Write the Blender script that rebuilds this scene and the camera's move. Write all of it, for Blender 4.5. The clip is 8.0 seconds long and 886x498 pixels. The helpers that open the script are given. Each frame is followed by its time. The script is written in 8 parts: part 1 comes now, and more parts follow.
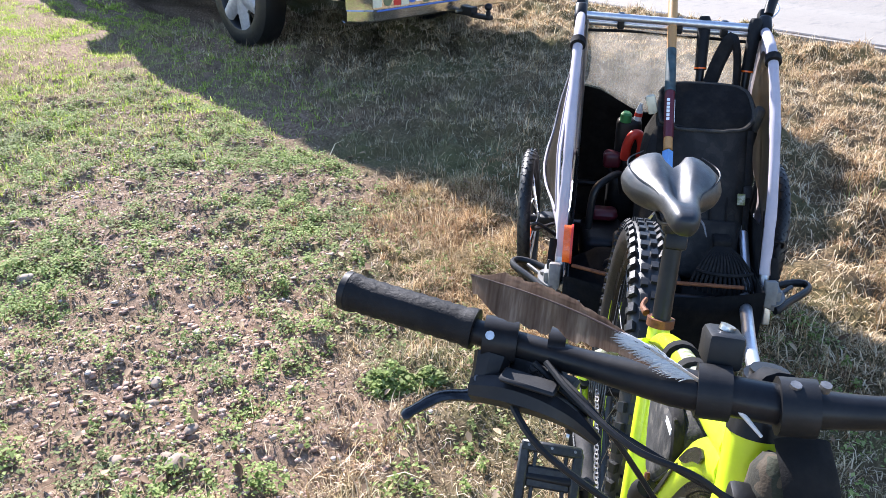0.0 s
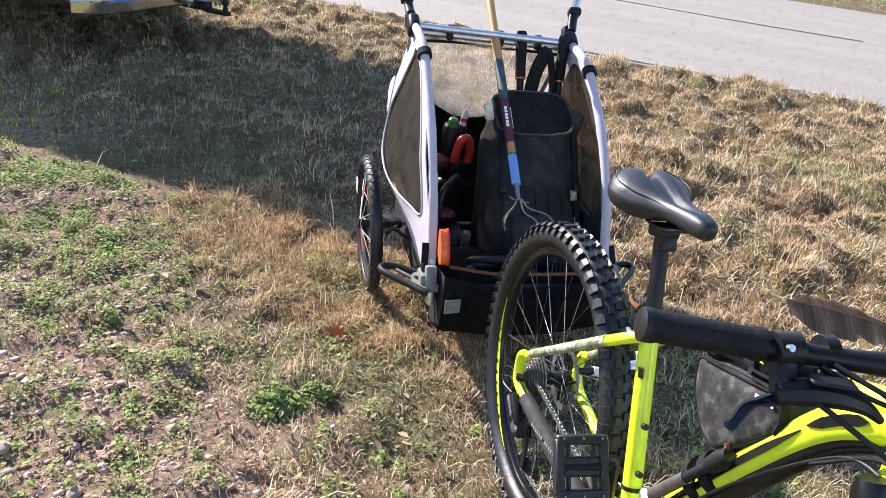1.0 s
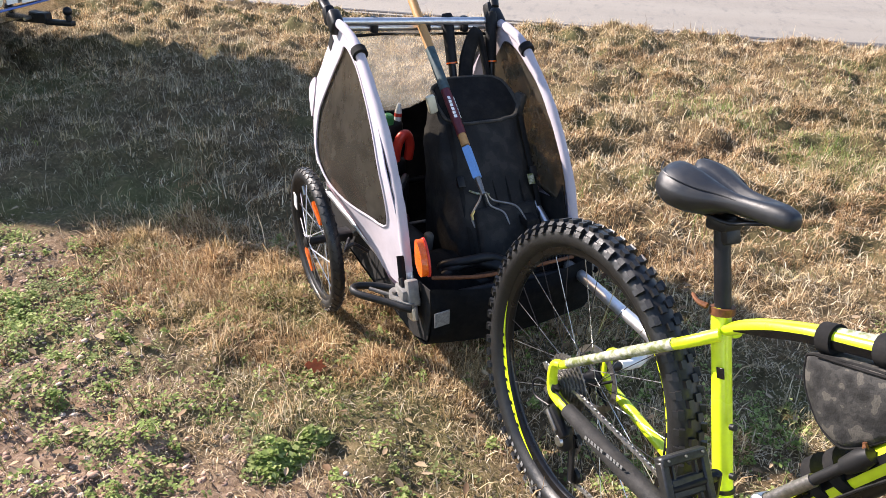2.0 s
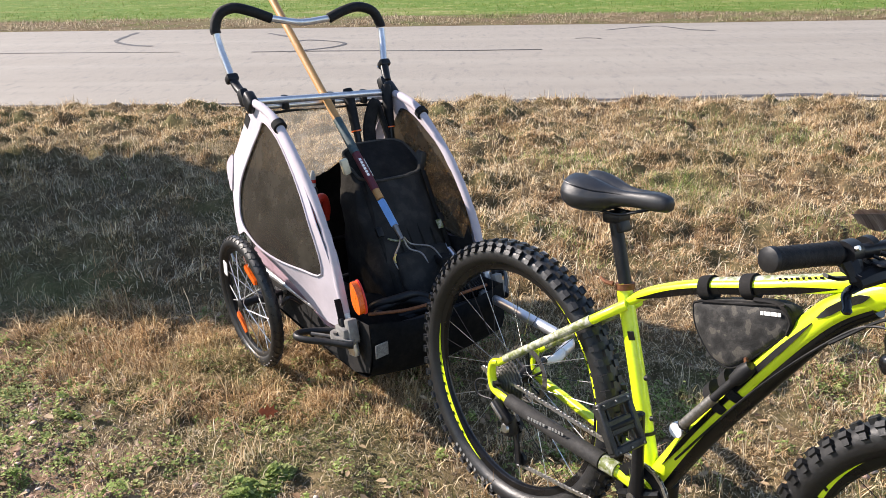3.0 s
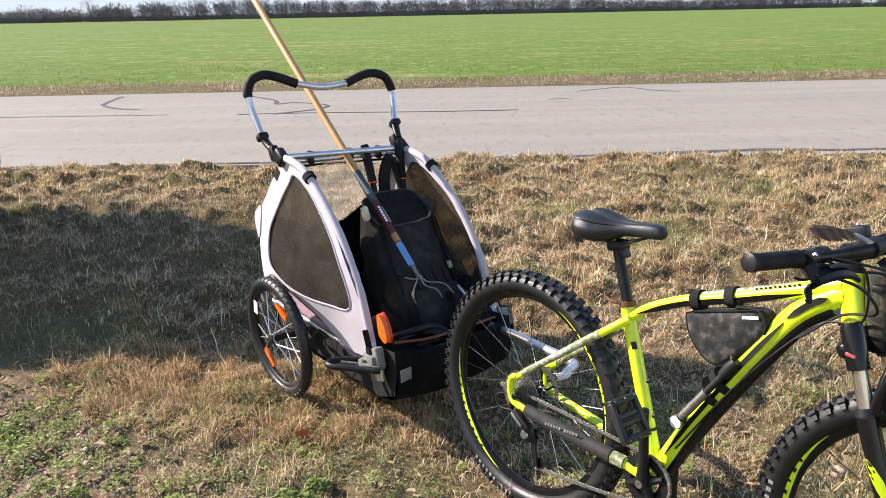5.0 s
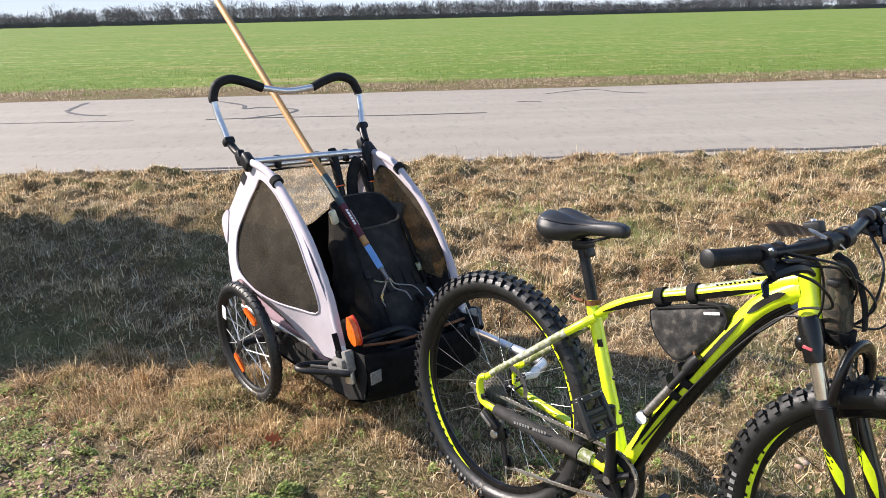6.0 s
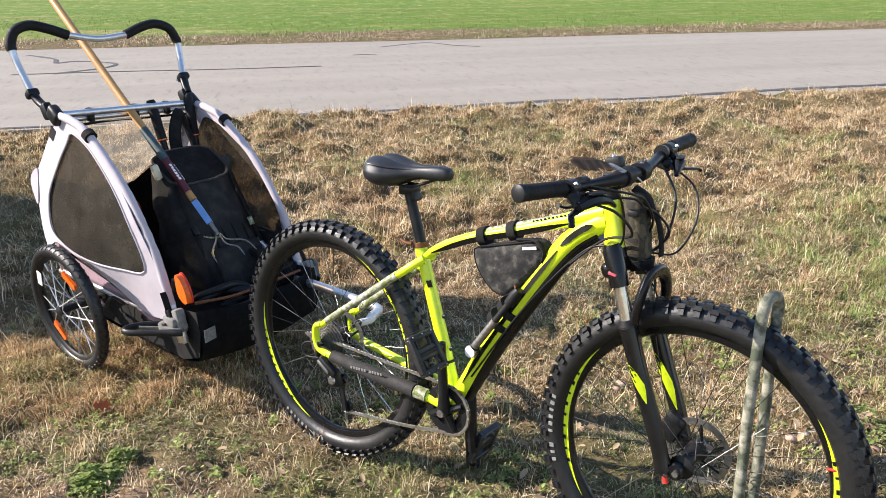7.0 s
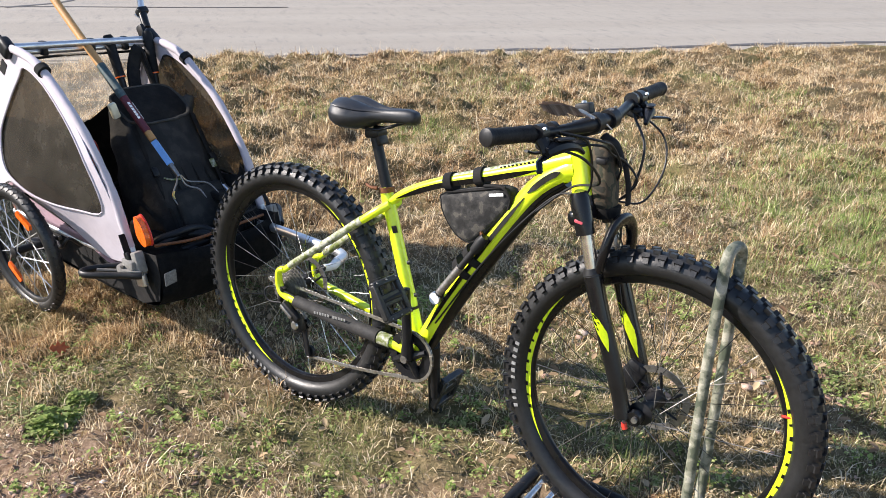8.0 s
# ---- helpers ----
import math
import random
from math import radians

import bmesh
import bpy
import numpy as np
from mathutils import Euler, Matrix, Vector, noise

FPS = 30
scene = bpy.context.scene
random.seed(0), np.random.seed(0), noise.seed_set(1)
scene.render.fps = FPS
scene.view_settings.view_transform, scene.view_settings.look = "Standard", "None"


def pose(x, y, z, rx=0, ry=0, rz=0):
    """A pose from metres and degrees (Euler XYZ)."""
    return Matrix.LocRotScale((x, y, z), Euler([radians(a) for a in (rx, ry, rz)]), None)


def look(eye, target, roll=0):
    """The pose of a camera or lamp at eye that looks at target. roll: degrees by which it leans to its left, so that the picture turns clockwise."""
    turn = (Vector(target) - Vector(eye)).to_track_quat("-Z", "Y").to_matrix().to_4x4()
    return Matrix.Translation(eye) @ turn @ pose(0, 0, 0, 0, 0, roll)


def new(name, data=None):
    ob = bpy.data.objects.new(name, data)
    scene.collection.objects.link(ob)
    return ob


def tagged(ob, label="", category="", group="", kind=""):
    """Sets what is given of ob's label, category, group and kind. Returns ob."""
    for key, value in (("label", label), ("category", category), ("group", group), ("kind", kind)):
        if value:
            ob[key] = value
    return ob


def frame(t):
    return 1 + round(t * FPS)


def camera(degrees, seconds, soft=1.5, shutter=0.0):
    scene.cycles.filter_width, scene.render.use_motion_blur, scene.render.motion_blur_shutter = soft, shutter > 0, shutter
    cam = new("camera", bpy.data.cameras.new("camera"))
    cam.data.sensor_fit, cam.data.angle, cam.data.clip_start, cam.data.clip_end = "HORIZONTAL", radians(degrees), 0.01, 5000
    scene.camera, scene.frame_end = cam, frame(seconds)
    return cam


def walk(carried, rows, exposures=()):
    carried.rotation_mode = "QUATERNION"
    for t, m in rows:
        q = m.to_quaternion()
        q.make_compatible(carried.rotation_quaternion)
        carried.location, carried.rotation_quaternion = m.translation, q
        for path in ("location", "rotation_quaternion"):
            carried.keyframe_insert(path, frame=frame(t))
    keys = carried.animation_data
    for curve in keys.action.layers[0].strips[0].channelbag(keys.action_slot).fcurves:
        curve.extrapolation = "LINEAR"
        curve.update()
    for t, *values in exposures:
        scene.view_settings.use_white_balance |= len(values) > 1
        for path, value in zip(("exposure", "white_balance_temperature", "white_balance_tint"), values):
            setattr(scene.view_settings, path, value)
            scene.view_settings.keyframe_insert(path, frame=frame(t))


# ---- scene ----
cam = camera(58.8, 8.0, soft=0.6)
PATH = [
    (0, (0.822, -1.168, 1.359), (-0.508, 0.036, 0.475), -0.1),
    (0.2, (0.745, -1.255, 1.370), (-0.374, 0.161, 0.510), 2.4),
    (0.3, (0.701, -1.304, 1.365), (-0.315, 0.204, 0.532), 3.7),
    (0.5, (0.604, -1.424, 1.353), (-0.279, 0.126, 0.447), 5.1),
    (0.7, (0.500, -1.487, 1.392), (-0.325, 0.096, 0.490), 4.9),
    (1, (0.382, -1.516, 1.394), (-0.303, 0.153, 0.53), 6.5),
    (1.2, (0.279, -1.491, 1.361), (-0.338, 0.162, 0.418), 6.1),
    (1.5, (0.168, -1.465, 1.362), (-0.272, 0.183, 0.318), 4.2),
    (1.7, (0.112, -1.455, 1.371), (-0.281, 0.209, 0.331), 2.2),
    (2, (0.018, -1.448, 1.413), (-0.328, 0.296, 0.499), 1.9),
    (2.2, (-0.041, -1.475, 1.417), (-0.331, 0.314, 0.57), 2.1),
    (3.3, (-0.089, -1.88, 1.402), (-0.093, -0.01, 0.693), -2.1),
    (3.5, (-0.104, -1.917, 1.399), (-0.093, -0.053, 0.675), -2.5),
    (4, (-0.228, -2.024, 1.383), (-0.124, -0.183, 0.61), -1.9),
    (4.5, (-0.249, -2.078, 1.428), (-0.17, -0.19, 0.775), -0.7),
    (4.7, (-0.231, -2.1, 1.442), (-0.202, -0.196, 0.831), -0.8),
    (5.8, (-0.224, -2.117, 1.445), (-0.207, -0.196, 0.888), -1.3),
    (6, (-0.214, -2.122, 1.442), (-0.123, -0.207, 0.871), -1.3),
    (6.5, (-0.195, -2.133, 1.444), (0.032, -0.244, 0.827), -0.9),
    (7, (-0.176, -2.158, 1.421), (0.295, -0.337, 0.741), -0.1),
    (7.5, (-0.161, -2.149, 1.402), (0.383, -0.378, 0.648), 1.1),
    (8, (-0.169, -2.142, 1.403), (0.373, -0.389, 0.606), 1.9),
]
walk(cam, [(t, look(eye, target, roll)) for t, eye, target, roll in PATH], exposures=[(0.0, 1.68, 5950, 17), (0.8, 1.46, 6150, 17.5), (2.0, 1.41, 6750, 18.5), (3.3, 1.15, 6800, 16.5), (6.5, 1.21, 6750, 16), (8.0, 1.21, 6600, 15)])

# ---- world, sun ----
SUN = Vector((-1.55, 0.50, 1.0)).normalized()
world = bpy.data.worlds.new("world")
scene.world = world
world.use_nodes = True
wn = world.node_tree
sky = wn.nodes.new("ShaderNodeTexSky")
sky.sky_type = "NISHITA"
sky.sun_disc = False
sky.sun_elevation = math.asin(SUN.z)
sky.sun_rotation = math.atan2(SUN.x, SUN.y)
sky.air_density, sky.dust_density = 1.0, 0.1
wn.links.new(sky.outputs[0], wn.nodes["Background"].inputs[0])
wn.nodes["Background"].inputs[1].default_value = 0.12
sun_data = bpy.data.lights.new("sun", "SUN")
sun_data.energy, sun_data.angle, sun_data.color = 5.0, radians(0.53), (1.0, 0.945, 0.86)
sun = new("sun", sun_data)
sun.matrix_world = look(SUN * 40, (0, 0, 0))

# ---- materials ----


def shader(name):
    m = bpy.data.materials.new(name)
    m.use_nodes = True
    return m, m.node_tree, m.node_tree.nodes["Principled BSDF"]


def node(nt, kind, **sets):
    n = nt.nodes.new(kind)
    for k, v in sets.items():
        n.inputs[k].default_value = v
    return n


def ramp(nt, fac, stops):
    r = nt.nodes.new("ShaderNodeValToRGB")
    els = r.color_ramp.elements
    while len(els) < len(stops):
        els.new(0.5)
    for e, (p, c) in zip(els, stops):
        e.position, e.color = p, (*c, 1.0)
    nt.links.new(fac, r.inputs[0])
    return r.outputs[0]


def mixed(nt, fac, a, b):
    m = nt.nodes.new("ShaderNodeMix")
    m.data_type = "RGBA"
    for sock, v in ((m.inputs[0], fac), (m.inputs[6], a), (m.inputs[7], b)):
        if isinstance(v, (int, float)):
            sock.default_value = v
        elif isinstance(v, tuple):
            sock.default_value = (*v, 1.0)
        else:
            nt.links.new(v, sock)
    return m.outputs[2]


def noise_of(nt, scale, detail=4.0, rough=0.6, coords="Object", stretch=None):
    tc = nt.nodes.new("ShaderNodeTexCoord")
    out = tc.outputs[coords]
    if stretch:
        mp = nt.nodes.new("ShaderNodeMapping")
        mp.inputs["Scale"].default_value = stretch
        nt.links.new(out, mp.inputs[0])
        out = mp.outputs[0]
    n = node(nt, "ShaderNodeTexNoise", Scale=scale, Detail=detail, Roughness=rough)
    nt.links.new(out, n.inputs["Vector"])
    return n.outputs[0]


def bumped(nt, bsdf, height, strength=0.3, distance=0.01):
    b = node(nt, "ShaderNodeBump", Strength=strength, Distance=distance)
    nt.links.new(height, b.inputs["Height"])
    nt.links.new(b.outputs[0], bsdf.inputs["Normal"])


def plain(name, color, rough=0.5, metal=0.0, vary=0.25, scale=30.0, bump=0.15, dust=0.0, dust_color=(0.30, 0.25, 0.19), coat=0.0, stretch=None, spec=0.5):
    """A surface with grain at two scales, worn roughness and some dust."""
    m, nt, b = shader(name)
    fine = noise_of(nt, scale, 6.0, 0.65, stretch=stretch)
    broad = noise_of(nt, scale * 0.13, 3.0, 0.55)
    dark = tuple(c * (1 - vary) for c in color)
    light = tuple(min(1.0, c * (1 + vary * 0.8)) for c in color)
    col = ramp(nt, fine, [(0.3, dark), (0.7, light)])
    col = mixed(nt, ramp(nt, broad, [(0.35, (0, 0, 0)), (0.65, (0.35, 0.35, 0.35))]), col, dark)
    if dust:
        col = mixed(nt, ramp(nt, noise_of(nt, scale * 0.4, 8.0, 0.7), [(0.45, (0, 0, 0)), (0.8, (dust, dust, dust))]), col, dust_color)
    nt.links.new(col, b.inputs["Base Color"])
    nt.links.new(ramp(nt, broad, [(0.3, (max(0.0, rough - 0.1),) * 3), (0.7, (min(1.0, rough + 0.12),) * 3)]), b.inputs["Roughness"])
    b.inputs["Metallic"].default_value = metal
    b.inputs["Coat Weight"].default_value = coat
    b.inputs["Specular IOR Level"].default_value = spec
    if bump:
        bumped(nt, b, fine, bump, 0.004)
    return m


def camo(name, colors, scale=22.0, rough=0.85):
    m, nt, b = shader(name)
    n = noise_of(nt, scale, 2.0, 0.5)
    steps = [(0.0, colors[0]), (0.42, colors[1]), (0.5, colors[2]), (0.58, colors[3])]
    r = ramp(nt, n, steps)
    r.node.color_ramp.interpolation = "CONSTANT"
    weave = noise_of(nt, 400.0, 2.0)
    col = mixed(nt, ramp(nt, weave, [(0.4, (0, 0, 0)), (0.7, (0.35, 0.35, 0.35))]), r, tuple(c * 0.6 for c in colors[1]))
    nt.links.new(col, b.inputs["Base Color"])
    b.inputs["Roughness"].default_value = rough
    bumped(nt, b, noise_of(nt, 25.0, 5.0), 0.5, 0.01)
    return m


def clear(name, color, fac, rough=0.3, tint=(0.8, 0.72, 0.6)):
    """A vinyl film or mesh cloth that lets part of the light straight through."""
    m, nt, b = shader(name)
    out = nt.nodes["Material Output"]
    col = ramp(nt, noise_of(nt, 9.0, 6.0, 0.65), [(0.32, tuple(c * 0.5 for c in color)), (0.68, tuple(c * 1.15 for c in color))])
    nt.links.new(col, b.inputs["Base Color"])
    b.inputs["Roughness"].default_value = rough
    tr = nt.nodes.new("ShaderNodeBsdfTransparent")
    tr.inputs[0].default_value = (*tint, 1)
    tl = nt.nodes.new("ShaderNodeBsdfTranslucent")
    nt.links.new(col, tl.inputs[0])
    body = nt.nodes.new("ShaderNodeMixShader")
    body.inputs[0].default_value = 0.5
    nt.links.new(b.outputs[0], body.inputs[1])
    nt.links.new(tl.outputs[0], body.inputs[2])
    mx = nt.nodes.new("ShaderNodeMixShader")
    haze = ramp(nt, noise_of(nt, 5.0, 5.0, 0.6), [(0.3, (fac * 0.8,) * 3), (0.75, (min(1, fac * 1.2),) * 3)])
    nt.links.new(haze, mx.inputs[0])
    nt.links.new(tr.outputs[0], mx.inputs[1])
    nt.links.new(body.outputs[0], mx.inputs[2])
    nt.links.new(mx.outputs[0], out.inputs[0])
    return m


def blade_mat(name, stops, patch_stops, patch_scale, translucent=0.35):
    """Grass: each blade its own tint, over broad patches of another kind."""
    m, nt, b = shader(name)
    out = nt.nodes["Material Output"]
    geo = nt.nodes.new("ShaderNodeNewGeometry")
    a = ramp(nt, geo.outputs["Random Per Island"], stops)
    c = ramp(nt, geo.outputs["Random Per Island"], patch_stops)
    p = ramp(nt, noise_of(nt, patch_scale, 4.0, 0.6), [(0.50, (0, 0, 0)), (0.62, (0.85, 0.85, 0.85))])
    col = mixed(nt, p, a, c)
    nt.links.new(col, b.inputs["Base Color"])
    b.inputs["Roughness"].default_value = 0.75
    b.inputs["Specular IOR Level"].default_value = 0.25
    t = nt.nodes.new("ShaderNodeBsdfTranslucent")
    nt.links.new(col, t.inputs[0])
    mx = nt.nodes.new("ShaderNodeMixShader")
    mx.inputs[0].default_value = translucent
    nt.links.new(b.outputs[0], mx.inputs[1])
    nt.links.new(t.outputs[0], mx.inputs[2])
    nt.links.new(mx.outputs[0], out.inputs[0])
    return m


YELLOW = (0.66, 0.82, 0.015)
M = {
    "neon": plain("neon_paint", YELLOW, 0.32, 0.0, 0.08, 60, 0.03, 0.10, coat=0.4),
    "black_paint": plain("black_paint", (0.005, 0.005, 0.006), 0.26, 0.0, 0.3, 60, 0.02, 0.012, spec=0.35),
    "rubber": plain("tyre_rubber", (0.0105, 0.0108, 0.0118), 0.45, 0.0, 0.45, 90, 0.25, 0.0, spec=0.45),
    "grip_rubber": plain("grip_rubber", (0.0075, 0.008, 0.0095), 0.6, 0.0, 0.3, 140, 0.5, 0.03, spec=0.2),
    "black_plastic": plain("black_plastic", (0.0075, 0.008, 0.0095), 0.45, 0.0, 0.3, 70, 0.12, 0.04, spec=0.3),
    "leather": plain("saddle_vinyl", (0.010, 0.0115, 0.0148), 0.44, 0.0, 0.2, 260, 0.09, 0.015),
    "black_metal": plain("black_metal", (0.008, 0.0085, 0.0105), 0.38, 0.0, 0.3, 80, 0.08, 0.04, spec=0.25),
    "steel": plain("steel", (0.55, 0.55, 0.55), 0.32, 1.0, 0.25, 90, 0.1, 0.08),
    "dark_steel": plain("dark_steel", (0.27, 0.26, 0.25), 0.42, 0.9, 0.4, 120, 0.2, 0.2),
    "stanchion": plain("stanchion", (0.55, 0.50, 0.43), 0.25, 0.9, 0.1, 60, 0.0),
    "alloy": plain("brushed_alloy", (0.62, 0.63, 0.66), 0.38, 0.9, 0.15, 60, 0.1, 0.12),
    "rust": plain("rusty_clamp", (0.15, 0.055, 0.02), 0.65, 0.4, 0.4, 120, 0.3),
    "white_fabric": plain("white_fabric", (0.43, 0.392, 0.43), 0.85, 0.0, 0.12, 14, 0.35, 0.25, (0.42, 0.33, 0.33)),
    "mauve_fabric": plain("mauve_fabric", (0.30, 0.20, 0.24), 0.88, 0.0, 0.2, 18, 0.35, 0.25),
    "black_fabric": plain("black_fabric", (0.008, 0.008, 0.0085), 0.9, 0.0, 0.35, 60, 0.4, 0.05, spec=0.25),
    "neoprene": plain("neoprene", (0.014, 0.0135, 0.0135), 0.8, 0.0, 0.3, 160, 0.3, 0.07),
    "orange": plain("orange_reflector", (0.85, 0.13, 0.01), 0.25, 0.0, 0.15, 120, 0.3, coat=0.5),
    "red": plain("red_plastic", (0.60, 0.035, 0.02), 0.4, 0.0, 0.15, 40, 0.1, 0.08),
    "green": plain("green_plastic", (0.03, 0.22, 0.06), 0.45, 0.0, 0.15, 40, 0.1, 0.08),
    "white": plain("white_plastic", (0.72, 0.72, 0.70), 0.45, 0.0, 0.1, 40, 0.08, 0.15),
    "wood": plain("handle_wood", (0.48, 0.25, 0.085), 0.5, 0.0, 0.3, 60, 0.15, stretch=(12, 12, 1)),
    "maroon": plain("maroon_label", (0.10, 0.012, 0.02), 0.4, 0.0, 0.2, 60, 0.05),
    "teal_tape": plain("teal_tape", (0.035, 0.075, 0.085), 0.6, 0.0, 0.6, 60, 0.2, 0.25),
    "blue_label": plain("blue_label", (0.16, 0.36, 0.72), 0.45, 0.0, 0.15, 60, 0.05),
    "grey_plastic": plain("grey_plastic", (0.065, 0.063, 0.06), 0.6, 0.0, 0.2, 40, 0.2, 0.25),
    "bumper_grey": plain("scuffed_grey_plastic", (0.17, 0.165, 0.155), 0.6, 0.0, 0.3, 60, 0.2, 0.3),
    "brass": plain("worn_brass", (0.55, 0.40, 0.14), 0.35, 0.9, 0.2, 60, 0.1),
    "label_red": plain("faded_red_label", (0.42, 0.07, 0.09), 0.4, 0.0, 0.2, 60, 0.0),
    "chrome": plain("chrome", (0.75, 0.74, 0.72), 0.12, 1.0, 0.06, 20, 0.02, 0.2),
    "truck_paint": plain("truck_paint", (0.016, 0.02, 0.03), 0.3, 0.0, 0.2, 20, 0.02, 0.1, coat=0.6),
    "glass_dark": plain("dark_glass", (0.01, 0.011, 0.012), 0.06, 0.0, 0.1, 20, 0.0),
    "cream": plain("cream_sticker", (0.72, 0.66, 0.48), 0.5, 0.0, 0.2, 30, 0.05),
    "sticker_blue": plain("sticker_blue", (0.08, 0.16, 0.5), 0.4, 0.0, 0.2, 30, 0.05),
    "olive": plain("olive_sticker", (0.16, 0.17, 0.08), 0.5, 0.0, 0.2, 30, 0.05),
    "lens": plain("frosted_lens", (0.82, 0.82, 0.80), 0.25, 0.0, 0.08, 80, 0.05),
    "grey_print": plain("grey_print", (0.42, 0.42, 0.41), 0.6, 0.0, 0.35, 90, 0.0),
    "bag_camo": camo("bag_camo", [(0.0045, 0.0045, 0.0046), (0.0125, 0.0122, 0.012), (0.026, 0.025, 0.0235), (0.068, 0.062, 0.053)], 34),
    "tyre_print": plain("tyre_print", (0.20, 0.20, 0.195), 0.7, 0.0, 0.5, 140, 0.0),
    "pedal_metal": plain("pedal_metal", (0.035, 0.036, 0.037), 0.42, 0.5, 0.4, 120, 0.15, 0.08),
    "lever_black": plain("lever_black", (0.02, 0.021, 0.024), 0.22, 0.6, 0.2, 60, 0.0),
    "golden": blade_mat("golden_grass", [(0.0, (0.10, 0.056, 0.027)), (0.3, (0.34, 0.21, 0.10)), (0.65, (0.58, 0.39, 0.205)), (1.0, (0.84, 0.67, 0.42))],
                        [(0.0, (0.10, 0.10, 0.035)), (0.5, (0.38, 0.29, 0.13)), (1.0, (0.70, 0.55, 0.32))], 2.5),
    "pouch_camo": camo("pouch_camo", [(0.012, 0.012, 0.007), (0.050, 0.036, 0.021), (0.024, 0.028, 0.014), (0.085, 0.066, 0.038)], 30),
    "pack_camo": camo("pack_camo", [(0.0055, 0.0055, 0.0058), (0.009, 0.0088, 0.0088), (0.014, 0.0135, 0.0125), (0.024, 0.0225, 0.020)], 20),
    "grey_web": plain("grey_webbing", (0.034, 0.033, 0.030), 0.85, 0.0, 0.35, 90, 0.4, 0.2),
    "wood_camo": camo("wood_camo", [(0.035, 0.037, 0.02), (0.19, 0.125, 0.075), (0.13, 0.11, 0.06), (0.28, 0.17, 0.10)], 34),
    "rack_camo": camo("rack_camo", [(0.05, 0.062, 0.04), (0.12, 0.125, 0.09), (0.20, 0.20, 0.15), (0.30, 0.29, 0.235)], 34, 0.6),
    "window": clear("side_window", (0.150, 0.135, 0.112), 0.50, 0.3, (0.53, 0.47, 0.385)),
    "film": clear("rear_film", (0.58, 0.54, 0.48), 0.33, 0.25, (0.93, 0.90, 0.84)),
    "dry": blade_mat("dry_grass", [(0.0, (0.065, 0.036, 0.017)), (0.26, (0.30, 0.18, 0.085)), (0.62, (0.72, 0.51, 0.275)), (0.92, (0.96, 0.83, 0.59))],
                     [(0.0, (0.08, 0.085, 0.03)), (0.4, (0.28, 0.225, 0.10)), (0.7, (0.56, 0.42, 0.22)), (1.0, (0.84, 0.68, 0.43))], 0.9),
    "short": blade_mat("short_grass", [(0.0, (0.07, 0.055, 0.025)), (0.3, (0.27, 0.195, 0.10)), (0.6, (0.56, 0.43, 0.25)), (1.0, (0.88, 0.75, 0.53))],
                       [(0.0, (0.075, 0.125, 0.028)), (0.45, (0.13, 0.19, 0.05)), (0.75, (0.32, 0.29, 0.14)), (1.0, (0.56, 0.47, 0.28))], 1.6),
    "weed": blade_mat("weed_leaf", [(0.0, (0.12, 0.18, 0.04)), (0.5, (0.26, 0.34, 0.09)), (1.0, (0.48, 0.53, 0.21))],
                      [(0.0, (0.11, 0.15, 0.05)), (1.0, (0.34, 0.34, 0.16))], 3.0, 0.42),
    "straw": blade_mat("broken_straw", [(0.0, (0.10, 0.065, 0.042)), (0.35, (0.34, 0.25, 0.165)), (0.7, (0.62, 0.50, 0.345)), (1.0, (0.86, 0.75, 0.58))],
                       [(0.0, (0.20, 0.14, 0.09)), (1.0, (0.55, 0.44, 0.31))], 3.0, 0.2),
    "lush": blade_mat("lush_grass", [(0.0, (0.16, 0.26, 0.03)), (0.5, (0.33, 0.46, 0.06)), (0.85, (0.52, 0.58, 0.14)), (1.0, (0.70, 0.64, 0.30))],
                      [(0.0, (0.20, 0.19, 0.08)), (0.5, (0.36, 0.32, 0.15)), (1.0, (0.60, 0.52, 0.32))], 1.4, 0.45),
    # grass in the truck's shadow: muted stops, the shade's brightness tuned into the colour
    "dull": blade_mat("shade_tuned_grass", [(0.0, (0.13, 0.105, 0.065)), (0.4, (0.31, 0.245, 0.155)), (0.8, (0.52, 0.41, 0.275)), (1.0, (0.70, 0.58, 0.42))],
                      [(0.0, (0.12, 0.145, 0.055)), (1.0, (0.40, 0.36, 0.20))], 1.2, 0.3),
    "rusty": blade_mat("rusty_grass", [(0.0, (0.09, 0.045, 0.022)), (0.4, (0.31, 0.18, 0.085)), (0.8, (0.60, 0.41, 0.225)), (1.0, (0.80, 0.62, 0.40))],
                       [(0.0, (0.10, 0.06, 0.03)), (1.0, (0.46, 0.29, 0.15))], 1.6, 0.3),
    "wheel_silver": plain("wheel_silver", (0.30, 0.30, 0.32), 0.45, 0.3, 0.25, 30, 0.1, 0.2),
    "bright_straw": blade_mat("bright_straw", [(0.0, (0.38, 0.25, 0.13)), (0.4, (0.68, 0.52, 0.31)), (1.0, (0.92, 0.80, 0.59))],
                              [(0.0, (0.40, 0.28, 0.15)), (1.0, (0.86, 0.72, 0.48))], 2.0, 0.25),
    "stay_tape": camo("worn_tape", [(0.13, 0.155, 0.035), (0.20, 0.215, 0.12), (0.30, 0.31, 0.22), (0.43, 0.43, 0.35)], 75, 0.5),
    "chain_steel": plain("chain_steel", (0.42, 0.40, 0.37), 0.36, 0.9, 0.35, 160, 0.1, 0.08),
    "crop": blade_mat("crop_leaf", [(0.0, (0.09, 0.155, 0.025)), (0.5, (0.14, 0.215, 0.04)), (1.0, (0.26, 0.27, 0.09))],
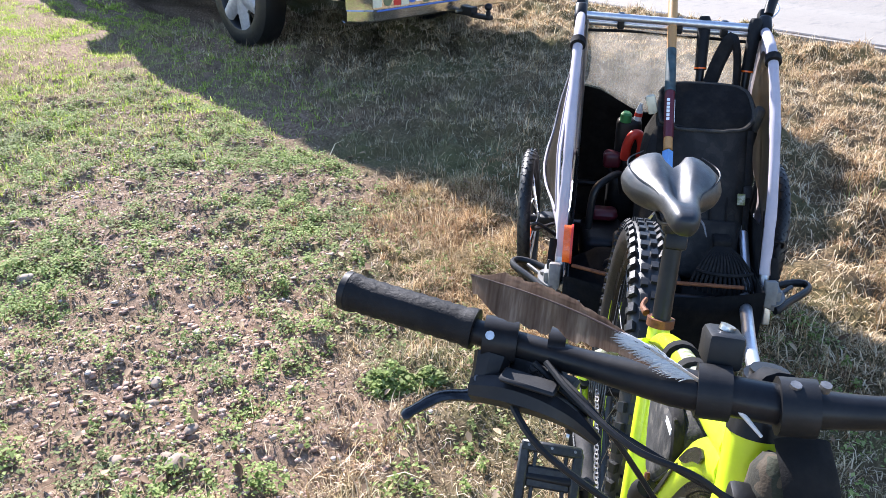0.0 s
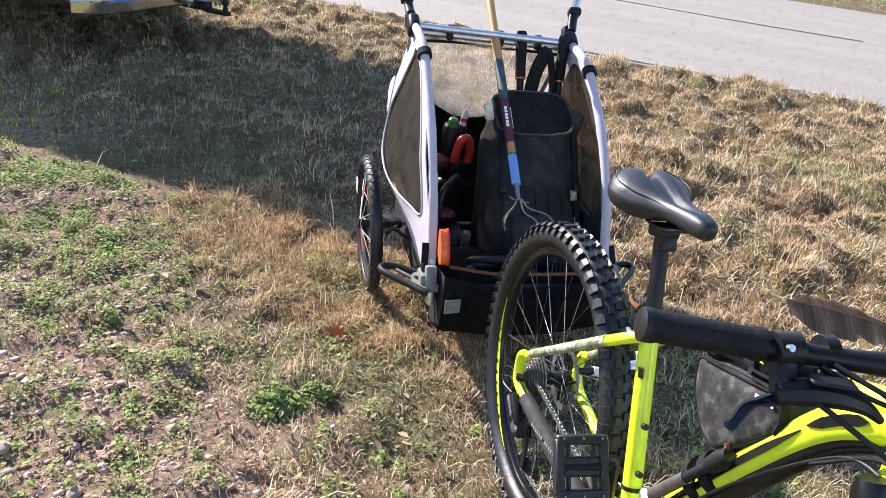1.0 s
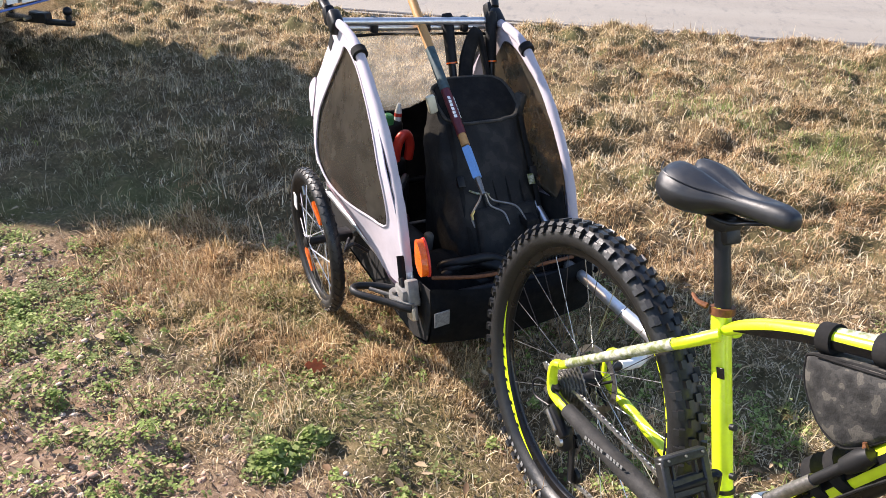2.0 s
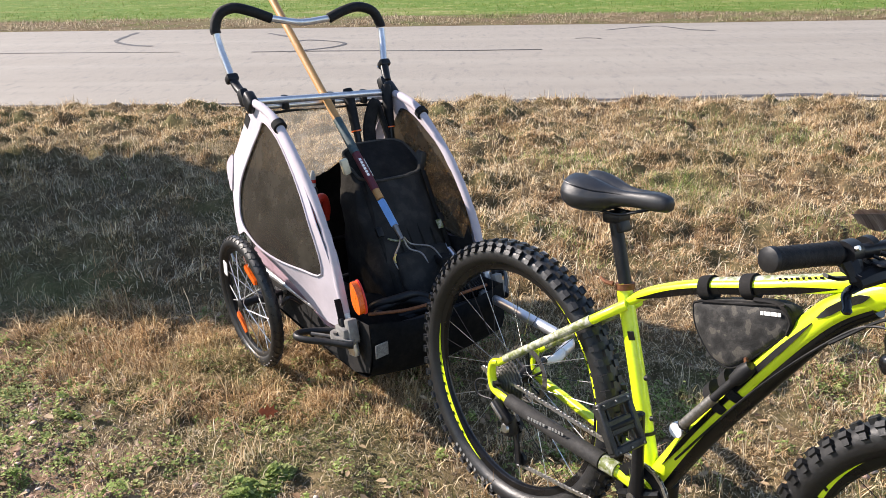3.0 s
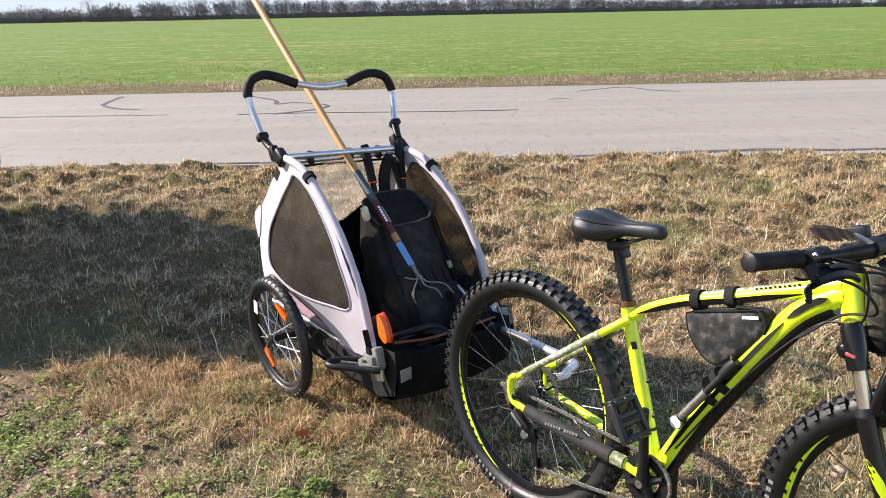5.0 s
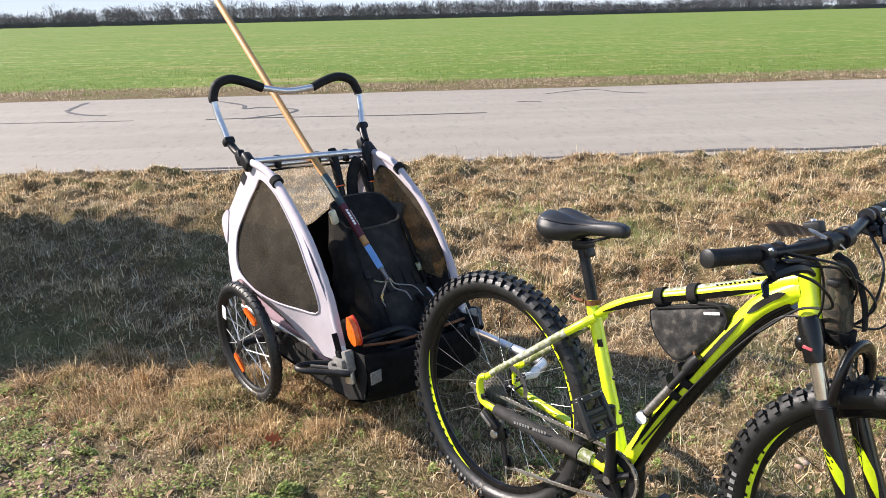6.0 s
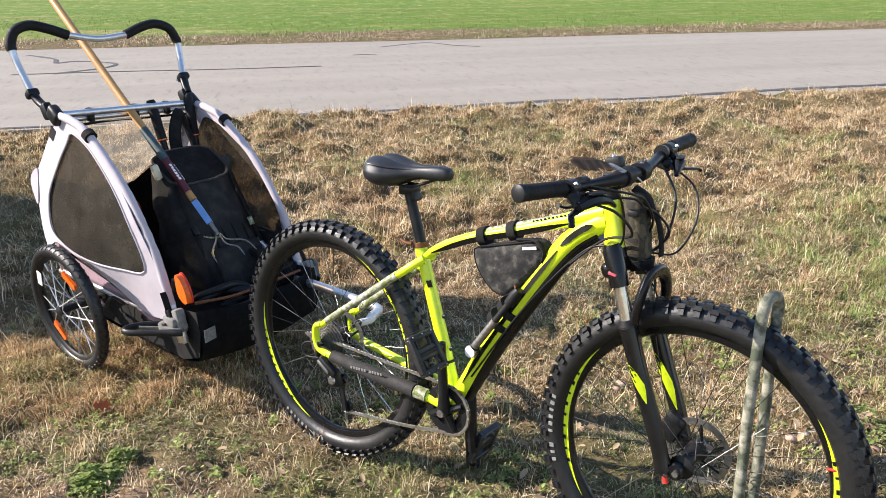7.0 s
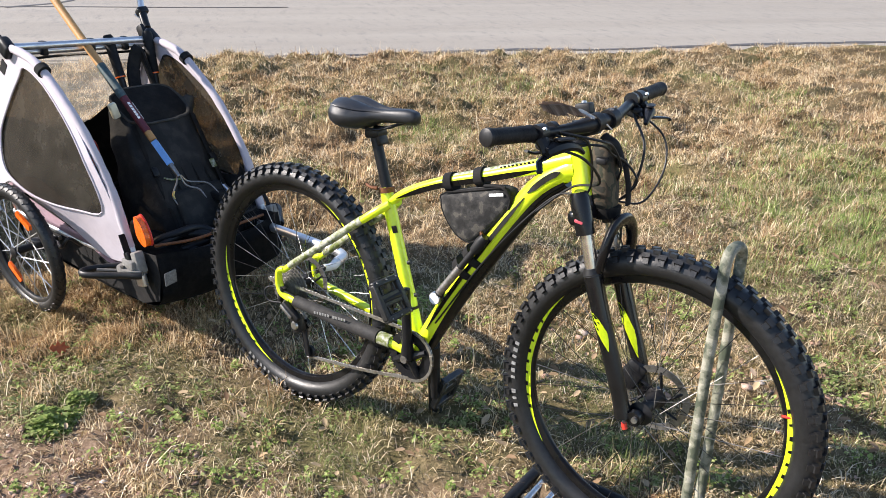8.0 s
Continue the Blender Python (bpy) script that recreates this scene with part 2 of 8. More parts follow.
                      [(0.0, (0.14, 0.19, 0.045)), (1.0, (0.28, 0.28, 0.12))], 0.12, 0.4),
    "verge": blade_mat("verge_grass", [(0.0, (0.15, 0.11, 0.065)), (0.5, (0.36, 0.275, 0.18)), (1.0, (0.64, 0.53, 0.37))],
                       [(0.0, (0.10, 0.16, 0.035)), (1.0, (0.34, 0.33, 0.15))], 0.5),
    "leaf_litter": blade_mat("leaf_litter", [(0.0, (0.12, 0.065, 0.035)), (0.5, (0.29, 0.19, 0.11)), (1.0, (0.48, 0.36, 0.23))],
                             [(0.0, (0.2, 0.12, 0.06)), (1.0, (0.5, 0.38, 0.22))], 2.0, 0.2),
    "red_leaf": plain("red_leaf", (0.36, 0.075, 0.022), 0.7, 0.0, 0.3, 60, 0.2),
    "tan_leaf": plain("tan_leaf", (0.42, 0.30, 0.19), 0.75, 0.0, 0.3, 70, 0.2),
    "rock": plain("tan_rock", (0.34, 0.255, 0.19), 0.85, 0.0, 0.35, 45, 0.4, 0.3, (0.20, 0.14, 0.10)),
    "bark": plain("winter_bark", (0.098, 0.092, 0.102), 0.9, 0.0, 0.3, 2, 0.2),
}


def stones_mat():
    m, nt, b = shader("pebble")
    geo = nt.nodes.new("ShaderNodeNewGeometry")
    c = ramp(nt, geo.outputs["Random Per Island"], [(0.0, (0.11, 0.072, 0.055)), (0.4, (0.27, 0.158, 0.112)), (0.8, (0.44, 0.275, 0.20)), (0.95, (0.53, 0.40, 0.32)), (1.0, (0.62, 0.54, 0.47))])
    c = mixed(nt, ramp(nt, noise_of(nt, 60, 6.0), [(0.4, (0, 0, 0)), (0.7, (0.5, 0.5, 0.5))]), c, (0.27, 0.19, 0.14))
    nt.links.new(c, b.inputs["Base Color"])
    b.inputs["Roughness"].default_value = 0.8
    bumped(nt, b, noise_of(nt, 120, 5.0), 0.3, 0.003)
    return m


def asphalt_mat():
    m, nt, b = shader("worn_asphalt")
    grit = noise_of(nt, 95.0, 5.0, 0.75)
    broad = noise_of(nt, 0.35, 5.0, 0.6, stretch=(0.35, 1.6, 1))
    c = ramp(nt, grit, [(0.25, (0.130, 0.114, 0.095)), (0.55, (0.255, 0.226, 0.188)), (0.8, (0.40, 0.356, 0.297))])
    c = mixed(nt, ramp(nt, broad, [(0.38, (0, 0, 0)), (0.66, (0.7, 0.7, 0.7))]), c, (0.225, 0.198, 0.163))
    track = noise_of(nt, 1.1, 4.0, 0.6, stretch=(0.05, 1.0, 1))
    c = mixed(nt, ramp(nt, track, [(0.42, (0, 0, 0)), (0.66, (0.45, 0.45, 0.45))]), c, (0.31, 0.28, 0.235))
    speck = noise_of(nt, 9.0, 6.0, 0.8, stretch=(1.0, 0.3, 1))
    c = mixed(nt, ramp(nt, speck, [(0.53, (0, 0, 0)), (0.66, (0.8, 0.8, 0.8))]), c, (0.155, 0.142, 0.128))
    patch = noise_of(nt, 2.2, 6.0, 0.7, stretch=(0.5, 1.2, 1))
    c = mixed(nt, ramp(nt, patch, [(0.55, (0, 0, 0)), (0.75, (0.6, 0.6, 0.6))]), c, (0.165, 0.15, 0.134))
    nt.links.new(c, b.inputs["Base Color"])
    b.inputs["Roughness"].default_value = 0.82
    bumped(nt, b, grit, 0.5, 0.006)
    return m


def ground_mat():
    """Soil and thatch by the road, stony dirt on the pull-off, young crop past the road."""
    m, nt, b = shader("ground_soil")
    geo = nt.nodes.new("ShaderNodeNewGeometry")
    sep = nt.nodes.new("ShaderNodeSeparateXYZ")
    nt.links.new(geo.outputs["Position"], sep.inputs[0])
    grain = noise_of(nt, 45.0, 8.0, 0.75)
    broad = noise_of(nt, 1.3, 5.0, 0.6)
    thatch = ramp(nt, grain, [(0.3, (0.045, 0.032, 0.018)), (0.55, (0.16, 0.115, 0.064)), (0.8, (0.42, 0.31, 0.18))])
    thatch = mixed(nt, ramp(nt, broad, [(0.45, (0, 0, 0)), (0.65, (0.6, 0.6, 0.6))]), thatch, (0.10, 0.115, 0.04))
    dirt = ramp(nt, grain, [(0.32, (0.055, 0.035, 0.024)), (0.50, (0.24, 0.158, 0.108)), (0.64, (0.40, 0.285, 0.205)), (0.80, (0.56, 0.43, 0.33))])
    dirt = mixed(nt, ramp(nt, broad, [(0.40, (0, 0, 0)), (0.65, (0.45, 0.45, 0.45))]), dirt, (0.20, 0.155, 0.095))
    # the stony pull-off lies below y = 0.9 + 0.1 * noise
    edge = node(nt, "ShaderNodeMath")
    edge.operation = "MULTIPLY_ADD"
    nt.links.new(broad, edge.inputs[0])
    edge.inputs[1].default_value = 1.6
    nt.links.new(sep.outputs[1], edge.inputs[2])
    side = node(nt, "ShaderNodeMath")
    side.operation = "MULTIPLY_ADD"
    nt.links.new(sep.outputs[0], side.inputs[0])
    side.inputs[1].default_value = 0.55
    nt.links.new(edge.outputs[0], side.inputs[2])
    near = ramp(nt, side.outputs[0], [(0.0, (1, 1, 1)), (0.75, (0, 0, 0))])
    c = mixed(nt, near, thatch, dirt)
    rows = noise_of(nt, 0.55, 8.0, 0.78, stretch=(0.22, 0.9, 1))
    tuft = noise_of(nt, 5.0, 6.0, 0.8, stretch=(0.7, 1.0, 1))
    crop = ramp(nt, rows, [(0.33, (0.27, 0.225, 0.115)), (0.43, (0.15, 0.185, 0.045)), (0.52, (0.085, 0.155, 0.026)), (0.60, (0.14, 0.192, 0.038)), (0.72, (0.245, 0.235, 0.093))])
    crop = mixed(nt, ramp(nt, tuft, [(0.50, (0, 0, 0)), (0.72, (0.7, 0.7, 0.7))]), crop, (0.075, 0.13, 0.026))
    fleck = noise_of(nt, 3.2, 8.0, 0.85, stretch=(1.0, 0.45, 1))
    crop = mixed(nt, ramp(nt, fleck, [(0.53, (0, 0, 0)), (0.66, (0.85, 0.85, 0.85))]), crop, (0.36, 0.335, 0.165))
    crop = mixed(nt, ramp(nt, fleck, [(0.32, (0.8, 0.8, 0.8)), (0.46, (0, 0, 0))]), crop, (0.048, 0.088, 0.020))
    far = node(nt, "ShaderNodeMath")
    far.operation = "MULTIPLY_ADD"
    nt.links.new(rows, far.inputs[0])
    far.inputs[1].default_value = -3.0
    nt.links.new(sep.outputs[1], far.inputs[2])
    scaled = node(nt, "ShaderNodeMath")
    scaled.operation = "DIVIDE"
    nt.links.new(far.outputs[0], scaled.inputs[0])
    scaled.inputs[1].default_value = 30.0
    c = mixed(nt, ramp(nt, scaled.outputs[0], [(0.47, (0, 0, 0)), (0.50, (1, 1, 1))]), c, crop)
    nt.links.new(c, b.inputs["Base Color"])
    b.inputs["Roughness"].default_value = 0.95
    b.inputs["Specular IOR Level"].default_value = 0.1
    bumped(nt, b, grain, 0.8, 0.015)
    return m


def horizon_mat():
    m, nt, b = shader("horizon_sky")
    geo = nt.nodes.new("ShaderNodeNewGeometry")
    sep = nt.nodes.new("ShaderNodeSeparateXYZ")
    nt.links.new(geo.outputs["Position"], sep.inputs[0])
    up = node(nt, "ShaderNodeMath")
    up.operation = "DIVIDE"
    nt.links.new(sep.outputs[2], up.inputs[0])
    up.inputs[1].default_value = 150.0
    em = nt.nodes.new("ShaderNodeEmission")
    nt.links.new(ramp(nt, up.outputs[0], [(0.0, (0.36, 0.42, 0.47)), (0.3, (0.28, 0.37, 0.46)), (1.0, (0.20, 0.30, 0.44))]), em.inputs[0])
    nt.links.new(em.outputs[0], nt.nodes["Material Output"].inputs[0])
    return m


M["horizon_sky"] = horizon_mat()
M["stone"], M["asphalt"], M["ground"] = stones_mat(), asphalt_mat(), ground_mat()
M["crack_seal"] = plain("crack_tar", (0.055, 0.05, 0.048), 0.7, 0.0, 0.35, 40, 0.2, 0.3)

# ---- mesh helpers ----


def finish(bm, name, material, angle=38.0):
    bmesh.ops.recalc_face_normals(bm, faces=bm.faces)
    lim = radians(angle)
    for e in bm.edges:
        e.smooth = not (len(e.link_faces) == 2 and e.calc_face_angle(0.0) > lim)
    for fc in bm.faces:
        fc.smooth = True
    me = bpy.data.meshes.new(name)
    bm.to_mesh(me)
    bm.free()
    me.materials.append(M[material] if isinstance(material, str) else material)
    return me


def part(name, bm, material, parent, label="", angle=38.0):
    ob = new(name, finish(bm, name, material, angle))
    ob.parent = parent
    if label:
        ob["label"] = label
    return ob


def thing(name, m, label, category, group="", kind=""):
    ob = new(name)
    ob.empty_display_size = 0.1
    ob.matrix_world = m
    return tagged(ob, label, category, group, kind)


def single(name, bm, material, label, category, group="", kind="", m=None):
    ob = new(name, finish(bm, name, material))
    if m is not None:
        ob.matrix_world = m
    return tagged(ob, label, category, group, kind)


def spline(pts, n=6):
    """Points along a smooth curve through pts."""
    p = [Vector(q) for q in pts]
    p = [p[0] * 2 - p[1]] + p + [p[-1] * 2 - p[-2]]
    out = []
    for i in range(1, len(p) - 2):
        for k in range(n):
            t = k / n
            a, b, c, d = p[i - 1], p[i], p[i + 1], p[i + 2]
            out.append(0.5 * (2 * b + (c - a) * t + (2 * a - 5 * b + 4 * c - d) * t * t + (3 * b - a - 3 * c + d) * t ** 3))
    out.append(p[-2])
    return out


def sweep(bm, pts, r, seg=10, cap=True, flat=1.0, up=None):
    """A tube along pts; r: radius or one per point; flat: squash across the second axis."""
    pts = [Vector(p) for p in pts]
    n = len(pts)
    rs = list(r) if isinstance(r, (list, tuple)) else [r] * n
    rings, side = [], None
    for i in range(n):
        t = (pts[min(i + 1, n - 1)] - pts[max(i - 1, 0)]).normalized()
        if side is None:
            ref = Vector(up) if up is not None else (Vector((0, 0, 1)) if abs(t.z) < 0.9 else Vector((1, 0, 0)))
            side = t.cross(ref).normalized()
        side = (side - t * side.dot(t)).normalized()
        other = t.cross(side)
        rings.append([bm.verts.new(pts[i] + rs[i] * (side * math.cos(a) + other * math.sin(a) * flat)) for a in (2 * math.pi * k / seg for k in range(seg))])
    for a, b in zip(rings, rings[1:]):
        for k in range(seg):
            bm.faces.new((a[k], a[(k + 1) % seg], b[(k + 1) % seg], b[k]))
    if cap:
        bm.faces.new(rings[0][::-1])
        bm.faces.new(rings[-1])
    return bm


def rod(a, b, r, r2=None, seg=10):
    return sweep(bmesh.new(), [a, b], [r, r if r2 is None else r2], seg)


def block(bm, size, m=None, bevel=0.0, segs=2):
    made = bmesh.ops.create_cube(bm, size=1.0)["verts"]
    bmesh.ops.scale(bm, vec=size, verts=made)
    if bevel:
        es = list({e for v in made for e in v.link_edges})
        res = bmesh.ops.bevel(bm, geom=es, offset=bevel, segments=segs, affect="EDGES", profile=0.5)
        made = list({v for fc in res["faces"] for v in fc.verts} | {v for v in made if v.is_valid})
    if m is not None:
        bmesh.ops.transform(bm, matrix=m, verts=made)
    return bm


def ring(bm, r, profile, seg=64, axis_y=True):
    """Turn a closed profile of (radial, sideways) offsets round the y axis at radius r."""
    rows = []
    for k in range(seg):
        a = 2 * math.pi * k / seg
        rows.append([bm.verts.new(((r + p) * math.cos(a), q, (r + p) * math.sin(a))) for p, q in profile])
    m = len(profile)
    for k in range(seg):
        a, b = rows[k], rows[(k + 1) % seg]
        for j in range(m):
            bm.faces.new((a[j], a[(j + 1) % m], b[(j + 1) % m], b[j]))
    return bm


def disc(bm, r, y0, y1, seg=24, inner=0.0, c=(0, 0)):
    """A disc or washer round the y axis."""
    prof = [(r, y0), (r, y1), (inner, y1), (inner, y0)]
    rows = []
    for k in range(seg):
        a = 2 * math.pi * k / seg
        rows.append([bm.verts.new((c[0] + p * math.cos(a), q, c[1] + p * math.sin(a))) for p, q in prof])
    for k in range(seg):
        a, b = rows[k], rows[(k + 1) % seg]
        for j in range(4):
            bm.faces.new((a[j], a[(j + 1) % 4], b[(j + 1) % 4], b[j]))
    bmesh.ops.remove_doubles(bm, verts=bm.verts, dist=1e-6)
    return bm


def sheet(bm, outer, holes, place, thick):
    """A flat panel with holes, thickened: outlines in 2D, place(x, y, d) gives the 3D point at depth d."""
    edges = []
    for loop in (outer, *holes):
        vs = [bm.verts.new((x, y, 0)) for x, y in loop]
        edges += [bm.edges.new((vs[i], vs[(i + 1) % len(vs)])) for i in range(len(vs))]
    bmesh.ops.triangle_fill(bm, use_beauty=True, use_dissolve=False, edges=edges)
    faces = list(bm.faces)
    res = bmesh.ops.extrude_face_region(bm, geom=faces)
    for v in [g for g in res["geom"] if isinstance(g, bmesh.types.BMVert)]:
        v.co.z = 1.0
    for v in bm.verts:
        v.co = Vector(place(v.co.x, v.co.y, v.co.z * thick))
    return bm


def grow(loop, d):
    """The closed 2D loop moved outwards by d (inwards if negative)."""
    n, out = len(loop), []
    area = sum(loop[i][0] * loop[(i + 1) % n][1] - loop[(i + 1) % n][0] * loop[i][1] for i in range(n))
    sgn = 1 if area > 0 else -1
    for i in range(n):
        (ax, ay), (bx, by) = loop[i - 1], loop[(i + 1) % n]
        tx, ty = bx - ax, by - ay
        ln = math.hypot(tx, ty) or 1
        out.append((loop[i][0] + sgn * d * ty / ln, loop[i][1] - sgn * d * tx / ln))
    return out


def soft_loop(pts, n=5):
    """A smooth closed 2D loop through pts."""
    m, out = len(pts), []
    for i in range(m):
        a, b, c, d = (Vector(pts[(i + k - 1) % m]) for k in range(4))
        for k in range(n):
            t = k / n
            q = 0.5 * (2 * b + (c - a) * t + (2 * a - 5 * b + 4 * c - d) * t * t + (3 * b - a - 3 * c + d) * t ** 3)
            out.append((q.x, q.y))
    return out


def mesh_from(name, verts, faces_len, idx, material):
    """A mesh of many small polygons from arrays."""
    me = bpy.data.meshes.new(name)
    me.vertices.add(len(verts))
    me.vertices.foreach_set("co", np.asarray(verts, np.float32).ravel())
    me.loops.add(len(idx))
    me.loops.foreach_set("vertex_index", np.asarray(idx, np.int32))
    starts = np.concatenate(([0], np.cumsum(faces_len)[:-1])).astype(np.int32)
    me.polygons.add(len(faces_len))
    me.polygons.foreach_set("loop_start", starts)
    me.update(calc_edges=True)
    me.validate()
    me.materials.append(M[material])
    return me


# ---- land ----
ROAD_NEAR, ROAD_FAR = 5.72, 13.6


def hump(x, y):
    """Height of the soil: flat by the bicycle, a low bank along the road, a ditch under it."""
    z = 0.010 * math.sin(1.7 * x + 0.6) * math.cos(1.3 * y) + 0.006 * math.sin(4.1 * x) * math.sin(3.7 * y + 1)
    if -9 < x < 9 and -3 < y < 6:
        rough = 0.25 + 0.75 * min(1.0, max(0.0, (y - 1.0) / 0.8))
        z += rough * (0.065 * noise.noise(Vector((x * 2.1, y * 2.4, 0.3))) + 0.090 * noise.noise(Vector((x * 5.3, y * 5.7, 4.0))) + 0.045 * noise.noise(Vector((x * 13.0, y * 13.0, 7.0))))
    if -6 < x < 5 and -2.6 < y < 1.6:
        z += 0.026 * noise.noise(Vector((x * 10.0, y * 10.0, 2.0))) + 0.014 * noise.noise(Vector((x * 19.0, y * 19.0, 9.0)))
    z -= 0.030 * math.exp(-((x - 0.10) / 0.75) ** 2 - ((y + 0.05) / 0.75) ** 2)
    z += 0.062 * math.exp(-((y - 5.22) / 0.40) ** 2) * (0.7 + 0.3 * math.sin(1.1 * x))
    if y > ROAD_NEAR - 0.08:
        z = -0.05 if y < ROAD_FAR + 0.1 else 0.0 + 0.004 * (y - ROAD_FAR)
        if y > 30:
            z = min(z, 0.004 * 16.4 + (y - 30) * 0.0012)
    return z


def steps(a, b, fine, lo, hi, rate=1.16):
    xs = [a]
    while xs[-1] < b:
        xs.append(xs[-1] + fine)
    d, x, up = fine, xs[-1], []
    while x < hi:
        d *= rate
        x += d
        up.append(x)
    d, x, down = fine, a, []
    while x > lo:
        d *= rate
        x -= d
        down.append(x)
    return down[::-1] + xs + up


gx, gy = steps(-5.0, 4.0, 0.04, -700, 700), steps(-2.2, 5.9, 0.04, -300, 900)
gv = np.array([(x, y, hump(x, y)) for y in gy for x in gx])
nx, ny = len(gx), len(gy)
ii = (np.arange(ny - 1)[:, None] * nx + np.arange(nx - 1)[None, :]).ravel()
gf = np.stack([ii, ii + 1, ii + nx + 1, ii + nx], 1)
ground = new("ground", mesh_from("ground", gv, np.full(len(gf), 4), gf.ravel(), "ground"))
tagged(ground, "dry soil with straw thatch, stony dirt and a young green crop", "ground", kind="structure")

bm = bmesh.new()
rx = [-400 + 4 * k for k in range(201)]
rows = []
for x in rx:
    wob = 0.05 * math.sin(0.9 * x) + 0.03 * math.sin(2.3 * x + 1)
    rows.append([bm.verts.new(p) for p in ((x, ROAD_NEAR + wob, -0.05), (x, ROAD_NEAR + wob, 0.004), (x, 9.6, 0.03), (x, ROAD_FAR + wob, 0.006), (x, ROAD_FAR + wob, -0.05))])
for a, b in zip(rows, rows[1:]):
    for j in range(4):
        bm.faces.new((a[j], b[j], b[j + 1], a[j + 1]))
road = single("road", bm, "asphalt", "pale worn asphalt country road with tar-sealed cracks", "road", kind="structure")


def road_z(y):
    return 0.004 + 0.026 * (1 - abs((y - 9.6) / 3.9)) if y > 0 else 0


def crack(pts, w):
    """A poured tar line over a crack, lying on the road."""
    bm = bmesh.new()
    p = spline([(x, y, road_z(y) + 0.004) for x, y in pts], 8)
    left, right = [], []
    for i, q in enumerate(p):
        t = p[min(i + 1, len(p) - 1)] - p[max(i - 1, 0)]
        n = Vector((-t.y, t.x, 0)).normalized()
        h = w * (0.6 + 0.5 * noise.noise(q * 3.0)) + 0.004
        left.append((q + n * h, q + n * h * 0.6 + Vector((0, 0, 0.004))))
        right.append((q - n * h, q - n * h * 0.6 + Vector((0, 0, 0.004))))
    vs = [[bm.verts.new(v) for v in (l[0], l[1], r[1], r[0])] for l, r in zip(left, right)]
    for a, b in zip(vs, vs[1:]):
        for j in range(3):
            bm.faces.new((a[j], a[j + 1], b[j + 1], b[j]))
    return part("crack_seal", bm, "crack_seal", road)


for pts, w in (
    ([(-6.08, 13.08), (-5.96, 12.1), (-5.8, 11.46), (-5.3, 10.88), (-4.92, 10.72)], 0.070),
    ([(-3.12, 9.75), (-2.0, 9.76), (-0.32, 9.62), (1.04, 9.62)], 0.034),
    ([(-3.52, 12.61), (-2.96, 11.8), (-2.8, 11.15), (-2.55, 11.34), (-1.95, 10.87), (-2.02, 10.27), (-2.6, 9.7)], 0.062),
    ([(2.41, 12.36), (2.96, 12.77), (3.45, 12.99), (3.8, 12.3), (4.18, 11.97)], 0.043),
    ([(0.3, 5.84), (1.7, 5.86), (2.66, 5.95), (3.3, 5.97), (4.2, 5.88), (5.9, 6.02), (8.1, 6.04), (12.0, 5.95)], 0.109),
    ([(-8.0, 5.90), (-4.0, 5.84), (0.3, 5.82)], 0.046),
    ([(-9.0, 9.9), (-6.4, 9.95), (-4.2, 9.85)], 0.019),
    ([(1.7, 11.06), (1.9, 11.1), (2.1, 11.0)], 0.031),
):
    crack(pts, w)


# ---- grass, weeds, stones ----
def spread(n, x0, x1, y0, y1, keep, seed):
    """n random places in a rectangle, kept by the weight keep(x, y) in 0..1."""
    rng = np.random.default_rng(seed)
    xs, ys = np.empty(0), np.empty(0)
    while len(xs) < n:
        x, y = rng.uniform(x0, x1, n), rng.uniform(y0, y1, n)
        ok = rng.random(n) < keep(x, y)
        xs, ys = np.concatenate([xs, x[ok]]), np.concatenate([ys, y[ok]])
    return xs[:n], ys[:n], rng


def waves(x, y, s, ph=0.0):
    """A cheap smooth patchiness in 0..1."""
    v = np.sin(x * s + 1.3 * np.sin(y * s * 0.7 + ph)) * np.cos(y * s * 1.1 + 1.7 * np.sin(x * s * 0.6 + 2 * ph)) + 0.5 * np.sin(x * s * 2.7 + ph) * np.sin(y * s * 2.3 - ph)
    return np.clip(0.5 + 0.42 * v, 0, 1)


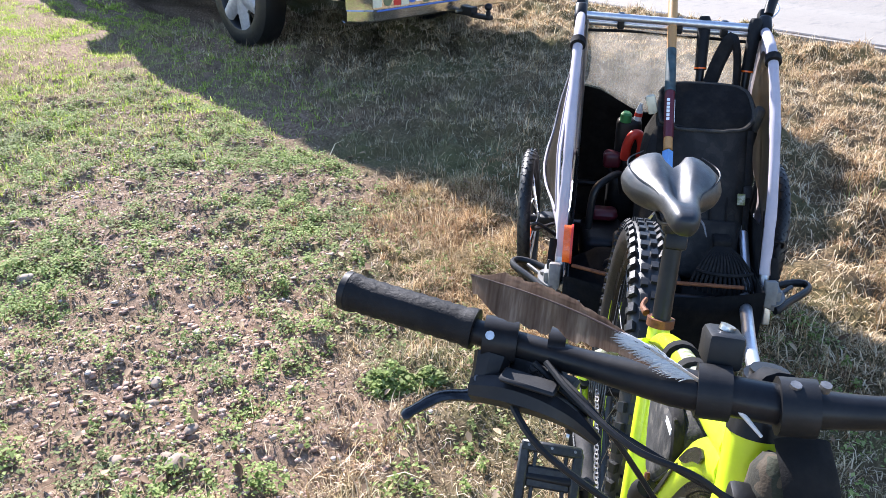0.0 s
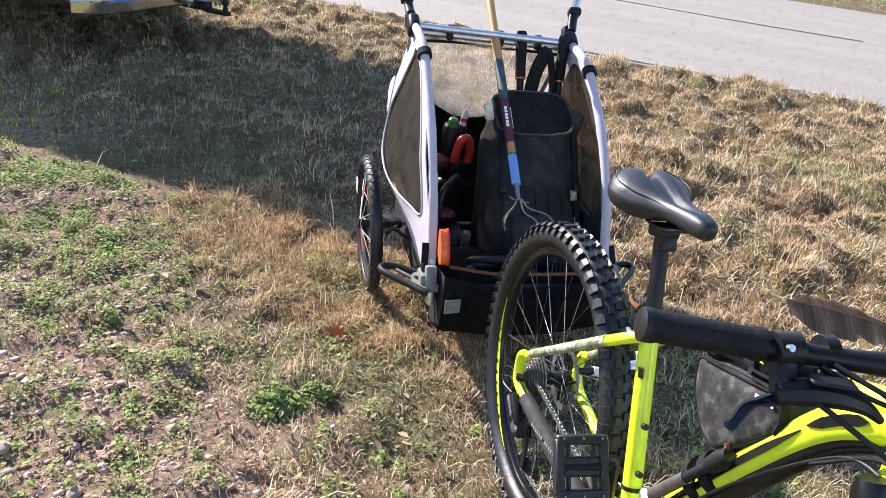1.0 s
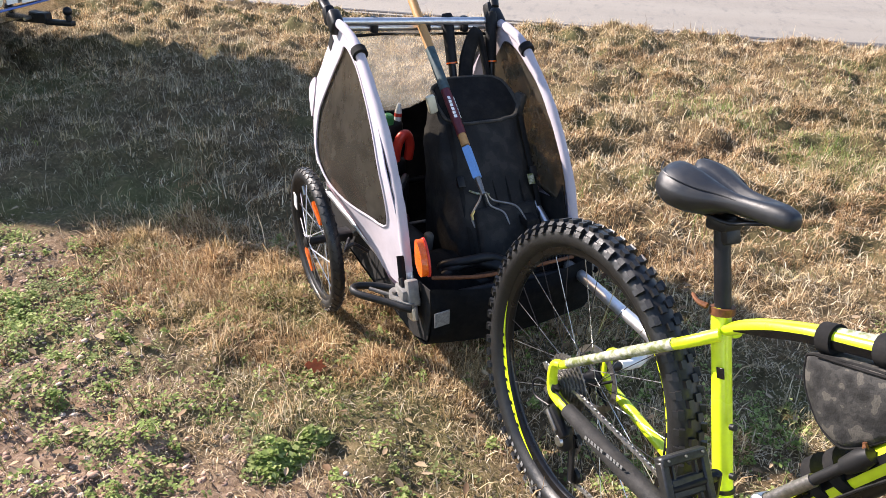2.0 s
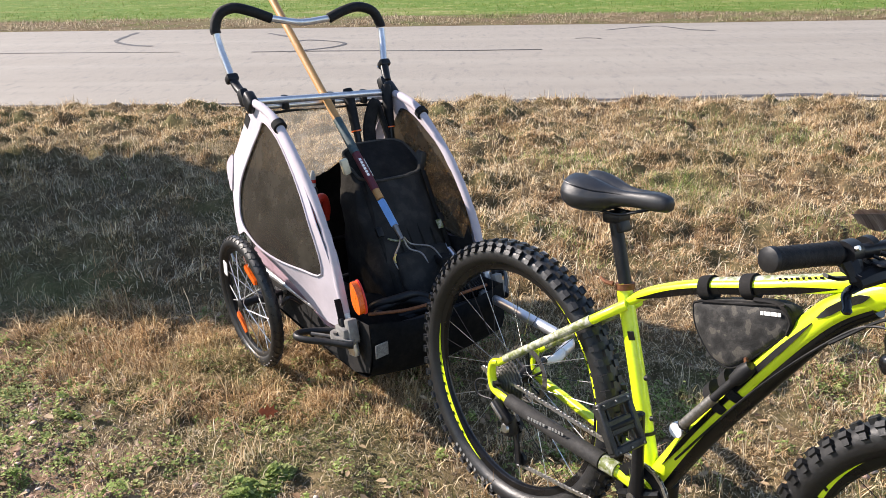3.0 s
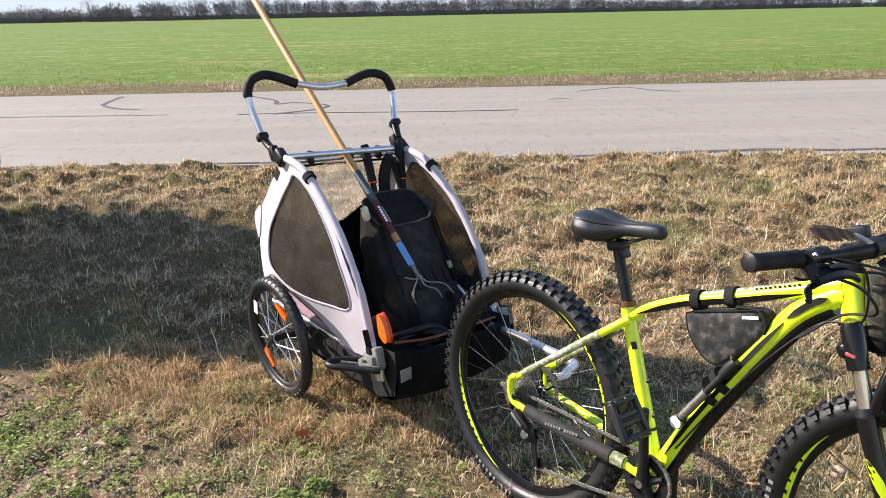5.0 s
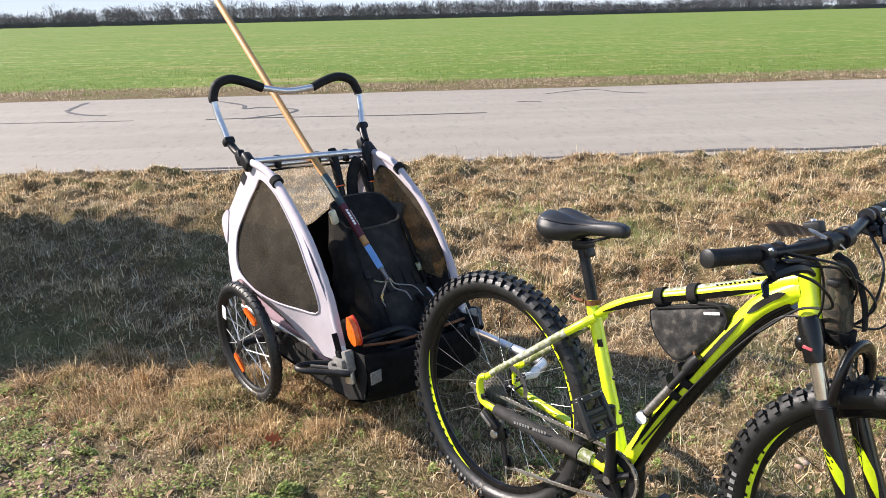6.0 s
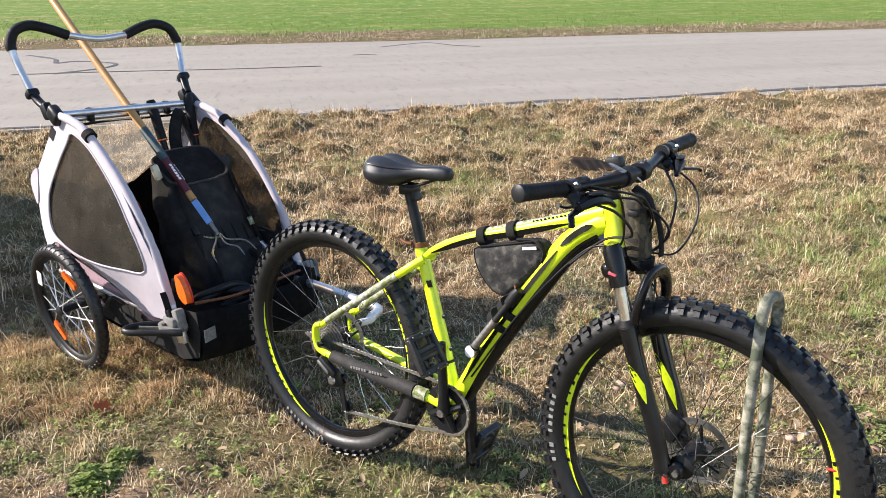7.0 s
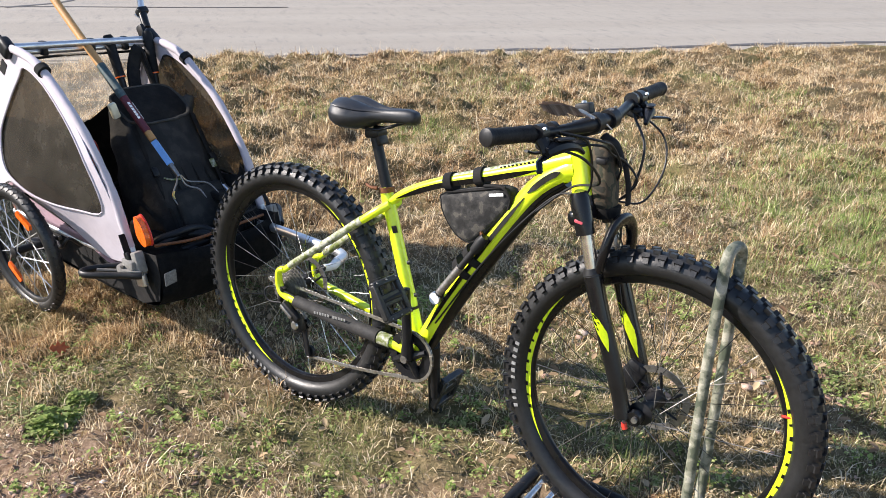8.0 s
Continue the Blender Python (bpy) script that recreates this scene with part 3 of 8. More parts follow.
def blades(name, n, box, keep, length, width, lean, material, label, category, seed, tall=None, tuft=1, tuft_r=0.03, comb=0.0):
    """Grass blades, each a bent tapering strip of its own; tuft: how many grow out of one crown."""
    m = n // tuft
    x0, x1, y0 = box[0], box[1], box[2]

    def fading(x, y):
        d = np.minimum(np.minimum(x - x0, x1 - x), y - y0) - 0.35 * waves(x, y, 2.7, 0.5)
        return keep(x, y) * np.clip(0.15 + d / min(0.8, 0.15 * (x1 - x0)), 0, 1)

    x, y, rng = spread(m, *box, fading, seed)
    n = m * tuft
    size = np.repeat(0.4 + 1.0 * rng.random(m) ** 1.6, tuft)
    cx, cy = np.repeat(x, tuft), np.repeat(y, tuft)
    ox, oy = rng.normal(0, tuft_r, n) * size, rng.normal(0, tuft_r, n) * size
    if tuft == 1:
        ox, oy = ox * 0, oy * 0
    x, y = cx + ox, cy + oy
    gzv = np.array([hump(a, b) for a, b in zip(x, y)])
    L = rng.uniform(length[0], length[1], n) * (0.45 + 0.55 * rng.random(n)) * size
    if tall is not None:
        L = L * tall(x, y)
    az = np.where(rng.random(n) < 0.65, np.arctan2(oy, ox + 1e-9) + rng.normal(0, 0.7, n), rng.uniform(0, 2 * np.pi, n)) if tuft > 1 else rng.uniform(0, 2 * np.pi, n)
    if comb:
        az = np.where(rng.random(n) < comb, 7.0 * waves(x, y, 2.6, 0.7) + rng.normal(0, 0.6, n), az)
    swirl = np.repeat(rng.normal(0, 0.32, m), tuft)
    th = np.abs(rng.normal(lean[0], lean[1], n) + swirl)
    w = rng.uniform(width[0], width[1], n)
    dx, dy = np.cos(az), np.sin(az)
    sx, sy = -dy, dx
    tw = rng.normal(0, 0.5, n)
    sx, sy = sx * np.cos(tw) + dx * np.sin(tw), sy * np.cos(tw) + dy * np.sin(tw)
    th1, th2 = np.clip(th * 0.6, 0, 1.5), np.clip(th * 1.5, 0, 1.75)
    mx, mz = 0.55 * L * np.sin(th1), 0.55 * L * np.cos(th1)
    ex, ez = mx + 0.45 * L * np.sin(th2), mz + 0.45 * L * np.cos(th2)
    base = np.stack([x, y, gzv - 0.004], 1)
    s3 = np.stack([sx, sy, np.zeros(n)], 1) * w[:, None] * 0.5
    d3 = np.stack([dx, dy, np.zeros(n)], 1)
    mid = base + d3 * mx[:, None] + np.array([0, 0, 1]) * np.maximum(mz, 0.008)[:, None]
    tip = base + d3 * ex[:, None] + np.array([0, 0, 1]) * np.maximum(ez, 0.006)[:, None]
    V = np.stack([base - s3, base + s3, mid + s3 * 0.8, mid - s3 * 0.8, tip], 1).reshape(-1, 3)
    k = np.arange(n)[:, None] * 5
    F = np.concatenate([k + np.array([0, 1, 2, 3]), k + np.array([3, 2, 4])], 1).ravel()
    lens = np.tile([4, 3], n)
    ob = new(name, mesh_from(name, V, lens, F, material))
    return tagged(ob, label, category, kind="stuff")


# how stony the pull-off is, 1 on the gravel and 0 in the grass
def stony(x, y):
    return np.clip((0.85 - y - 0.75 * (x + 1.55)) * 1.6 + 0.5 * (waves(x, y, 2.1, 0.4) - 0.5), 0, 1)


def verge(x, y):
    # thins bright blades inside the truck's shadow, so that it reads darker
    shady = np.clip(1.4 * np.exp(-((x + 3.6) / 2.4) ** 4 - ((y - 2.4) / 1.6) ** 4), 0, 0.55)
    start = np.where(x < -1.6, 1.35, 0.85)
    return (0.12 + 0.88 * waves(x, y, 1.6)) * np.clip((y - start) * 2, 0, 1) * (1 - shady)


def trailer_side(x, y):
    return np.clip(1.15 - ((x + 0.85) / 1.15) ** 2 - ((y - 0.72 + 0.30 * (x + 0.9)) / 0.42) ** 2, 0, 1) * (0.3 + 0.7 * waves(x, y, 5.0, 1.5))


blades("dry_grass", 210000, (-6.0, 7.5, 0.9, 5.62), lambda x, y: verge(x, y) * np.clip(waves(x, y, 6.5, 1.9) * 1.6 - 0.25, 0.05, 1), (0.035, 0.11), (0.0018, 0.0048), (1.10, 0.50),
       "dry", "golden dry winter grass tufts with green patches on the road verge", "grass", 11, lambda x, y: 0.45 + 0.75 * waves(x, y, 4.3, 1.2) + 0.18 * np.exp(-((y - 5.2) / 0.45) ** 2), 40, 0.040, 0.25)
# fewer pale stalks where the truck's shade falls, for its tone
blades("matted_grass", 150000, (-6.0, 7.5, 0.9, 5.60), lambda x, y: np.clip((y - np.where(x < -1.6, 1.2, 0.85)) * 2, 0, 1) * (1 - np.clip(1.4 * np.exp(-((x + 3.6) / 2.4) ** 4 - ((y - 2.4) / 1.6) ** 4), 0, 0.60)), (0.03, 0.11), (0.0018, 0.0052), (1.35, 0.30),
       "dry", "flattened straw matted over the verge", "grass", 17, None, 10, 0.05, 0.3)
blades("rusty_grass", 110000, (-2.4, 6.5, -0.2, 5.5), lambda x, y: np.clip(waves(x, y, 3.7, 2.9) * 1.9 - 0.75, 0.02, 1) * np.clip(waves(x, y, 12.0, 1.1) * 1.6 - 0.3, 0.05, 1) * np.clip((y + 0.1) * 1.5, 0.25, 1), (0.03, 0.08), (0.0018, 0.0046), (1.0, 0.5),
       "rusty", "rust-brown dry grass clumps in the verge", "grass", 41, None, 34, 0.032, 0.2)
# almost none at x < -1.5: bright straw is kept out of the truck's shade
blades("loose_straw", 36000, (-3.0, 6.5, 0.3, 5.55), lambda x, y: np.clip((y - 0.4) * 2, 0, 1) * (0.25 + 0.75 * waves(x, y, 3.4, 0.2)) * np.where(x < -1.5, 0.03, 1.0), (0.05, 0.15), (0.0020, 0.0046), (1.2, 0.30),
       "bright_straw", "loose bright straw stalks lying across the grass", "grass", 27)
blades("green_grass", 52000, (-3.0, 6.5, -0.6, 5.0), lambda x, y: np.clip((x - 0.8) * 1.5 + np.clip((y - 1.2) * 2, 0, 1), 0.06, 1) * np.clip(waves(x, y, 1.7, 2.6) - 0.62 + 0.42 * np.exp(-((x - 2.7) / 1.5) ** 2 - ((y - 0.9) / 1.2) ** 2) + 0.22 * np.exp(-((x - 3.7) / 1.3) ** 2 - ((y - 2.3) / 1.0) ** 2), 0, 1), (0.04, 0.11), (0.0016, 0.0036), (0.8, 0.45),
       "weed", "patches of green grass in the dry verge", "grass", 18, None, 20, 0.035)
blades("shade_grass", 55000, (-6.5, -1.0, 1.0, 4.2), lambda x, y: 0.3 + 0.7 * waves(x, y, 1.9, 0.5), (0.04, 0.12), (0.0016, 0.004), (0.9, 0.45),
       "dull", "short green and straw grass beside the truck, toned to match its shade", "grass", 20, None, 18, 0.035)
blades("dry_tufts", 30000, (-2.2, -0.1, 0.15, 1.45), lambda x, y: trailer_side(x, y) * np.clip(waves(x, y, 11.0, 0.8) * 2.2 - 0.8, 0.01, 1),
       (0.03, 0.105), (0.0016, 0.0038), (1.12, 0.5), "golden", "golden dry grass tufts round the trailer wheel", "grass", 12, None, 60, 0.024, 0.3)
blades("tuft_litter", 34000, (-2.2, -0.1, 0.15, 1.45), trailer_side, (0.03, 0.10), (0.0012, 0.003), (1.3, 0.3),
       "golden", "fallen straw lying between the tufts", "grass", 24, None, 8, 0.04, 0.4)
blades("short_grass", 84000, (-1.3, 4.6, -2.3, 1.5), lambda x, y: (1 - 0.75 * stony(x, y)) * (0.15 + 0.85 * waves(x, y, 5.2, 0.3)) * np.clip(waves(x, y, 8.5, 0.3) * 1.8 - 0.45, 0.04, 1), (0.025, 0.082), (0.0016, 0.0042), (1.1, 0.5),
       "short", "short trampled grass, straw and green mixed", "grass", 13, None, 30, 0.030)
blades("straw_clumps", 60000, (-1.2, 4.6, -1.9, 1.3), lambda x, y: (1 - 0.9 * stony(x, y)) * np.clip(waves(x, y, 4.7, 2.4) * 1.9 - 0.65, 0.02, 1) * np.clip(waves(x, y, 13.0, 0.4) * 1.8 - 0.4, 0.03, 1), (0.03, 0.095), (0.0014, 0.0036), (1.15, 0.45),
       "dry", "tan straw clumps flattened by feet round the bicycle", "grass", 29, None, 44, 0.030, 0.35)
blades("trampled_straw", 72000, (-1.9, 4.6, -2.3, 1.5), lambda x, y: (1 - 0.75 * stony(x, y)) + 0 * x, (0.015, 0.065), (0.0014, 0.0042), (1.3, 0.3),
       "short", "flattened straw trodden into the soil", "grass", 19, None, 6, 0.04, 0.4)
blades("sparse_grass", 78000, (-6.8, 0.6, -2.8, 1.15), lambda x, y: (1 - 0.5 * stony(x, y)) * np.where((x < -1.4) & (y > 0.75), 0.25, 1.0) * (0.08 + 0.6 * waves(x, y, 3.1, 2.0) ** 2 + 0.9 * np.clip(-(x + 2.9) * 0.6, 0, 0.8)), (0.015, 0.060), (0.0014, 0.004), (0.95, 0.5),
       "short", "sparse short green and straw grass among the stones", "grass", 14, None, 13, 0.024)
blades("straw_bits", 132000, (-4.9, 4.2, -2.6, 1.3), lambda x, y: (1 - 0.5 * stony(x, y)) * np.where((x < -1.4) & (y > 0.75), 0.2, 1.0) * (0.2 + 0.8 * waves(x, y, 4.1, 1.4)), (0.010, 0.065), (0.0010, 0.0030), (1.35, 0.22),
       "straw", "broken straw and stalk bits strewn over the dirt", "grass", 25)
blades("lush_grass", 215000, (-10.5, -2.3, -3.0, 2.1), lambda x, y: np.clip((-(x + 1.9) - 0.35 * (y + 0.4)) * 0.6, 0, 1) * (0.3 + 0.7 * waves(x, y, 2.2, 3.3)), (0.02, 0.065), (0.002, 0.0055), (0.8, 0.45),
       "lush", "short bright green grass at the edge of the pull-off", "grass", 26, None, 12, 0.03)
blades("far_verge_grass", 46000, (-22, 26, ROAD_FAR - 0.05, 15.9), lambda x, y: 0.2 + 0.8 * waves(x, y, 1.1), (0.04, 0.13), (0.008, 0.022), (1.1, 0.45),
       "verge", "low brown weedy verge along the crop field", "grass", 15, lambda x, y: 0.5 + 0.9 * waves(x, y, 1.7, 0.6), 16, 0.09)
blades("crop", 60000, (-24, 32, 15.4, 27), lambda x, y: np.clip(1.15 - (y - 15.4) / 11.0, 0, 1) * (0.2 + 0.8 * waves(x, y, 0.9, 1.0)), (0.03, 0.08), (0.008, 0.02), (1.05, 0.35),
       "crop", "young green crop in the field", "crop", 16)


def weeds(name, clumps, box, keep, seed, label, leaf=(0.008, 0.02), spread_r=(0.03, 0.09), per=(25, 60)):
    """Low leafy weeds: clumps of small cupped leaves on short stalks."""
    x, y, rng = spread(clumps, *box, keep, seed)
    V, F, lens, k = [], [], [], 0
    for cx, cy in zip(x, y):
        n = int(rng.integers(*per))
        R = rng.uniform(*spread_r)
        h0 = hump(cx, cy)
        for _ in range(n):
            a, r = rng.uniform(0, 6.283), R * math.sqrt(rng.random())
            px, py = cx + r * math.cos(a), cy + 0.8 * r * math.sin(a)
            pz = h0 + rng.uniform(0.006, 0.045) * (1.2 - r / R)
            s = rng.uniform(*leaf)
            b = rng.uniform(0, 6.283)
            ux, uy = math.cos(b), math.sin(b)
            tilt = rng.uniform(-0.3, 0.75)
            for u, v, w in ((-0.9, 0, 0), (-0.1, -0.62, 0.18), (0.9, 0, 0.0), (-0.1, 0.62, 0.18)):
                V.append((px + s * (u * ux - v * uy), py + s * (u * uy + v * ux), pz + s * (w + tilt * u)))
            F += [k, k + 1, k + 2, k, k + 2, k + 3]
            lens += [3, 3]
            k += 4
    ob = new(name, mesh_from(name, np.array(V), np.array(lens), np.array(F), "weed"))
    return tagged(ob, label, "weeds", kind="stuff")


weeds("weed_patches", 8200, (-5.0, 0.6, -2.0, 0.95), lambda x, y: np.clip(stony(x, y), 0.1, 1) * waves(x, y, 3.3, 0.9) ** 1.6 * (0.12 + 0.88 * waves(x, y, 11.0, 2.2) ** 1.5) + 0.03, 21, "low green leafy weeds growing among the pebbles", leaf=(0.003, 0.0095), spread_r=(0.012, 0.060), per=(8, 36))
weeds("grass_weeds", 1250, (-1.2, 3.4, -1.6, 1.2), lambda x, y: waves(x, y, 3.7, 2.2) ** 4 * (0.3 + 0.7 * waves(x, y, 8.0, 1.1)), 22, "small green weeds in trampled grass", leaf=(0.003, 0.010), spread_r=(0.012, 0.055), per=(8, 34))
weeds("leafy_plant", 12, (-0.82, -0.56, -0.18, 0.18), lambda x, y: np.clip(1 - ((0.87 * (y - 0.005) + 0.5 * (x + 0.69)) / 0.15) ** 2 - ((0.87 * (x + 0.69) - 0.5 * (y - 0.005)) / 0.055) ** 2, 0, 1), 23, "bright green leafy weed clump", leaf=(0.006, 0.0135), spread_r=(0.035, 0.060), per=(120, 170))


def pebbles(name, n, box, keep, size, seed, label):
    """Rounded flattened stones lying on the soil."""
    x, y, rng = spread(n, *box, keep, seed)
    bm = bmesh.new()
    bmesh.ops.create_icosphere(bm, subdivisions=1, radius=1.0)
    bv = np.array([v.co[:] for v in bm.verts])
    bf = np.array([[v.index for v in fc.verts] for fc in bm.faces])
    bm.free()
    V, F = [], []
    for i in range(n):
        s = size[0] + (size[1] - size[0]) * rng.random() ** 3.0
        sc = s * np.array([rng.uniform(0.7, 1.3), rng.uniform(0.6, 1.0), rng.uniform(0.22, 0.42)])
        a = rng.uniform(0, 6.283)
        p = bv * sc * rng.uniform(0.85, 1.12, (len(bv), 1))
        p = np.stack([p[:, 0] * math.cos(a) - p[:, 1] * math.sin(a), p[:, 0] * math.sin(a) + p[:, 1] * math.cos(a), p[:, 2]], 1)
        V.append(p + np.array([x[i], y[i], hump(x[i], y[i]) + sc[2] * 0.15]))
        F.append(bf + i * len(bv))
    F = np.concatenate(F)
    me = mesh_from(name, np.concatenate(V), np.full(len(F), 3), F.ravel(), "stone")
    me.polygons.foreach_set("use_smooth", np.ones(len(F), bool))
    ob = new(name, me)
    return tagged(ob, label, "pebbles", kind="stuff")


pebbles("pebbles", 36000, (-4.6, 0.5, -2.1, 0.9), lambda x, y: stony(x, y) * (0.15 + 0.85 * waves(x, y, 2.6, 3.0)), (0.0028, 0.0165), 31, "tan and grey pebbles pressed into the dirt")
pebbles("grass_pebbles", 500, (0.3, 3.2, -1.6, 0.4), lambda x, y: np.clip(1 - ((x - 1.8) / 0.5) ** 2 - ((y + 0.35) / 0.35) ** 2, 0.04, 1), (0.005, 0.025), 32, "tan pebbles in a bare patch of the grass")


def litter(name, n, box, keep, seed, material, label, size=(0.012, 0.035)):
    """Curled dead leaves lying about."""
    x, y, rng = spread(n, *box, keep, seed)
    V, F, lens, k = [], [], [], 0
    for cx, cy in zip(x, y):
        s, a, curl = rng.uniform(*size), rng.uniform(0, 6.283), rng.uniform(0.2, 0.8)
        z0, tilt = hump(cx, cy) + rng.uniform(0.008, 0.03), rng.uniform(-0.5, 0.5)
        pts = [(-1, 0, 0), (-0.4, -0.5, curl * 0.5), (0.4, -0.45, curl * 0.5), (1, 0, 0.15), (0.4, 0.45, curl * 0.5), (-0.4, 0.5, curl * 0.5), (0, 0, 0)]
        for u, v, w in pts:
            V.append((cx + s * (u * math.cos(a) - v * math.sin(a)), cy + s * (u * math.sin(a) + v * math.cos(a)), z0 + s * (w + tilt * u)))
        for i in range(6):
            F += [k + 6, k + i, k + (i + 1) % 6]
            lens.append(3)
        k += 7
    ob = new(name, mesh_from(name, np.array(V), np.array(lens), np.array(F), material))
    return tagged(ob, label, "dead leaves", kind="stuff")


litter("fallen_leaves", 1500, (-2.5, 2.6, -1.5, 1.2), lambda x, y: 0.3 + 0.7 * waves(x, y, 2.9, 4.0), 41, "leaf_litter", "small curled dead leaves lying in the grass", (0.006, 0.020))
litter("twig_litter", 160, (1.6, 4.0, -0.2, 3.5), lambda x, y: waves(x, y, 2.0, 1.0), 42, "leaf_litter", "dead leaves on the verge")


def dead_leaf(name, material, label, m, group=""):
    bm = bmesh.new()
    out = [(-0.034, 0), (-0.022, -0.014), (-0.012, -0.008), (-0.004, -0.024), (0.006, -0.009), (0.018, -0.018), (0.020, -0.006), (0.036, 0), (0.020, 0.007), (0.016, 0.020), (0.004, 0.010), (-0.006, 0.023), (-0.013, 0.008), (-0.024, 0.012)]
    sheet(bm, out, [], lambda u, v, d: (u, v + 0.0, 0.35 * abs(v) + 2.0 * u * u + d), 0.0008)
    return single(name, bm, material, label, "leaf", group, m=m)


dead_leaf("oak_leaf", "red_leaf", "red-brown dead oak leaf caught in dry grass", pose(-0.70, 0.32, 0.055, 60, 20, 35))
for x, y, k, turn in ((-0.122, -0.241, 0.60, 30), (-0.150, -0.120, 0.55, 115), (1.482, -0.313, 0.66, 70), (-0.300, 0.040, 0.50, 200)):
    dead_leaf("dead_leaf", "tan_leaf", "pale tan dead leaf lying curled on the trampled grass", pose(x, y, hump(x, y) + 0.022, 12, -8, turn) @ Matrix.Scale(k, 4), "dead leaves on the ground")


def stone(x, y, size, seed):
    """A rounded, slightly chipped stone pressed into the dirt."""
    bm = bmesh.new()
    bmesh.ops.create_icosphere(bm, subdivisions=3, radius=0.5)
    rng = random.Random(seed)
    sx, sy, sz = size * rng.uniform(0.9, 1.15), size * rng.uniform(0.65, 0.85), size * rng.uniform(0.40, 0.55)
    for v in bm.verts:
        k = 1 + 0.22 * noise.noise(v.co * 2.2 + Vector((seed * 3.1, 0, 0))) + 0.06 * noise.noise(v.co * 7)
        v.co = Vector((v.co.x * sx * k, v.co.y * sy * k, v.co.z * sz * k))
    single("stone", bm, "rock", "rounded tan stone pressed into the gravel", "stone", "loose stones in the gravel", m=pose(x, y, hump(x, y) + sz * 0.18, 0, 0, rng.uniform(0, 360)))


for k, (x, y, size) in enumerate(((-0.775, -0.628, 0.070), (-0.825, -0.632, 0.046), (-0.905, -0.735, 0.052), (-1.070, -0.567, 0.040), (-1.150, -0.519, 0.046), (-0.880, -0.541, 0.040), (-1.050, -0.647, 0.042), (-2.050, -0.606, 0.062), (-2.676, 0.503, 0.052))):
    stone(x, y, size, k + 1)


# ---- far woods ----
def woods():
    """Bare winter trees along the far edge of the field, one mass of trunks and fine twigs in rounded crowns."""
    rng = np.random.default_rng(5)
    A, B, W0, W1 = [], [], [], []
    n = 1150
    for i in range(n):
        x = -330 + 660 * i / n + rng.normal(0, 1.2)
        y = 262 + rng.uniform(-5, 30) + 14 * math.sin(x * 0.011)
        H = rng.uniform(4.4, 7.0) * (0.92 + 0.24 * math.sin(x * 0.045 + 1) * math.sin(x * 0.013)) * (1.35 if rng.random() < 0.06 else 1)
        z0, R = hump(0, y) - 0.3, rng.uniform(1.8, 3.6)
        for _ in range(4):
            A.append((x, y, z0 + rng.uniform(0, 0.3) * H)), B.append((x + rng.normal(0, 0.5) * R * 0.6, y, z0 + H * rng.uniform(0.45, 0.8))), W0.append(0.09), W1.append(0.03)
        k = 150
        d = rng.normal(0, 1, (k, 3))
        d *= (rng.random(k) ** 0.45 / np.linalg.norm(d, axis=1))[:, None]
        c = np.array([x, y, z0 + H * 0.58]) + d * np.array([R, R, H * 0.42])
        v = d * 0.9 + rng.normal(0, 0.45, (k, 3)) + np.array([0, 0, 0.35])
        v *= (rng.uniform(0.4, 1.2, k) / np.linalg.norm(v, axis=1))[:, None]
        A.extend(c - v * 0.5), B.extend(c + v * 0.5), W0.extend([0.065] * k), W1.extend([0.022] * k)
        k = 40
        q = np.stack([x + rng.normal(0, 2.0, k), y + rng.normal(0, 1, k), z0 + rng.uniform(0, 1.3, k)], 1)
        A.extend(q), B.extend(q + np.stack([rng.normal(0, 0.8, k), np.zeros(k), rng.uniform(0.3, 1.1, k)], 1)), W0.extend([0.13] * k), W1.extend([0.04] * k)
    A, B, W0, W1 = np.array(A), np.array(B), np.array(W0)[:, None], np.array(W1)[:, None]
    s = np.array([0.9, 0.0, 0.45])
    V = np.stack([A - s * W0, A + s * W0, B + s * W1, B - s * W1], 1).reshape(-1, 3)
    k = len(A)
    F = (np.arange(k)[:, None] * 4 + np.arange(4)).ravel()
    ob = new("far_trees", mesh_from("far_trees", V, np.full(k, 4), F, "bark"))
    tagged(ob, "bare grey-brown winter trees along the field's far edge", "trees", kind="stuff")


woods()


def sky_backdrop():
    """Pale blue sky low over the horizon, far behind the trees."""
    bm = bmesh.new()
    rows = []
    for i in range(41):
        a = radians(-62 + 124 * i / 40)
        p = Vector((900 * math.sin(a), 900 * math.cos(a), 0))
        rows.append([bm.verts.new(p + Vector((0, 0, z))) for z in (-6, 60, 150)])
    for a, b in zip(rows, rows[1:]):
        for j in range(2):
            bm.faces.new((a[j], b[j], b[j + 1], a[j + 1]))
    single("backdrop", bm, "horizon_sky", "pale blue sky low over the horizon", "sky", kind="structure")


sky_backdrop()
# ---- bicycle ----
# Local axes: x forward, y to the left, z up along the leaning frame; P takes distances forward, to the right and up.
BIKE_TURN, BIKE_LEAN = radians(-52.2), radians(4.0)
fwd = Vector((math.cos(BIKE_TURN), math.sin(BIKE_TURN), 0))
rgt0 = Vector((math.sin(BIKE_TURN), -math.cos(BIKE_TURN), 0))
rgt = rgt0 * math.cos(BIKE_LEAN) + Vector((0, 0, math.sin(BIKE_LEAN)))
upw = -rgt0 * math.sin(BIKE_LEAN) + Vector((0, 0, math.cos(BIKE_LEAN)))
BIKE = Matrix.Translation((0.0293, 0.0198, -0.0038)) @ Matrix((fwd, -rgt, upw)).transposed().to_4x4()


def P(s, w, h):
    return Vector((s, -w, h))


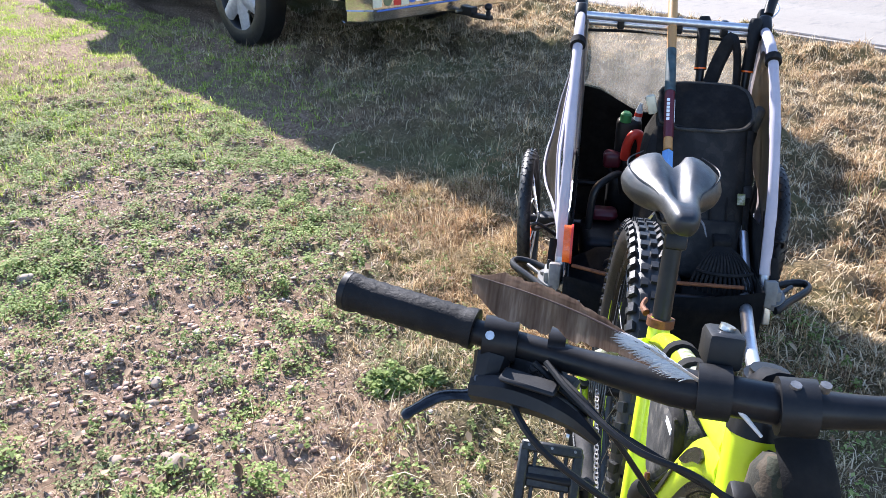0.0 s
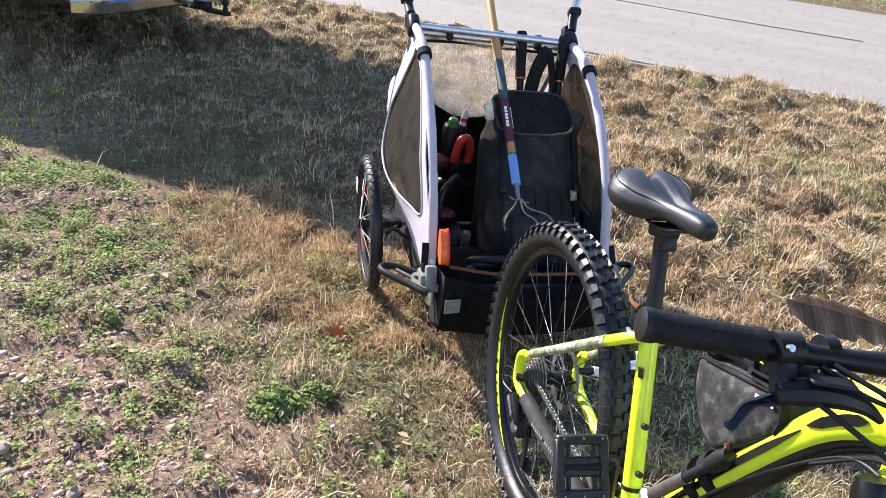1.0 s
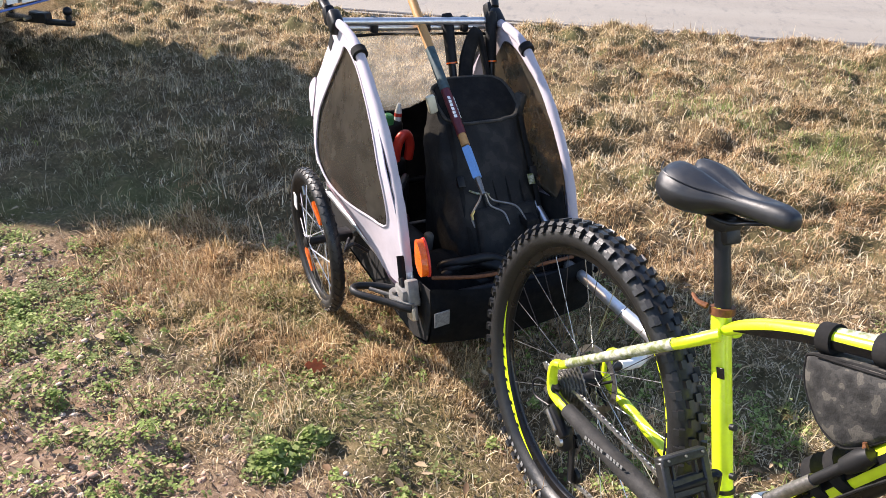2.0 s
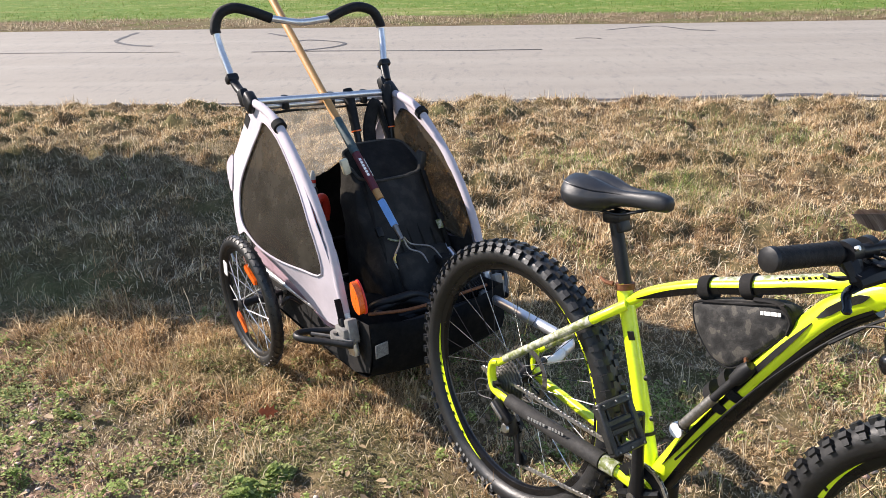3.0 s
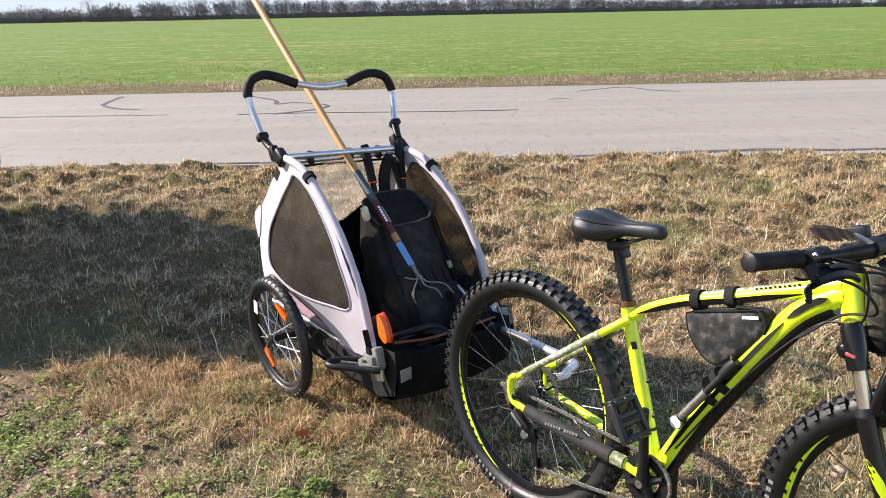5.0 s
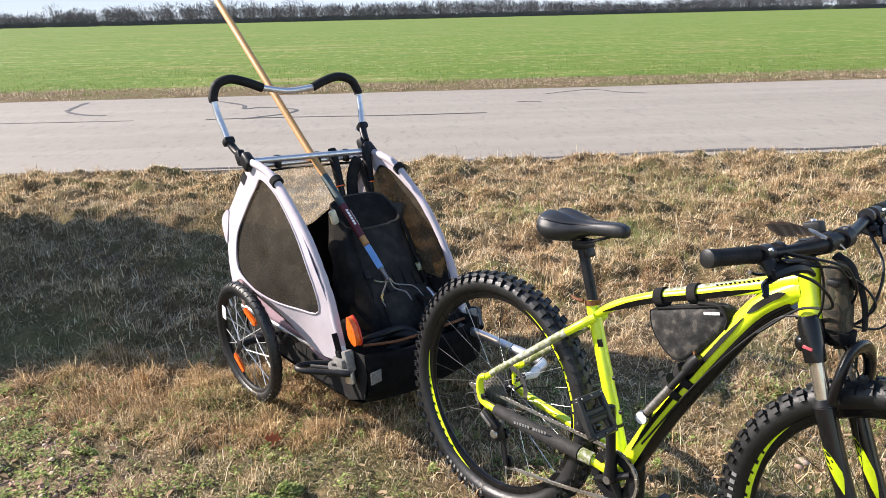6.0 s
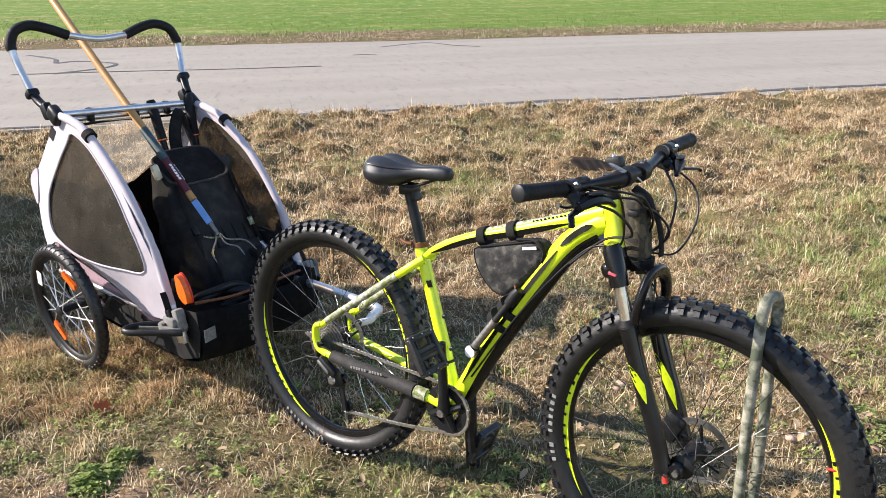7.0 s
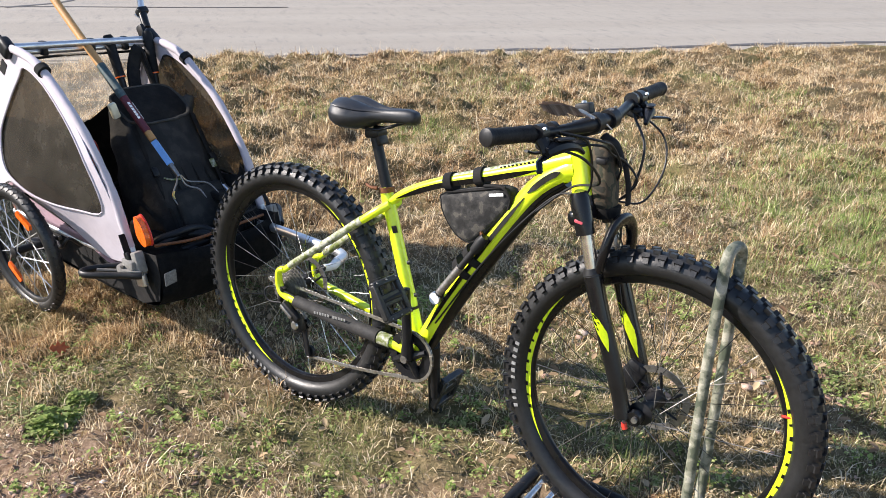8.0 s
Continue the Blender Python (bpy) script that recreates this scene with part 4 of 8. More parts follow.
bike = thing("bicycle", BIKE, "neon yellow hardtail mountain bike with black parts, propped beside a trailer", "bicycle")
AX_R, AX_F, BB = (-0.005, 0.342), (1.114, 0.381), (0.472, 0.292)


def wheel(name, c, decal_rot, rear):
    """A 29 inch wheel: rim as the part, with tyre, tread, hub, spokes and decals under it."""
    x, z = c
    here = Matrix.Translation((x, 0, z))

    def put(n, bm, mat, parent, label=""):
        ob = part(n, bm, mat, parent, label)
        return ob

    bm = bmesh.new()
    ring(bm, 0.304, [(0.012, -0.013), (0.016, -0.013), (0.010, -0.009), (0.010, 0.009), (0.016, 0.013), (0.012, 0.013), (-0.008, 0.009), (-0.012, 0.003), (-0.012, -0.003), (-0.008, -0.009)], 72)
    w = put(name, bm, "black_paint", bike, "black wheel rim with neon decals")
    w.matrix_local = here
    bm = bmesh.new()
    prof = []
    for k in range(14):
        a = 2 * math.pi * k / 14
        prof.append((0.0300 * math.cos(a) + 0.0, 0.0320 * math.sin(a)))
    ring(bm, 0.3385, prof, 84)
    tyre = put("tyre", bm, "rubber", w, "black knobbly tyre, dusty")
    bm = bmesh.new()
    cnt = 64
    for k in range(cnt):
        for w0, r0, size, off, tilt in ((0.0090, 0.3692, (0.0155, 0.0125, 0.0095), 0.0, 0), (-0.0090, 0.3692, (0.0155, 0.0125, 0.0095), 0.25, 0),
                                        (0.0265, 0.3615, (0.0172, 0.0112, 0.0125), 0.5, 42), (-0.0265, 0.3615, (0.0172, 0.0112, 0.0125), 0.5, -42),
                                        (0.0316, 0.3525, (0.0125, 0.0125, 0.0060), 0.5, 66), (-0.0316, 0.3525, (0.0125, 0.0125, 0.0060), 0.5, -66)):
            a = 2 * math.pi * (k + off) / cnt
            m = Matrix.Rotation(-a, 4, "Y") @ Matrix.Translation((r0, -w0, 0)) @ Matrix.Rotation(radians(-tilt), 4, "Z") @ Matrix.Rotation(radians(90), 4, "Y")
            block(bm, size, m)
    tread = put("tread", bm, "rubber", w, "square rubber tread knobs")
    tagged(tread, kind="stuff")
    for side in (1, -1):
        for a0 in (decal_rot, decal_rot + 180):
            bm = bmesh.new()
            pts = []
            span = 108
            outer, inner = [], []
            for k in range(25):
                u = k / 24
                a = radians(a0 + span * (u - 0.5))
                wd = 0.0175 * min(1.0, 2.4 * min(u, 1 - u) + 0.06)
                outer.append((a, 0.3175))
                inner.append((a, 0.3175 - wd))
            rows = []
            for (a, r1), (_, r2) in zip(outer, inner):
                f1 = 0.0125 - 0.20 * max(0, 0.3160 - r1)
                f2 = 0.0138 - 0.20 * max(0, 0.3160 - r2)
                rows.append([bm.verts.new((r * math.cos(a), -side * q, r * math.sin(a))) for r, q in ((r1, 0.0144), (r2, f2), (r2, f2 - 0.003), (r1, 0.0115))])
            for p, q in zip(rows, rows[1:]):
                for j in range(4):
                    bm.faces.new((p[j], p[(j + 1) % 4], q[(j + 1) % 4], q[j]))
            put("rim_decal", bm, "neon", w, "neon yellow rim decal")
            # dark bars where the rim lettering stands
            bm = bmesh.new()
            for k in range(9):
                a = radians(a0 + (k - 4) * 5.6)
                m = Matrix.Rotation(-a, 4, "Y") @ Matrix.Translation((0.3095, -side * 0.0135, 0)) @ Matrix.Rotation(radians(12 * side), 4, "Z")
                block(bm, (0.0085, 0.0015, (0.006, 0.010, 0.005, 0.009, 0.007)[k % 5]), m)
            tagged(put("rim_lettering", bm, "black_paint", w), kind="stuff")
    # pale bars where the tyre wall is lettered
    for a0, cols in ((decal_rot + (26 if rear else -8), "tyre_print"),) + (() if rear else ((decal_rot + 134, "neon"),)):
        bm = bmesh.new()
        for k in range(10):
            if k in (6,):
                continue
            a = radians(a0 + k * 3.2)
            m = Matrix.Rotation(-a, 4, "Y") @ Matrix.Translation((0.3370, -0.0325, 0))
            block(bm, (0.019 if cols == "neon" else 0.0118, 0.0012, (0.0086, 0.0104, 0.0070)[k % 3] if cols != "neon" else 0.0125), m, 0.0004, 1)
        tagged(put("tyre_lettering", bm, cols, w, "raised bars of tyre wall lettering"), kind="stuff")
    bm = bmesh.new()
    sweep(bm, [(0, y, 0) for y in (-0.066, -0.05, -0.045, -0.03, 0.03, 0.045, 0.05, 0.066)], [0.009, 0.009, 0.028, 0.016, 0.016, 0.026, 0.009, 0.009], 18)
    put("hub", bm, "black_metal", w)
    for k in range(32):
        bm = bmesh.new()
        a = 2 * math.pi * k / 32
        lead = radians(58) * (1 if (k // 2) % 2 else -1)
        y = 0.030 if k % 2 else -0.030
        sweep(bm, [(0.027 * math.cos(a + lead), y, 0.027 * math.sin(a + lead)), (0.290 * math.cos(a), 0.002 * (1 if k % 2 else -1), 0.290 * math.sin(a))], 0.0009, 5)
        put("spoke", bm, ("steel" if k % 2 else "black_metal") if rear else ("dark_steel" if k % 4 == 0 else "black_metal"), w)
    # brake disc on the left
    bm = bmesh.new()
    disc(bm, 0.080, 0.046, 0.048, 40, 0.064)
    put("brake_disc", bm, "dark_steel", w)
    bm = bmesh.new()
    disc(bm, 0.024, 0.0455, 0.0485, 24, 0.012)
    for k in range(6):
        a = 2 * math.pi * k / 6
        sweep(bm, [(0.022 * math.cos(a), 0.047, 0.022 * math.sin(a)), (0.068 * math.cos(a + 0.5), 0.047, 0.068 * math.sin(a + 0.5))], 0.0035, 4)
    tagged(put("disc_carrier", bm, "black_metal", w), kind="stuff")
    if rear:
        bm = bmesh.new()
        for k in range(8):
            r = 0.024 + 0.0068 * (7 - k)
            y = -(0.030 + 0.0042 * k)
            disc(bm, r, y - 0.001, y + 0.001, 36, 0.014)
            for j in range(int(r * 480)):
                a = 2 * math.pi * j / int(r * 480)
                block(bm, (0.004, 0.0018, 0.003), Matrix.Rotation(-a, 4, "Y") @ Matrix.Translation((r + 0.001, y, 0)))
        put("cassette", bm, "dark_steel", w, "grimy steel gear cassette")
    return w


wheel("rear_wheel", AX_R, 212, True)
fw = wheel("front_wheel", AX_F, 179, False)
part("spoke_clip", sweep(bmesh.new(), [(0.276, -0.012, 0.096), (0.294, -0.010, 0.098)], 0.0032, 8), "red", fw, "red clip on a spoke")


def curve_tube(name, pts, r, mat, label="", n=6, seg=14, flat=1.0, up=None):
    pts3 = spline([P(*p) for p in pts], n) if len(pts) > 2 else [P(*p) for p in pts]
    if isinstance(r, (list, tuple)):
        m = len(pts3)
        r = [float(np.interp(i / (m - 1), np.linspace(0, 1, len(r)), r)) for i in range(m)]
    return part(name, sweep(bmesh.new(), pts3, r, seg, flat=flat, up=up), mat, bike, label)


# frame
curve_tube("seat_tube", [(BB[0], 0, BB[1]), (0.333, 0.000, 0.685), (0.323, 0.000, 0.716)], [0.0185, 0.0175, 0.0165], "neon", n=3)
curve_tube("top_tube", [(0.337, 0.000, 0.683), (0.400, 0.000, 0.728), (0.496, 0.000, 0.773), (0.641, 0.000, 0.824), (0.759, 0.000, 0.868), (0.856, 0.000, 0.907)], [0.013, 0.015, 0.0165, 0.018, 0.021, 0.023], "neon", flat=0.85)
curve_tube("down_tube", [(0.480, 0.000, 0.316), (0.570, 0.000, 0.495), (0.679, 0.000, 0.679), (0.768, 0.000, 0.813), (0.837, 0.000, 0.874), (0.863, 0.000, 0.886)], [0.027, 0.026, 0.026, 0.028, 0.026, 0.024], "neon")
curve_tube("down_tube_underside", [(0.499, 0.000, 0.320), (0.585, 0.000, 0.486), (0.694, 0.000, 0.668), (0.780, 0.000, 0.798), (0.841, 0.000, 0.852)], [0.0195, 0.0200, 0.0200, 0.0200, 0.0170], "black_paint", "black painted underside of the down tube")
ht = curve_tube("head_tube", [(0.887, 0.000, 0.830), (0.875, 0.000, 0.880), (0.861, 0.000, 0.935)], [0.027, 0.023, 0.024], "neon", n=5, seg=18)
part("lower_cup", sweep(bmesh.new(), [P(0.891, 0.000, 0.819), P(0.888, 0.000, 0.831)], 0.0265, 18), "black_metal", ht)
part("upper_cup", sweep(bmesh.new(), [P(0.861, 0.000, 0.935), P(0.857, 0.000, 0.950)], [0.0245, 0.021], 18), "black_metal", ht)
for sd in (1, -1):
    curve_tube("seat_stay", [(0.350, sd * 0.018, 0.685), (0.299, sd * 0.045, 0.643), (0.124, sd * 0.066, 0.505), (0.013, sd * 0.075, 0.415)], [0.012, 0.011, 0.009, 0.009], "neon", n=6)
    curve_tube("seat_stay_wrap", [(0.284, sd * 0.048, 0.632), (0.124, sd * 0.066, 0.505), (0.038, sd * 0.073, 0.437)], [0.0118, 0.0102, 0.0102], "stay_tape", "worn mottled tape wrapped round the stay")
    curve_tube("dropout", [(0.019, sd * 0.075, 0.422), (-0.003, sd * 0.076, 0.409), (-0.004, sd * 0.075, 0.370), (0.010, sd * 0.074, 0.342), (0.042, sd * 0.072, 0.331)], [0.011, 0.012, 0.013, 0.014, 0.013], "neon", flat=0.75)
    curve_tube("chain_stay", [(0.032, sd * 0.072, 0.333), (0.224, sd * 0.060, 0.318), (0.375, sd * 0.046, 0.309), (BB[0], sd * 0.030, BB[1])], [0.012, 0.0125, 0.014, 0.018], "neon")
guard = curve_tube("chain_stay_guard", [(0.061, 0.071, 0.331), (0.224, 0.061, 0.319), (0.360, 0.049, 0.311)], [0.017, 0.020, 0.020], "neoprene", "black neoprene chainstay guard", seg=16)
bm = bmesh.new()
for k, L in enumerate((0.008, 0.006, 0.009, 0.008, 0.007, 0.008, 0.004, 0.010, 0.007, 0.008, 0.008, 0.007)):
    if k == 6:
        continue
    block(bm, (L * 0.8, 0.0012, 0.0075), Matrix.Translation(P(0.1528 + 0.0097 * k, 0.0868 - 0.00065 * k, 0.3289 + 0.0008 * k)) @ Matrix.Rotation(radians(4), 4, "Z"))
part("guard_lettering", bm, "tyre_print", guard)
curve_tube("guard_tape", [(0.363, 0.049, 0.310), (0.401, 0.045, 0.308)], 0.0185, "stay_tape", "clear tape round the chainstay")
part("bottom_bracket", sweep(bmesh.new(), [P(BB[0], -0.040, BB[1]), P(BB[0], 0.040, BB[1])], 0.0215, 20), "neon", bike)

# black stripes and lettering bars on the tubes
def stripe(name, pts, half, mat, lift, up_shift=0.0, label=""):
    """A thin decal band following a tube on its right side."""
    p = spline([P(*q) for q in pts], 5)
    bm = bmesh.new()
    rows = []
    for i, q in enumerate(p):
        t = (p[min(i + 1, len(p) - 1)] - p[max(i - 1, 0)]).normalized()
        n = Vector((0, -1, 0))
        v = n.cross(t).normalized()
        k = i / (len(p) - 1)
        hw = half * min(1.0, 5 * k + 0.15, 5 * (1 - k) + 0.15)
        rows.append([bm.verts.new(q + v * (up_shift + d) + n * (lift - abs(up_shift + d) * 0.45 - e)) for d, e in ((-hw, 0), (hw, 0), (hw, 0.002), (-hw, 0.002))])
    for a, b in zip(rows, rows[1:]):
        for j in range(4):
            bm.faces.new((a[j], a[(j + 1) % 4], b[(j + 1) % 4], b[j]))
    for r in (rows[0][::-1], rows[-1]):
        bm.faces.new(r)
    return part(name, bm, mat, bike, label)


stripe("top_tube_stripe", [(0.371, 0.000, 0.710), (0.496, 0.000, 0.770), (0.641, 0.000, 0.820), (0.778, 0.000, 0.871)], 0.007, "black_paint", 0.0212, -0.004)
stripe("down_tube_stripe", [(0.506, 0.000, 0.373), (0.570, 0.000, 0.495), (0.679, 0.000, 0.679), (0.756, 0.000, 0.796)], 0.0058, "black_paint", 0.0305, 0.0035)
stripe("head_tube_stripe", [(0.761, 0.000, 0.809), (0.802, 0.000, 0.850), (0.837, 0.000, 0.874)], 0.007, "black_paint", 0.0305, 0.002)
curve_tube("top_tube_tape", [(0.516, 0.000, 0.789), (0.641, 0.000, 0.833), (0.779, 0.000, 0.882)], [0.0105, 0.0125, 0.0145], "stay_tape", "white worn protective tape on the top tube", flat=0.8)
bm = bmesh.new()
for k in range(10):
    block(bm, ((0.005, 0.006, 0.0045, 0.007)[k % 4], 0.0014, 0.0048), Matrix.Translation(P(0.6787 + 0.0103 * k, 0.0193, 0.8526 + 0.0037 * k)) @ Matrix.Rotation(radians(-20), 4, "Y") @ Matrix.Rotation(radians(28), 4, "X"))
part("top_tube_lettering", bm, "black_paint", bike)
bm = bmesh.new()
block(bm, (0.018, 0.002, 0.020), Matrix.Translation(P(0.372, 0.018, 0.620)) @ Matrix.Rotation(radians(-22), 4, "Y"), 0.0008, 1)
part("seat_tube_badge", bm, "black_paint", bike, "small dark badge on the seat tube")
for s_, h_ in ((0.404, 0.532), (0.433, 0.447)):
    part("frame_bolt", sweep(bmesh.new(), [P(s_ + 0.012, 0.008, h_ + 0.003), P(s_ + 0.021, 0.008, h_ + 0.007)], 0.006, 10), "black_metal", bike)
part("cable_tie", sweep(bmesh.new(), [P(0.431, 0.000, 0.411), P(0.433, 0.000, 0.404)], 0.0205, 18), "black_plastic", bike)

# seat
cl = curve_tube("seat_clamp", [(0.327, 0.000, 0.710), (0.324, 0.000, 0.723)], 0.0215, "rust", "rusty quick-release seat clamp", seg=18)
part("clamp_lever", sweep(bmesh.new(), spline([P(0.310, 0.022, 0.720), P(0.291, 0.027, 0.721), P(0.270, 0.020, 0.724)], 4), [0.006, 0.006, 0.005, 0.005, 0.004, 0.004, 0.004, 0.004, 0.003], 8), "rust", cl)
curve_tube("seat_post", [(0.325, 0.000, 0.721), (0.297, 0.000, 0.799), (0.279, 0.000, 0.852)], [0.0145, 0.0145, 0.0145], "black_metal", "black seat post, brown dust on the lower half", seg=18)
bm = bmesh.new()
block(bm, (0.050, 0.042, 0.026), Matrix.Translation(P(0.279, 0.000, 0.862)) @ Matrix.Rotation(radians(-12), 4, "Y"), 0.008, 2)
block(bm, (0.016, 0.034, 0.040), Matrix.Translation(P(0.298, 0.000, 0.852)) @ Matrix.Rotation(radians(-25), 4, "Y"), 0.005, 2)
part("seat_post_head", bm, "black_metal", bike)


def saddle():
    """Lofted vinyl saddle with a centre groove, wide behind and narrow at the nose."""
    bm = bmesh.new()
    st = [(0.167, 0.030, 0.931, 0.040), (0.174, 0.058, 0.942, 0.064), (0.195, 0.074, 0.947, 0.078), (0.226, 0.077, 0.947, 0.080), (0.262, 0.062, 0.941, 0.068),
          (0.299, 0.040, 0.937, 0.046), (0.335, 0.029, 0.940, 0.041), (0.377, 0.024, 0.943, 0.040), (0.410, 0.019, 0.943, 0.037), (0.425, 0.010, 0.936, 0.024)]
    rows = []
    m = 28
    for j, (s, hw, top, dep) in enumerate(st):
        row = []
        for k in range(m):
            a = 2 * math.pi * k / m
            cx = math.copysign(abs(math.cos(a)) ** 0.75, math.cos(a))
            sy = math.copysign(abs(math.sin(a)) ** 0.8, math.sin(a))
            h = top - dep / 2 + dep / 2 * sy
            if sy > 0:
                h -= 0.019 * math.exp(-(hw * cx / 0.012) ** 2) * (1 if 0.14 < s < 0.34 else 0.15) + 0.10 * (hw * cx) ** 2 / max(hw, 0.02)
            row.append(bm.verts.new(P(s + (0.030, 0.024, 0.010)[j] * math.exp(-(hw * cx / 0.016) ** 2) if j < 3 else s, hw * cx + 0.012, h)))
        rows.append(row)
    for a, b in zip(rows, rows[1:]):
        for k in range(m):
            bm.faces.new((a[k], a[(k + 1) % m], b[(k + 1) % m], b[k]))
    bm.faces.new(rows[0])
    bm.faces.new(rows[-1][::-1])
    bmesh.ops.recalc_face_normals(bm, faces=bm.faces)
    bmesh.ops.subdivide_edges(bm, edges=bm.edges, cuts=1, smooth=0.6, use_grid_fill=True)
    ob = part("saddle", bm, "leather", bike, "black padded vinyl saddle with a centre groove", 80)
    for sd in (1, -1):
        part("rail", sweep(bmesh.new(), spline([P(0.191, sd * 0.022 + 0.010, 0.898), P(0.226, sd * 0.022 + 0.010, 0.878), P(0.303, sd * 0.020 + 0.010, 0.877), P(0.346, sd * 0.012 + 0.010, 0.892), P(0.381, sd * 0.006 + 0.010, 0.906)], 4), 0.0035, 8), "black_metal", ob)
        part("seam", sweep(bmesh.new(), spline([P(0.168, sd * 0.0458 + 0.012, 0.938), P(0.189, sd * 0.0673 + 0.012, 0.932), P(0.220, sd * 0.0709 + 0.012, 0.929), P(0.257, sd * 0.0576 + 0.012, 0.925), P(0.295, sd * 0.0375 + 0.012, 0.925), P(0.332, sd * 0.0270 + 0.012, 0.925), P(0.374, sd * 0.0224 + 0.012, 0.924), P(0.407, sd * 0.0146 + 0.012, 0.923)], 4), 0.0012, 5), "black_plastic", ob)


saddle()

# fork
fork = curve_tube("fork_crown", [(0.889, 0.000, 0.825), (0.896, 0.000, 0.801)], [0.026, 0.030], "black_paint", "black suspension fork", seg=18)
bm = bmesh.new()
block(bm, (0.040, 0.165, 0.036), Matrix.Translation(P(0.908, 0.000, 0.797)) @ Matrix.Rotation(radians(-22), 4, "Y"), 0.014, 3)
part("crown_bridge", bm, "black_paint", fork)
for sd in (1, -1):
    part("crown_socket", sweep(bmesh.new(), [P(0.903, sd * 0.066, 0.853), P(0.908, sd * 0.066, 0.840), P(0.933, sd * 0.066, 0.765)], [0.017, 0.022, 0.021], 18), "black_paint", fork)
    part("stanchion", sweep(bmesh.new(), [P(0.931, sd * 0.066, 0.776), P(0.971, sd * 0.066, 0.657)], 0.0150, 18), "stanchion", fork, "bare bronze-grey stanchion tube")
    part("dust_seal", sweep(bmesh.new(), [P(0.958, sd * 0.066, 0.694), P(0.963, sd * 0.066, 0.678)], [0.0175, 0.022], 18), "black_plastic", fork)
    leg = part("lower_leg", sweep(bmesh.new(), spline([P(0.962, sd * 0.066, 0.681), P(1.003, sd * 0.066, 0.575), P(1.051, sd * 0.066, 0.460), P(1.084, sd * 0.066, 0.371)], 5), [0.0215, 0.021, 0.0205, 0.020, 0.020, 0.020, 0.0195, 0.019, 0.019, 0.019, 0.019, 0.0185, 0.018, 0.018, 0.019, 0.020], 18), "black_paint", fork)
    part("axle_lug", sweep(bmesh.new(), [P(1.110, sd * 0.056, 0.379), P(1.110, sd * 0.076, 0.379)], 0.017, 16), "black_paint", leg)
    bm = bmesh.new()
    rows = []
    c0, c1 = Vector((0.983, 0.628)), (Vector((1.026, 0.520)) if sd > 0 else Vector((1.050, 0.462)))
    for i in range(9):
        u = i / 8
        q = c0 + (c1 - c0) * u
        a0, a1 = radians(-100 + 120 * u), radians(-96 + 120 * u + 58 * min(1.0, 3 * u, 3 * (1 - u)))
        wdt = 0.0212
        row = []
        for a in (a0, (a0 + a1) / 2, a1):
            row.append(bm.verts.new(P(q.x + wdt * math.sin(a) * 0.93, sd * 0.066 + wdt * math.cos(a), q.y + wdt * math.sin(a) * 0.37)))
        rows.append(row)
    for a, b in zip(rows, rows[1:]):
        for j in range(2):
            bm.faces.new((a[j], a[j + 1], b[j + 1], b[j]))
    bmesh.ops.solidify(bm, geom=list(bm.faces), thickness=-0.0012)
    part("leg_decal", bm, "neon", leg, "neon yellow fork leg decal")
part("brace_arch", sweep(bmesh.new(), spline([P(0.972, 0.064, 0.673), P(0.979, 0.058, 0.742), P(0.983, 0.036, 0.785), P(0.987, 0.000, 0.796), P(0.990, -0.036, 0.782), P(0.992, -0.058, 0.737), P(0.986, -0.064, 0.668)], 5), 0.0160, 14, flat=0.62), "black_paint", fork)
part("lockout_label", block(bmesh.new(), (0.020, 0.004, 0.0065), Matrix.Translation(P(0.922, 0.087, 0.794)) @ Matrix.Rotation(radians(8), 4, "Y"), 0.001, 1), "label_red", fork, "small faded red label on the fork crown")
part("rebound_knob", sweep(bmesh.new(), [P(1.087, 0.066, 0.357), P(1.092, 0.066, 0.343)], 0.0065, 12), "red", fork, "red rebound knob")
part("brake_caliper", block(bmesh.new(), (0.050, 0.035, 0.075), Matrix.Translation(P(1.049, -0.055, 0.418)) @ Matrix.Rotation(radians(25), 4, "Y"), 0.010, 2), "black_metal", fork)

# handlebar group
stem = curve_tube("stem", [(0.855, 0.000, 0.952), (0.853, 0.000, 0.985)], 0.020, "black_metal", seg=18)
part("stem_arm", sweep(bmesh.new(), [P(0.852, 0.000, 0.971), P(0.895, 0.000, 0.992)], [0.020, 0.022], 14), "black_metal", stem)
part("stem_cap", sweep(bmesh.new(), [P(0.853, 0.000, 0.985), P(0.852, 0.000, 0.991)], 0.016, 16), "black_plastic", stem)
BAR = [(0.844, 0.355, 1.000), (0.869, 0.239, 0.995), (0.893, 0.150, 0.997), (0.911, 0.086, 1.001), (0.918, 0.042, 1.005), (0.920, -0.004, 1.006), (0.913, -0.073, 1.009), (0.894, -0.199, 1.025), (0.890, -0.361, 1.035)]
bar = curve_tube("handlebar", BAR, [0.0108, 0.0108, 0.0112, 0.0155, 0.0155, 0.0155, 0.012, 0.0108, 0.0108], "black_metal", "matt black riser handlebar")
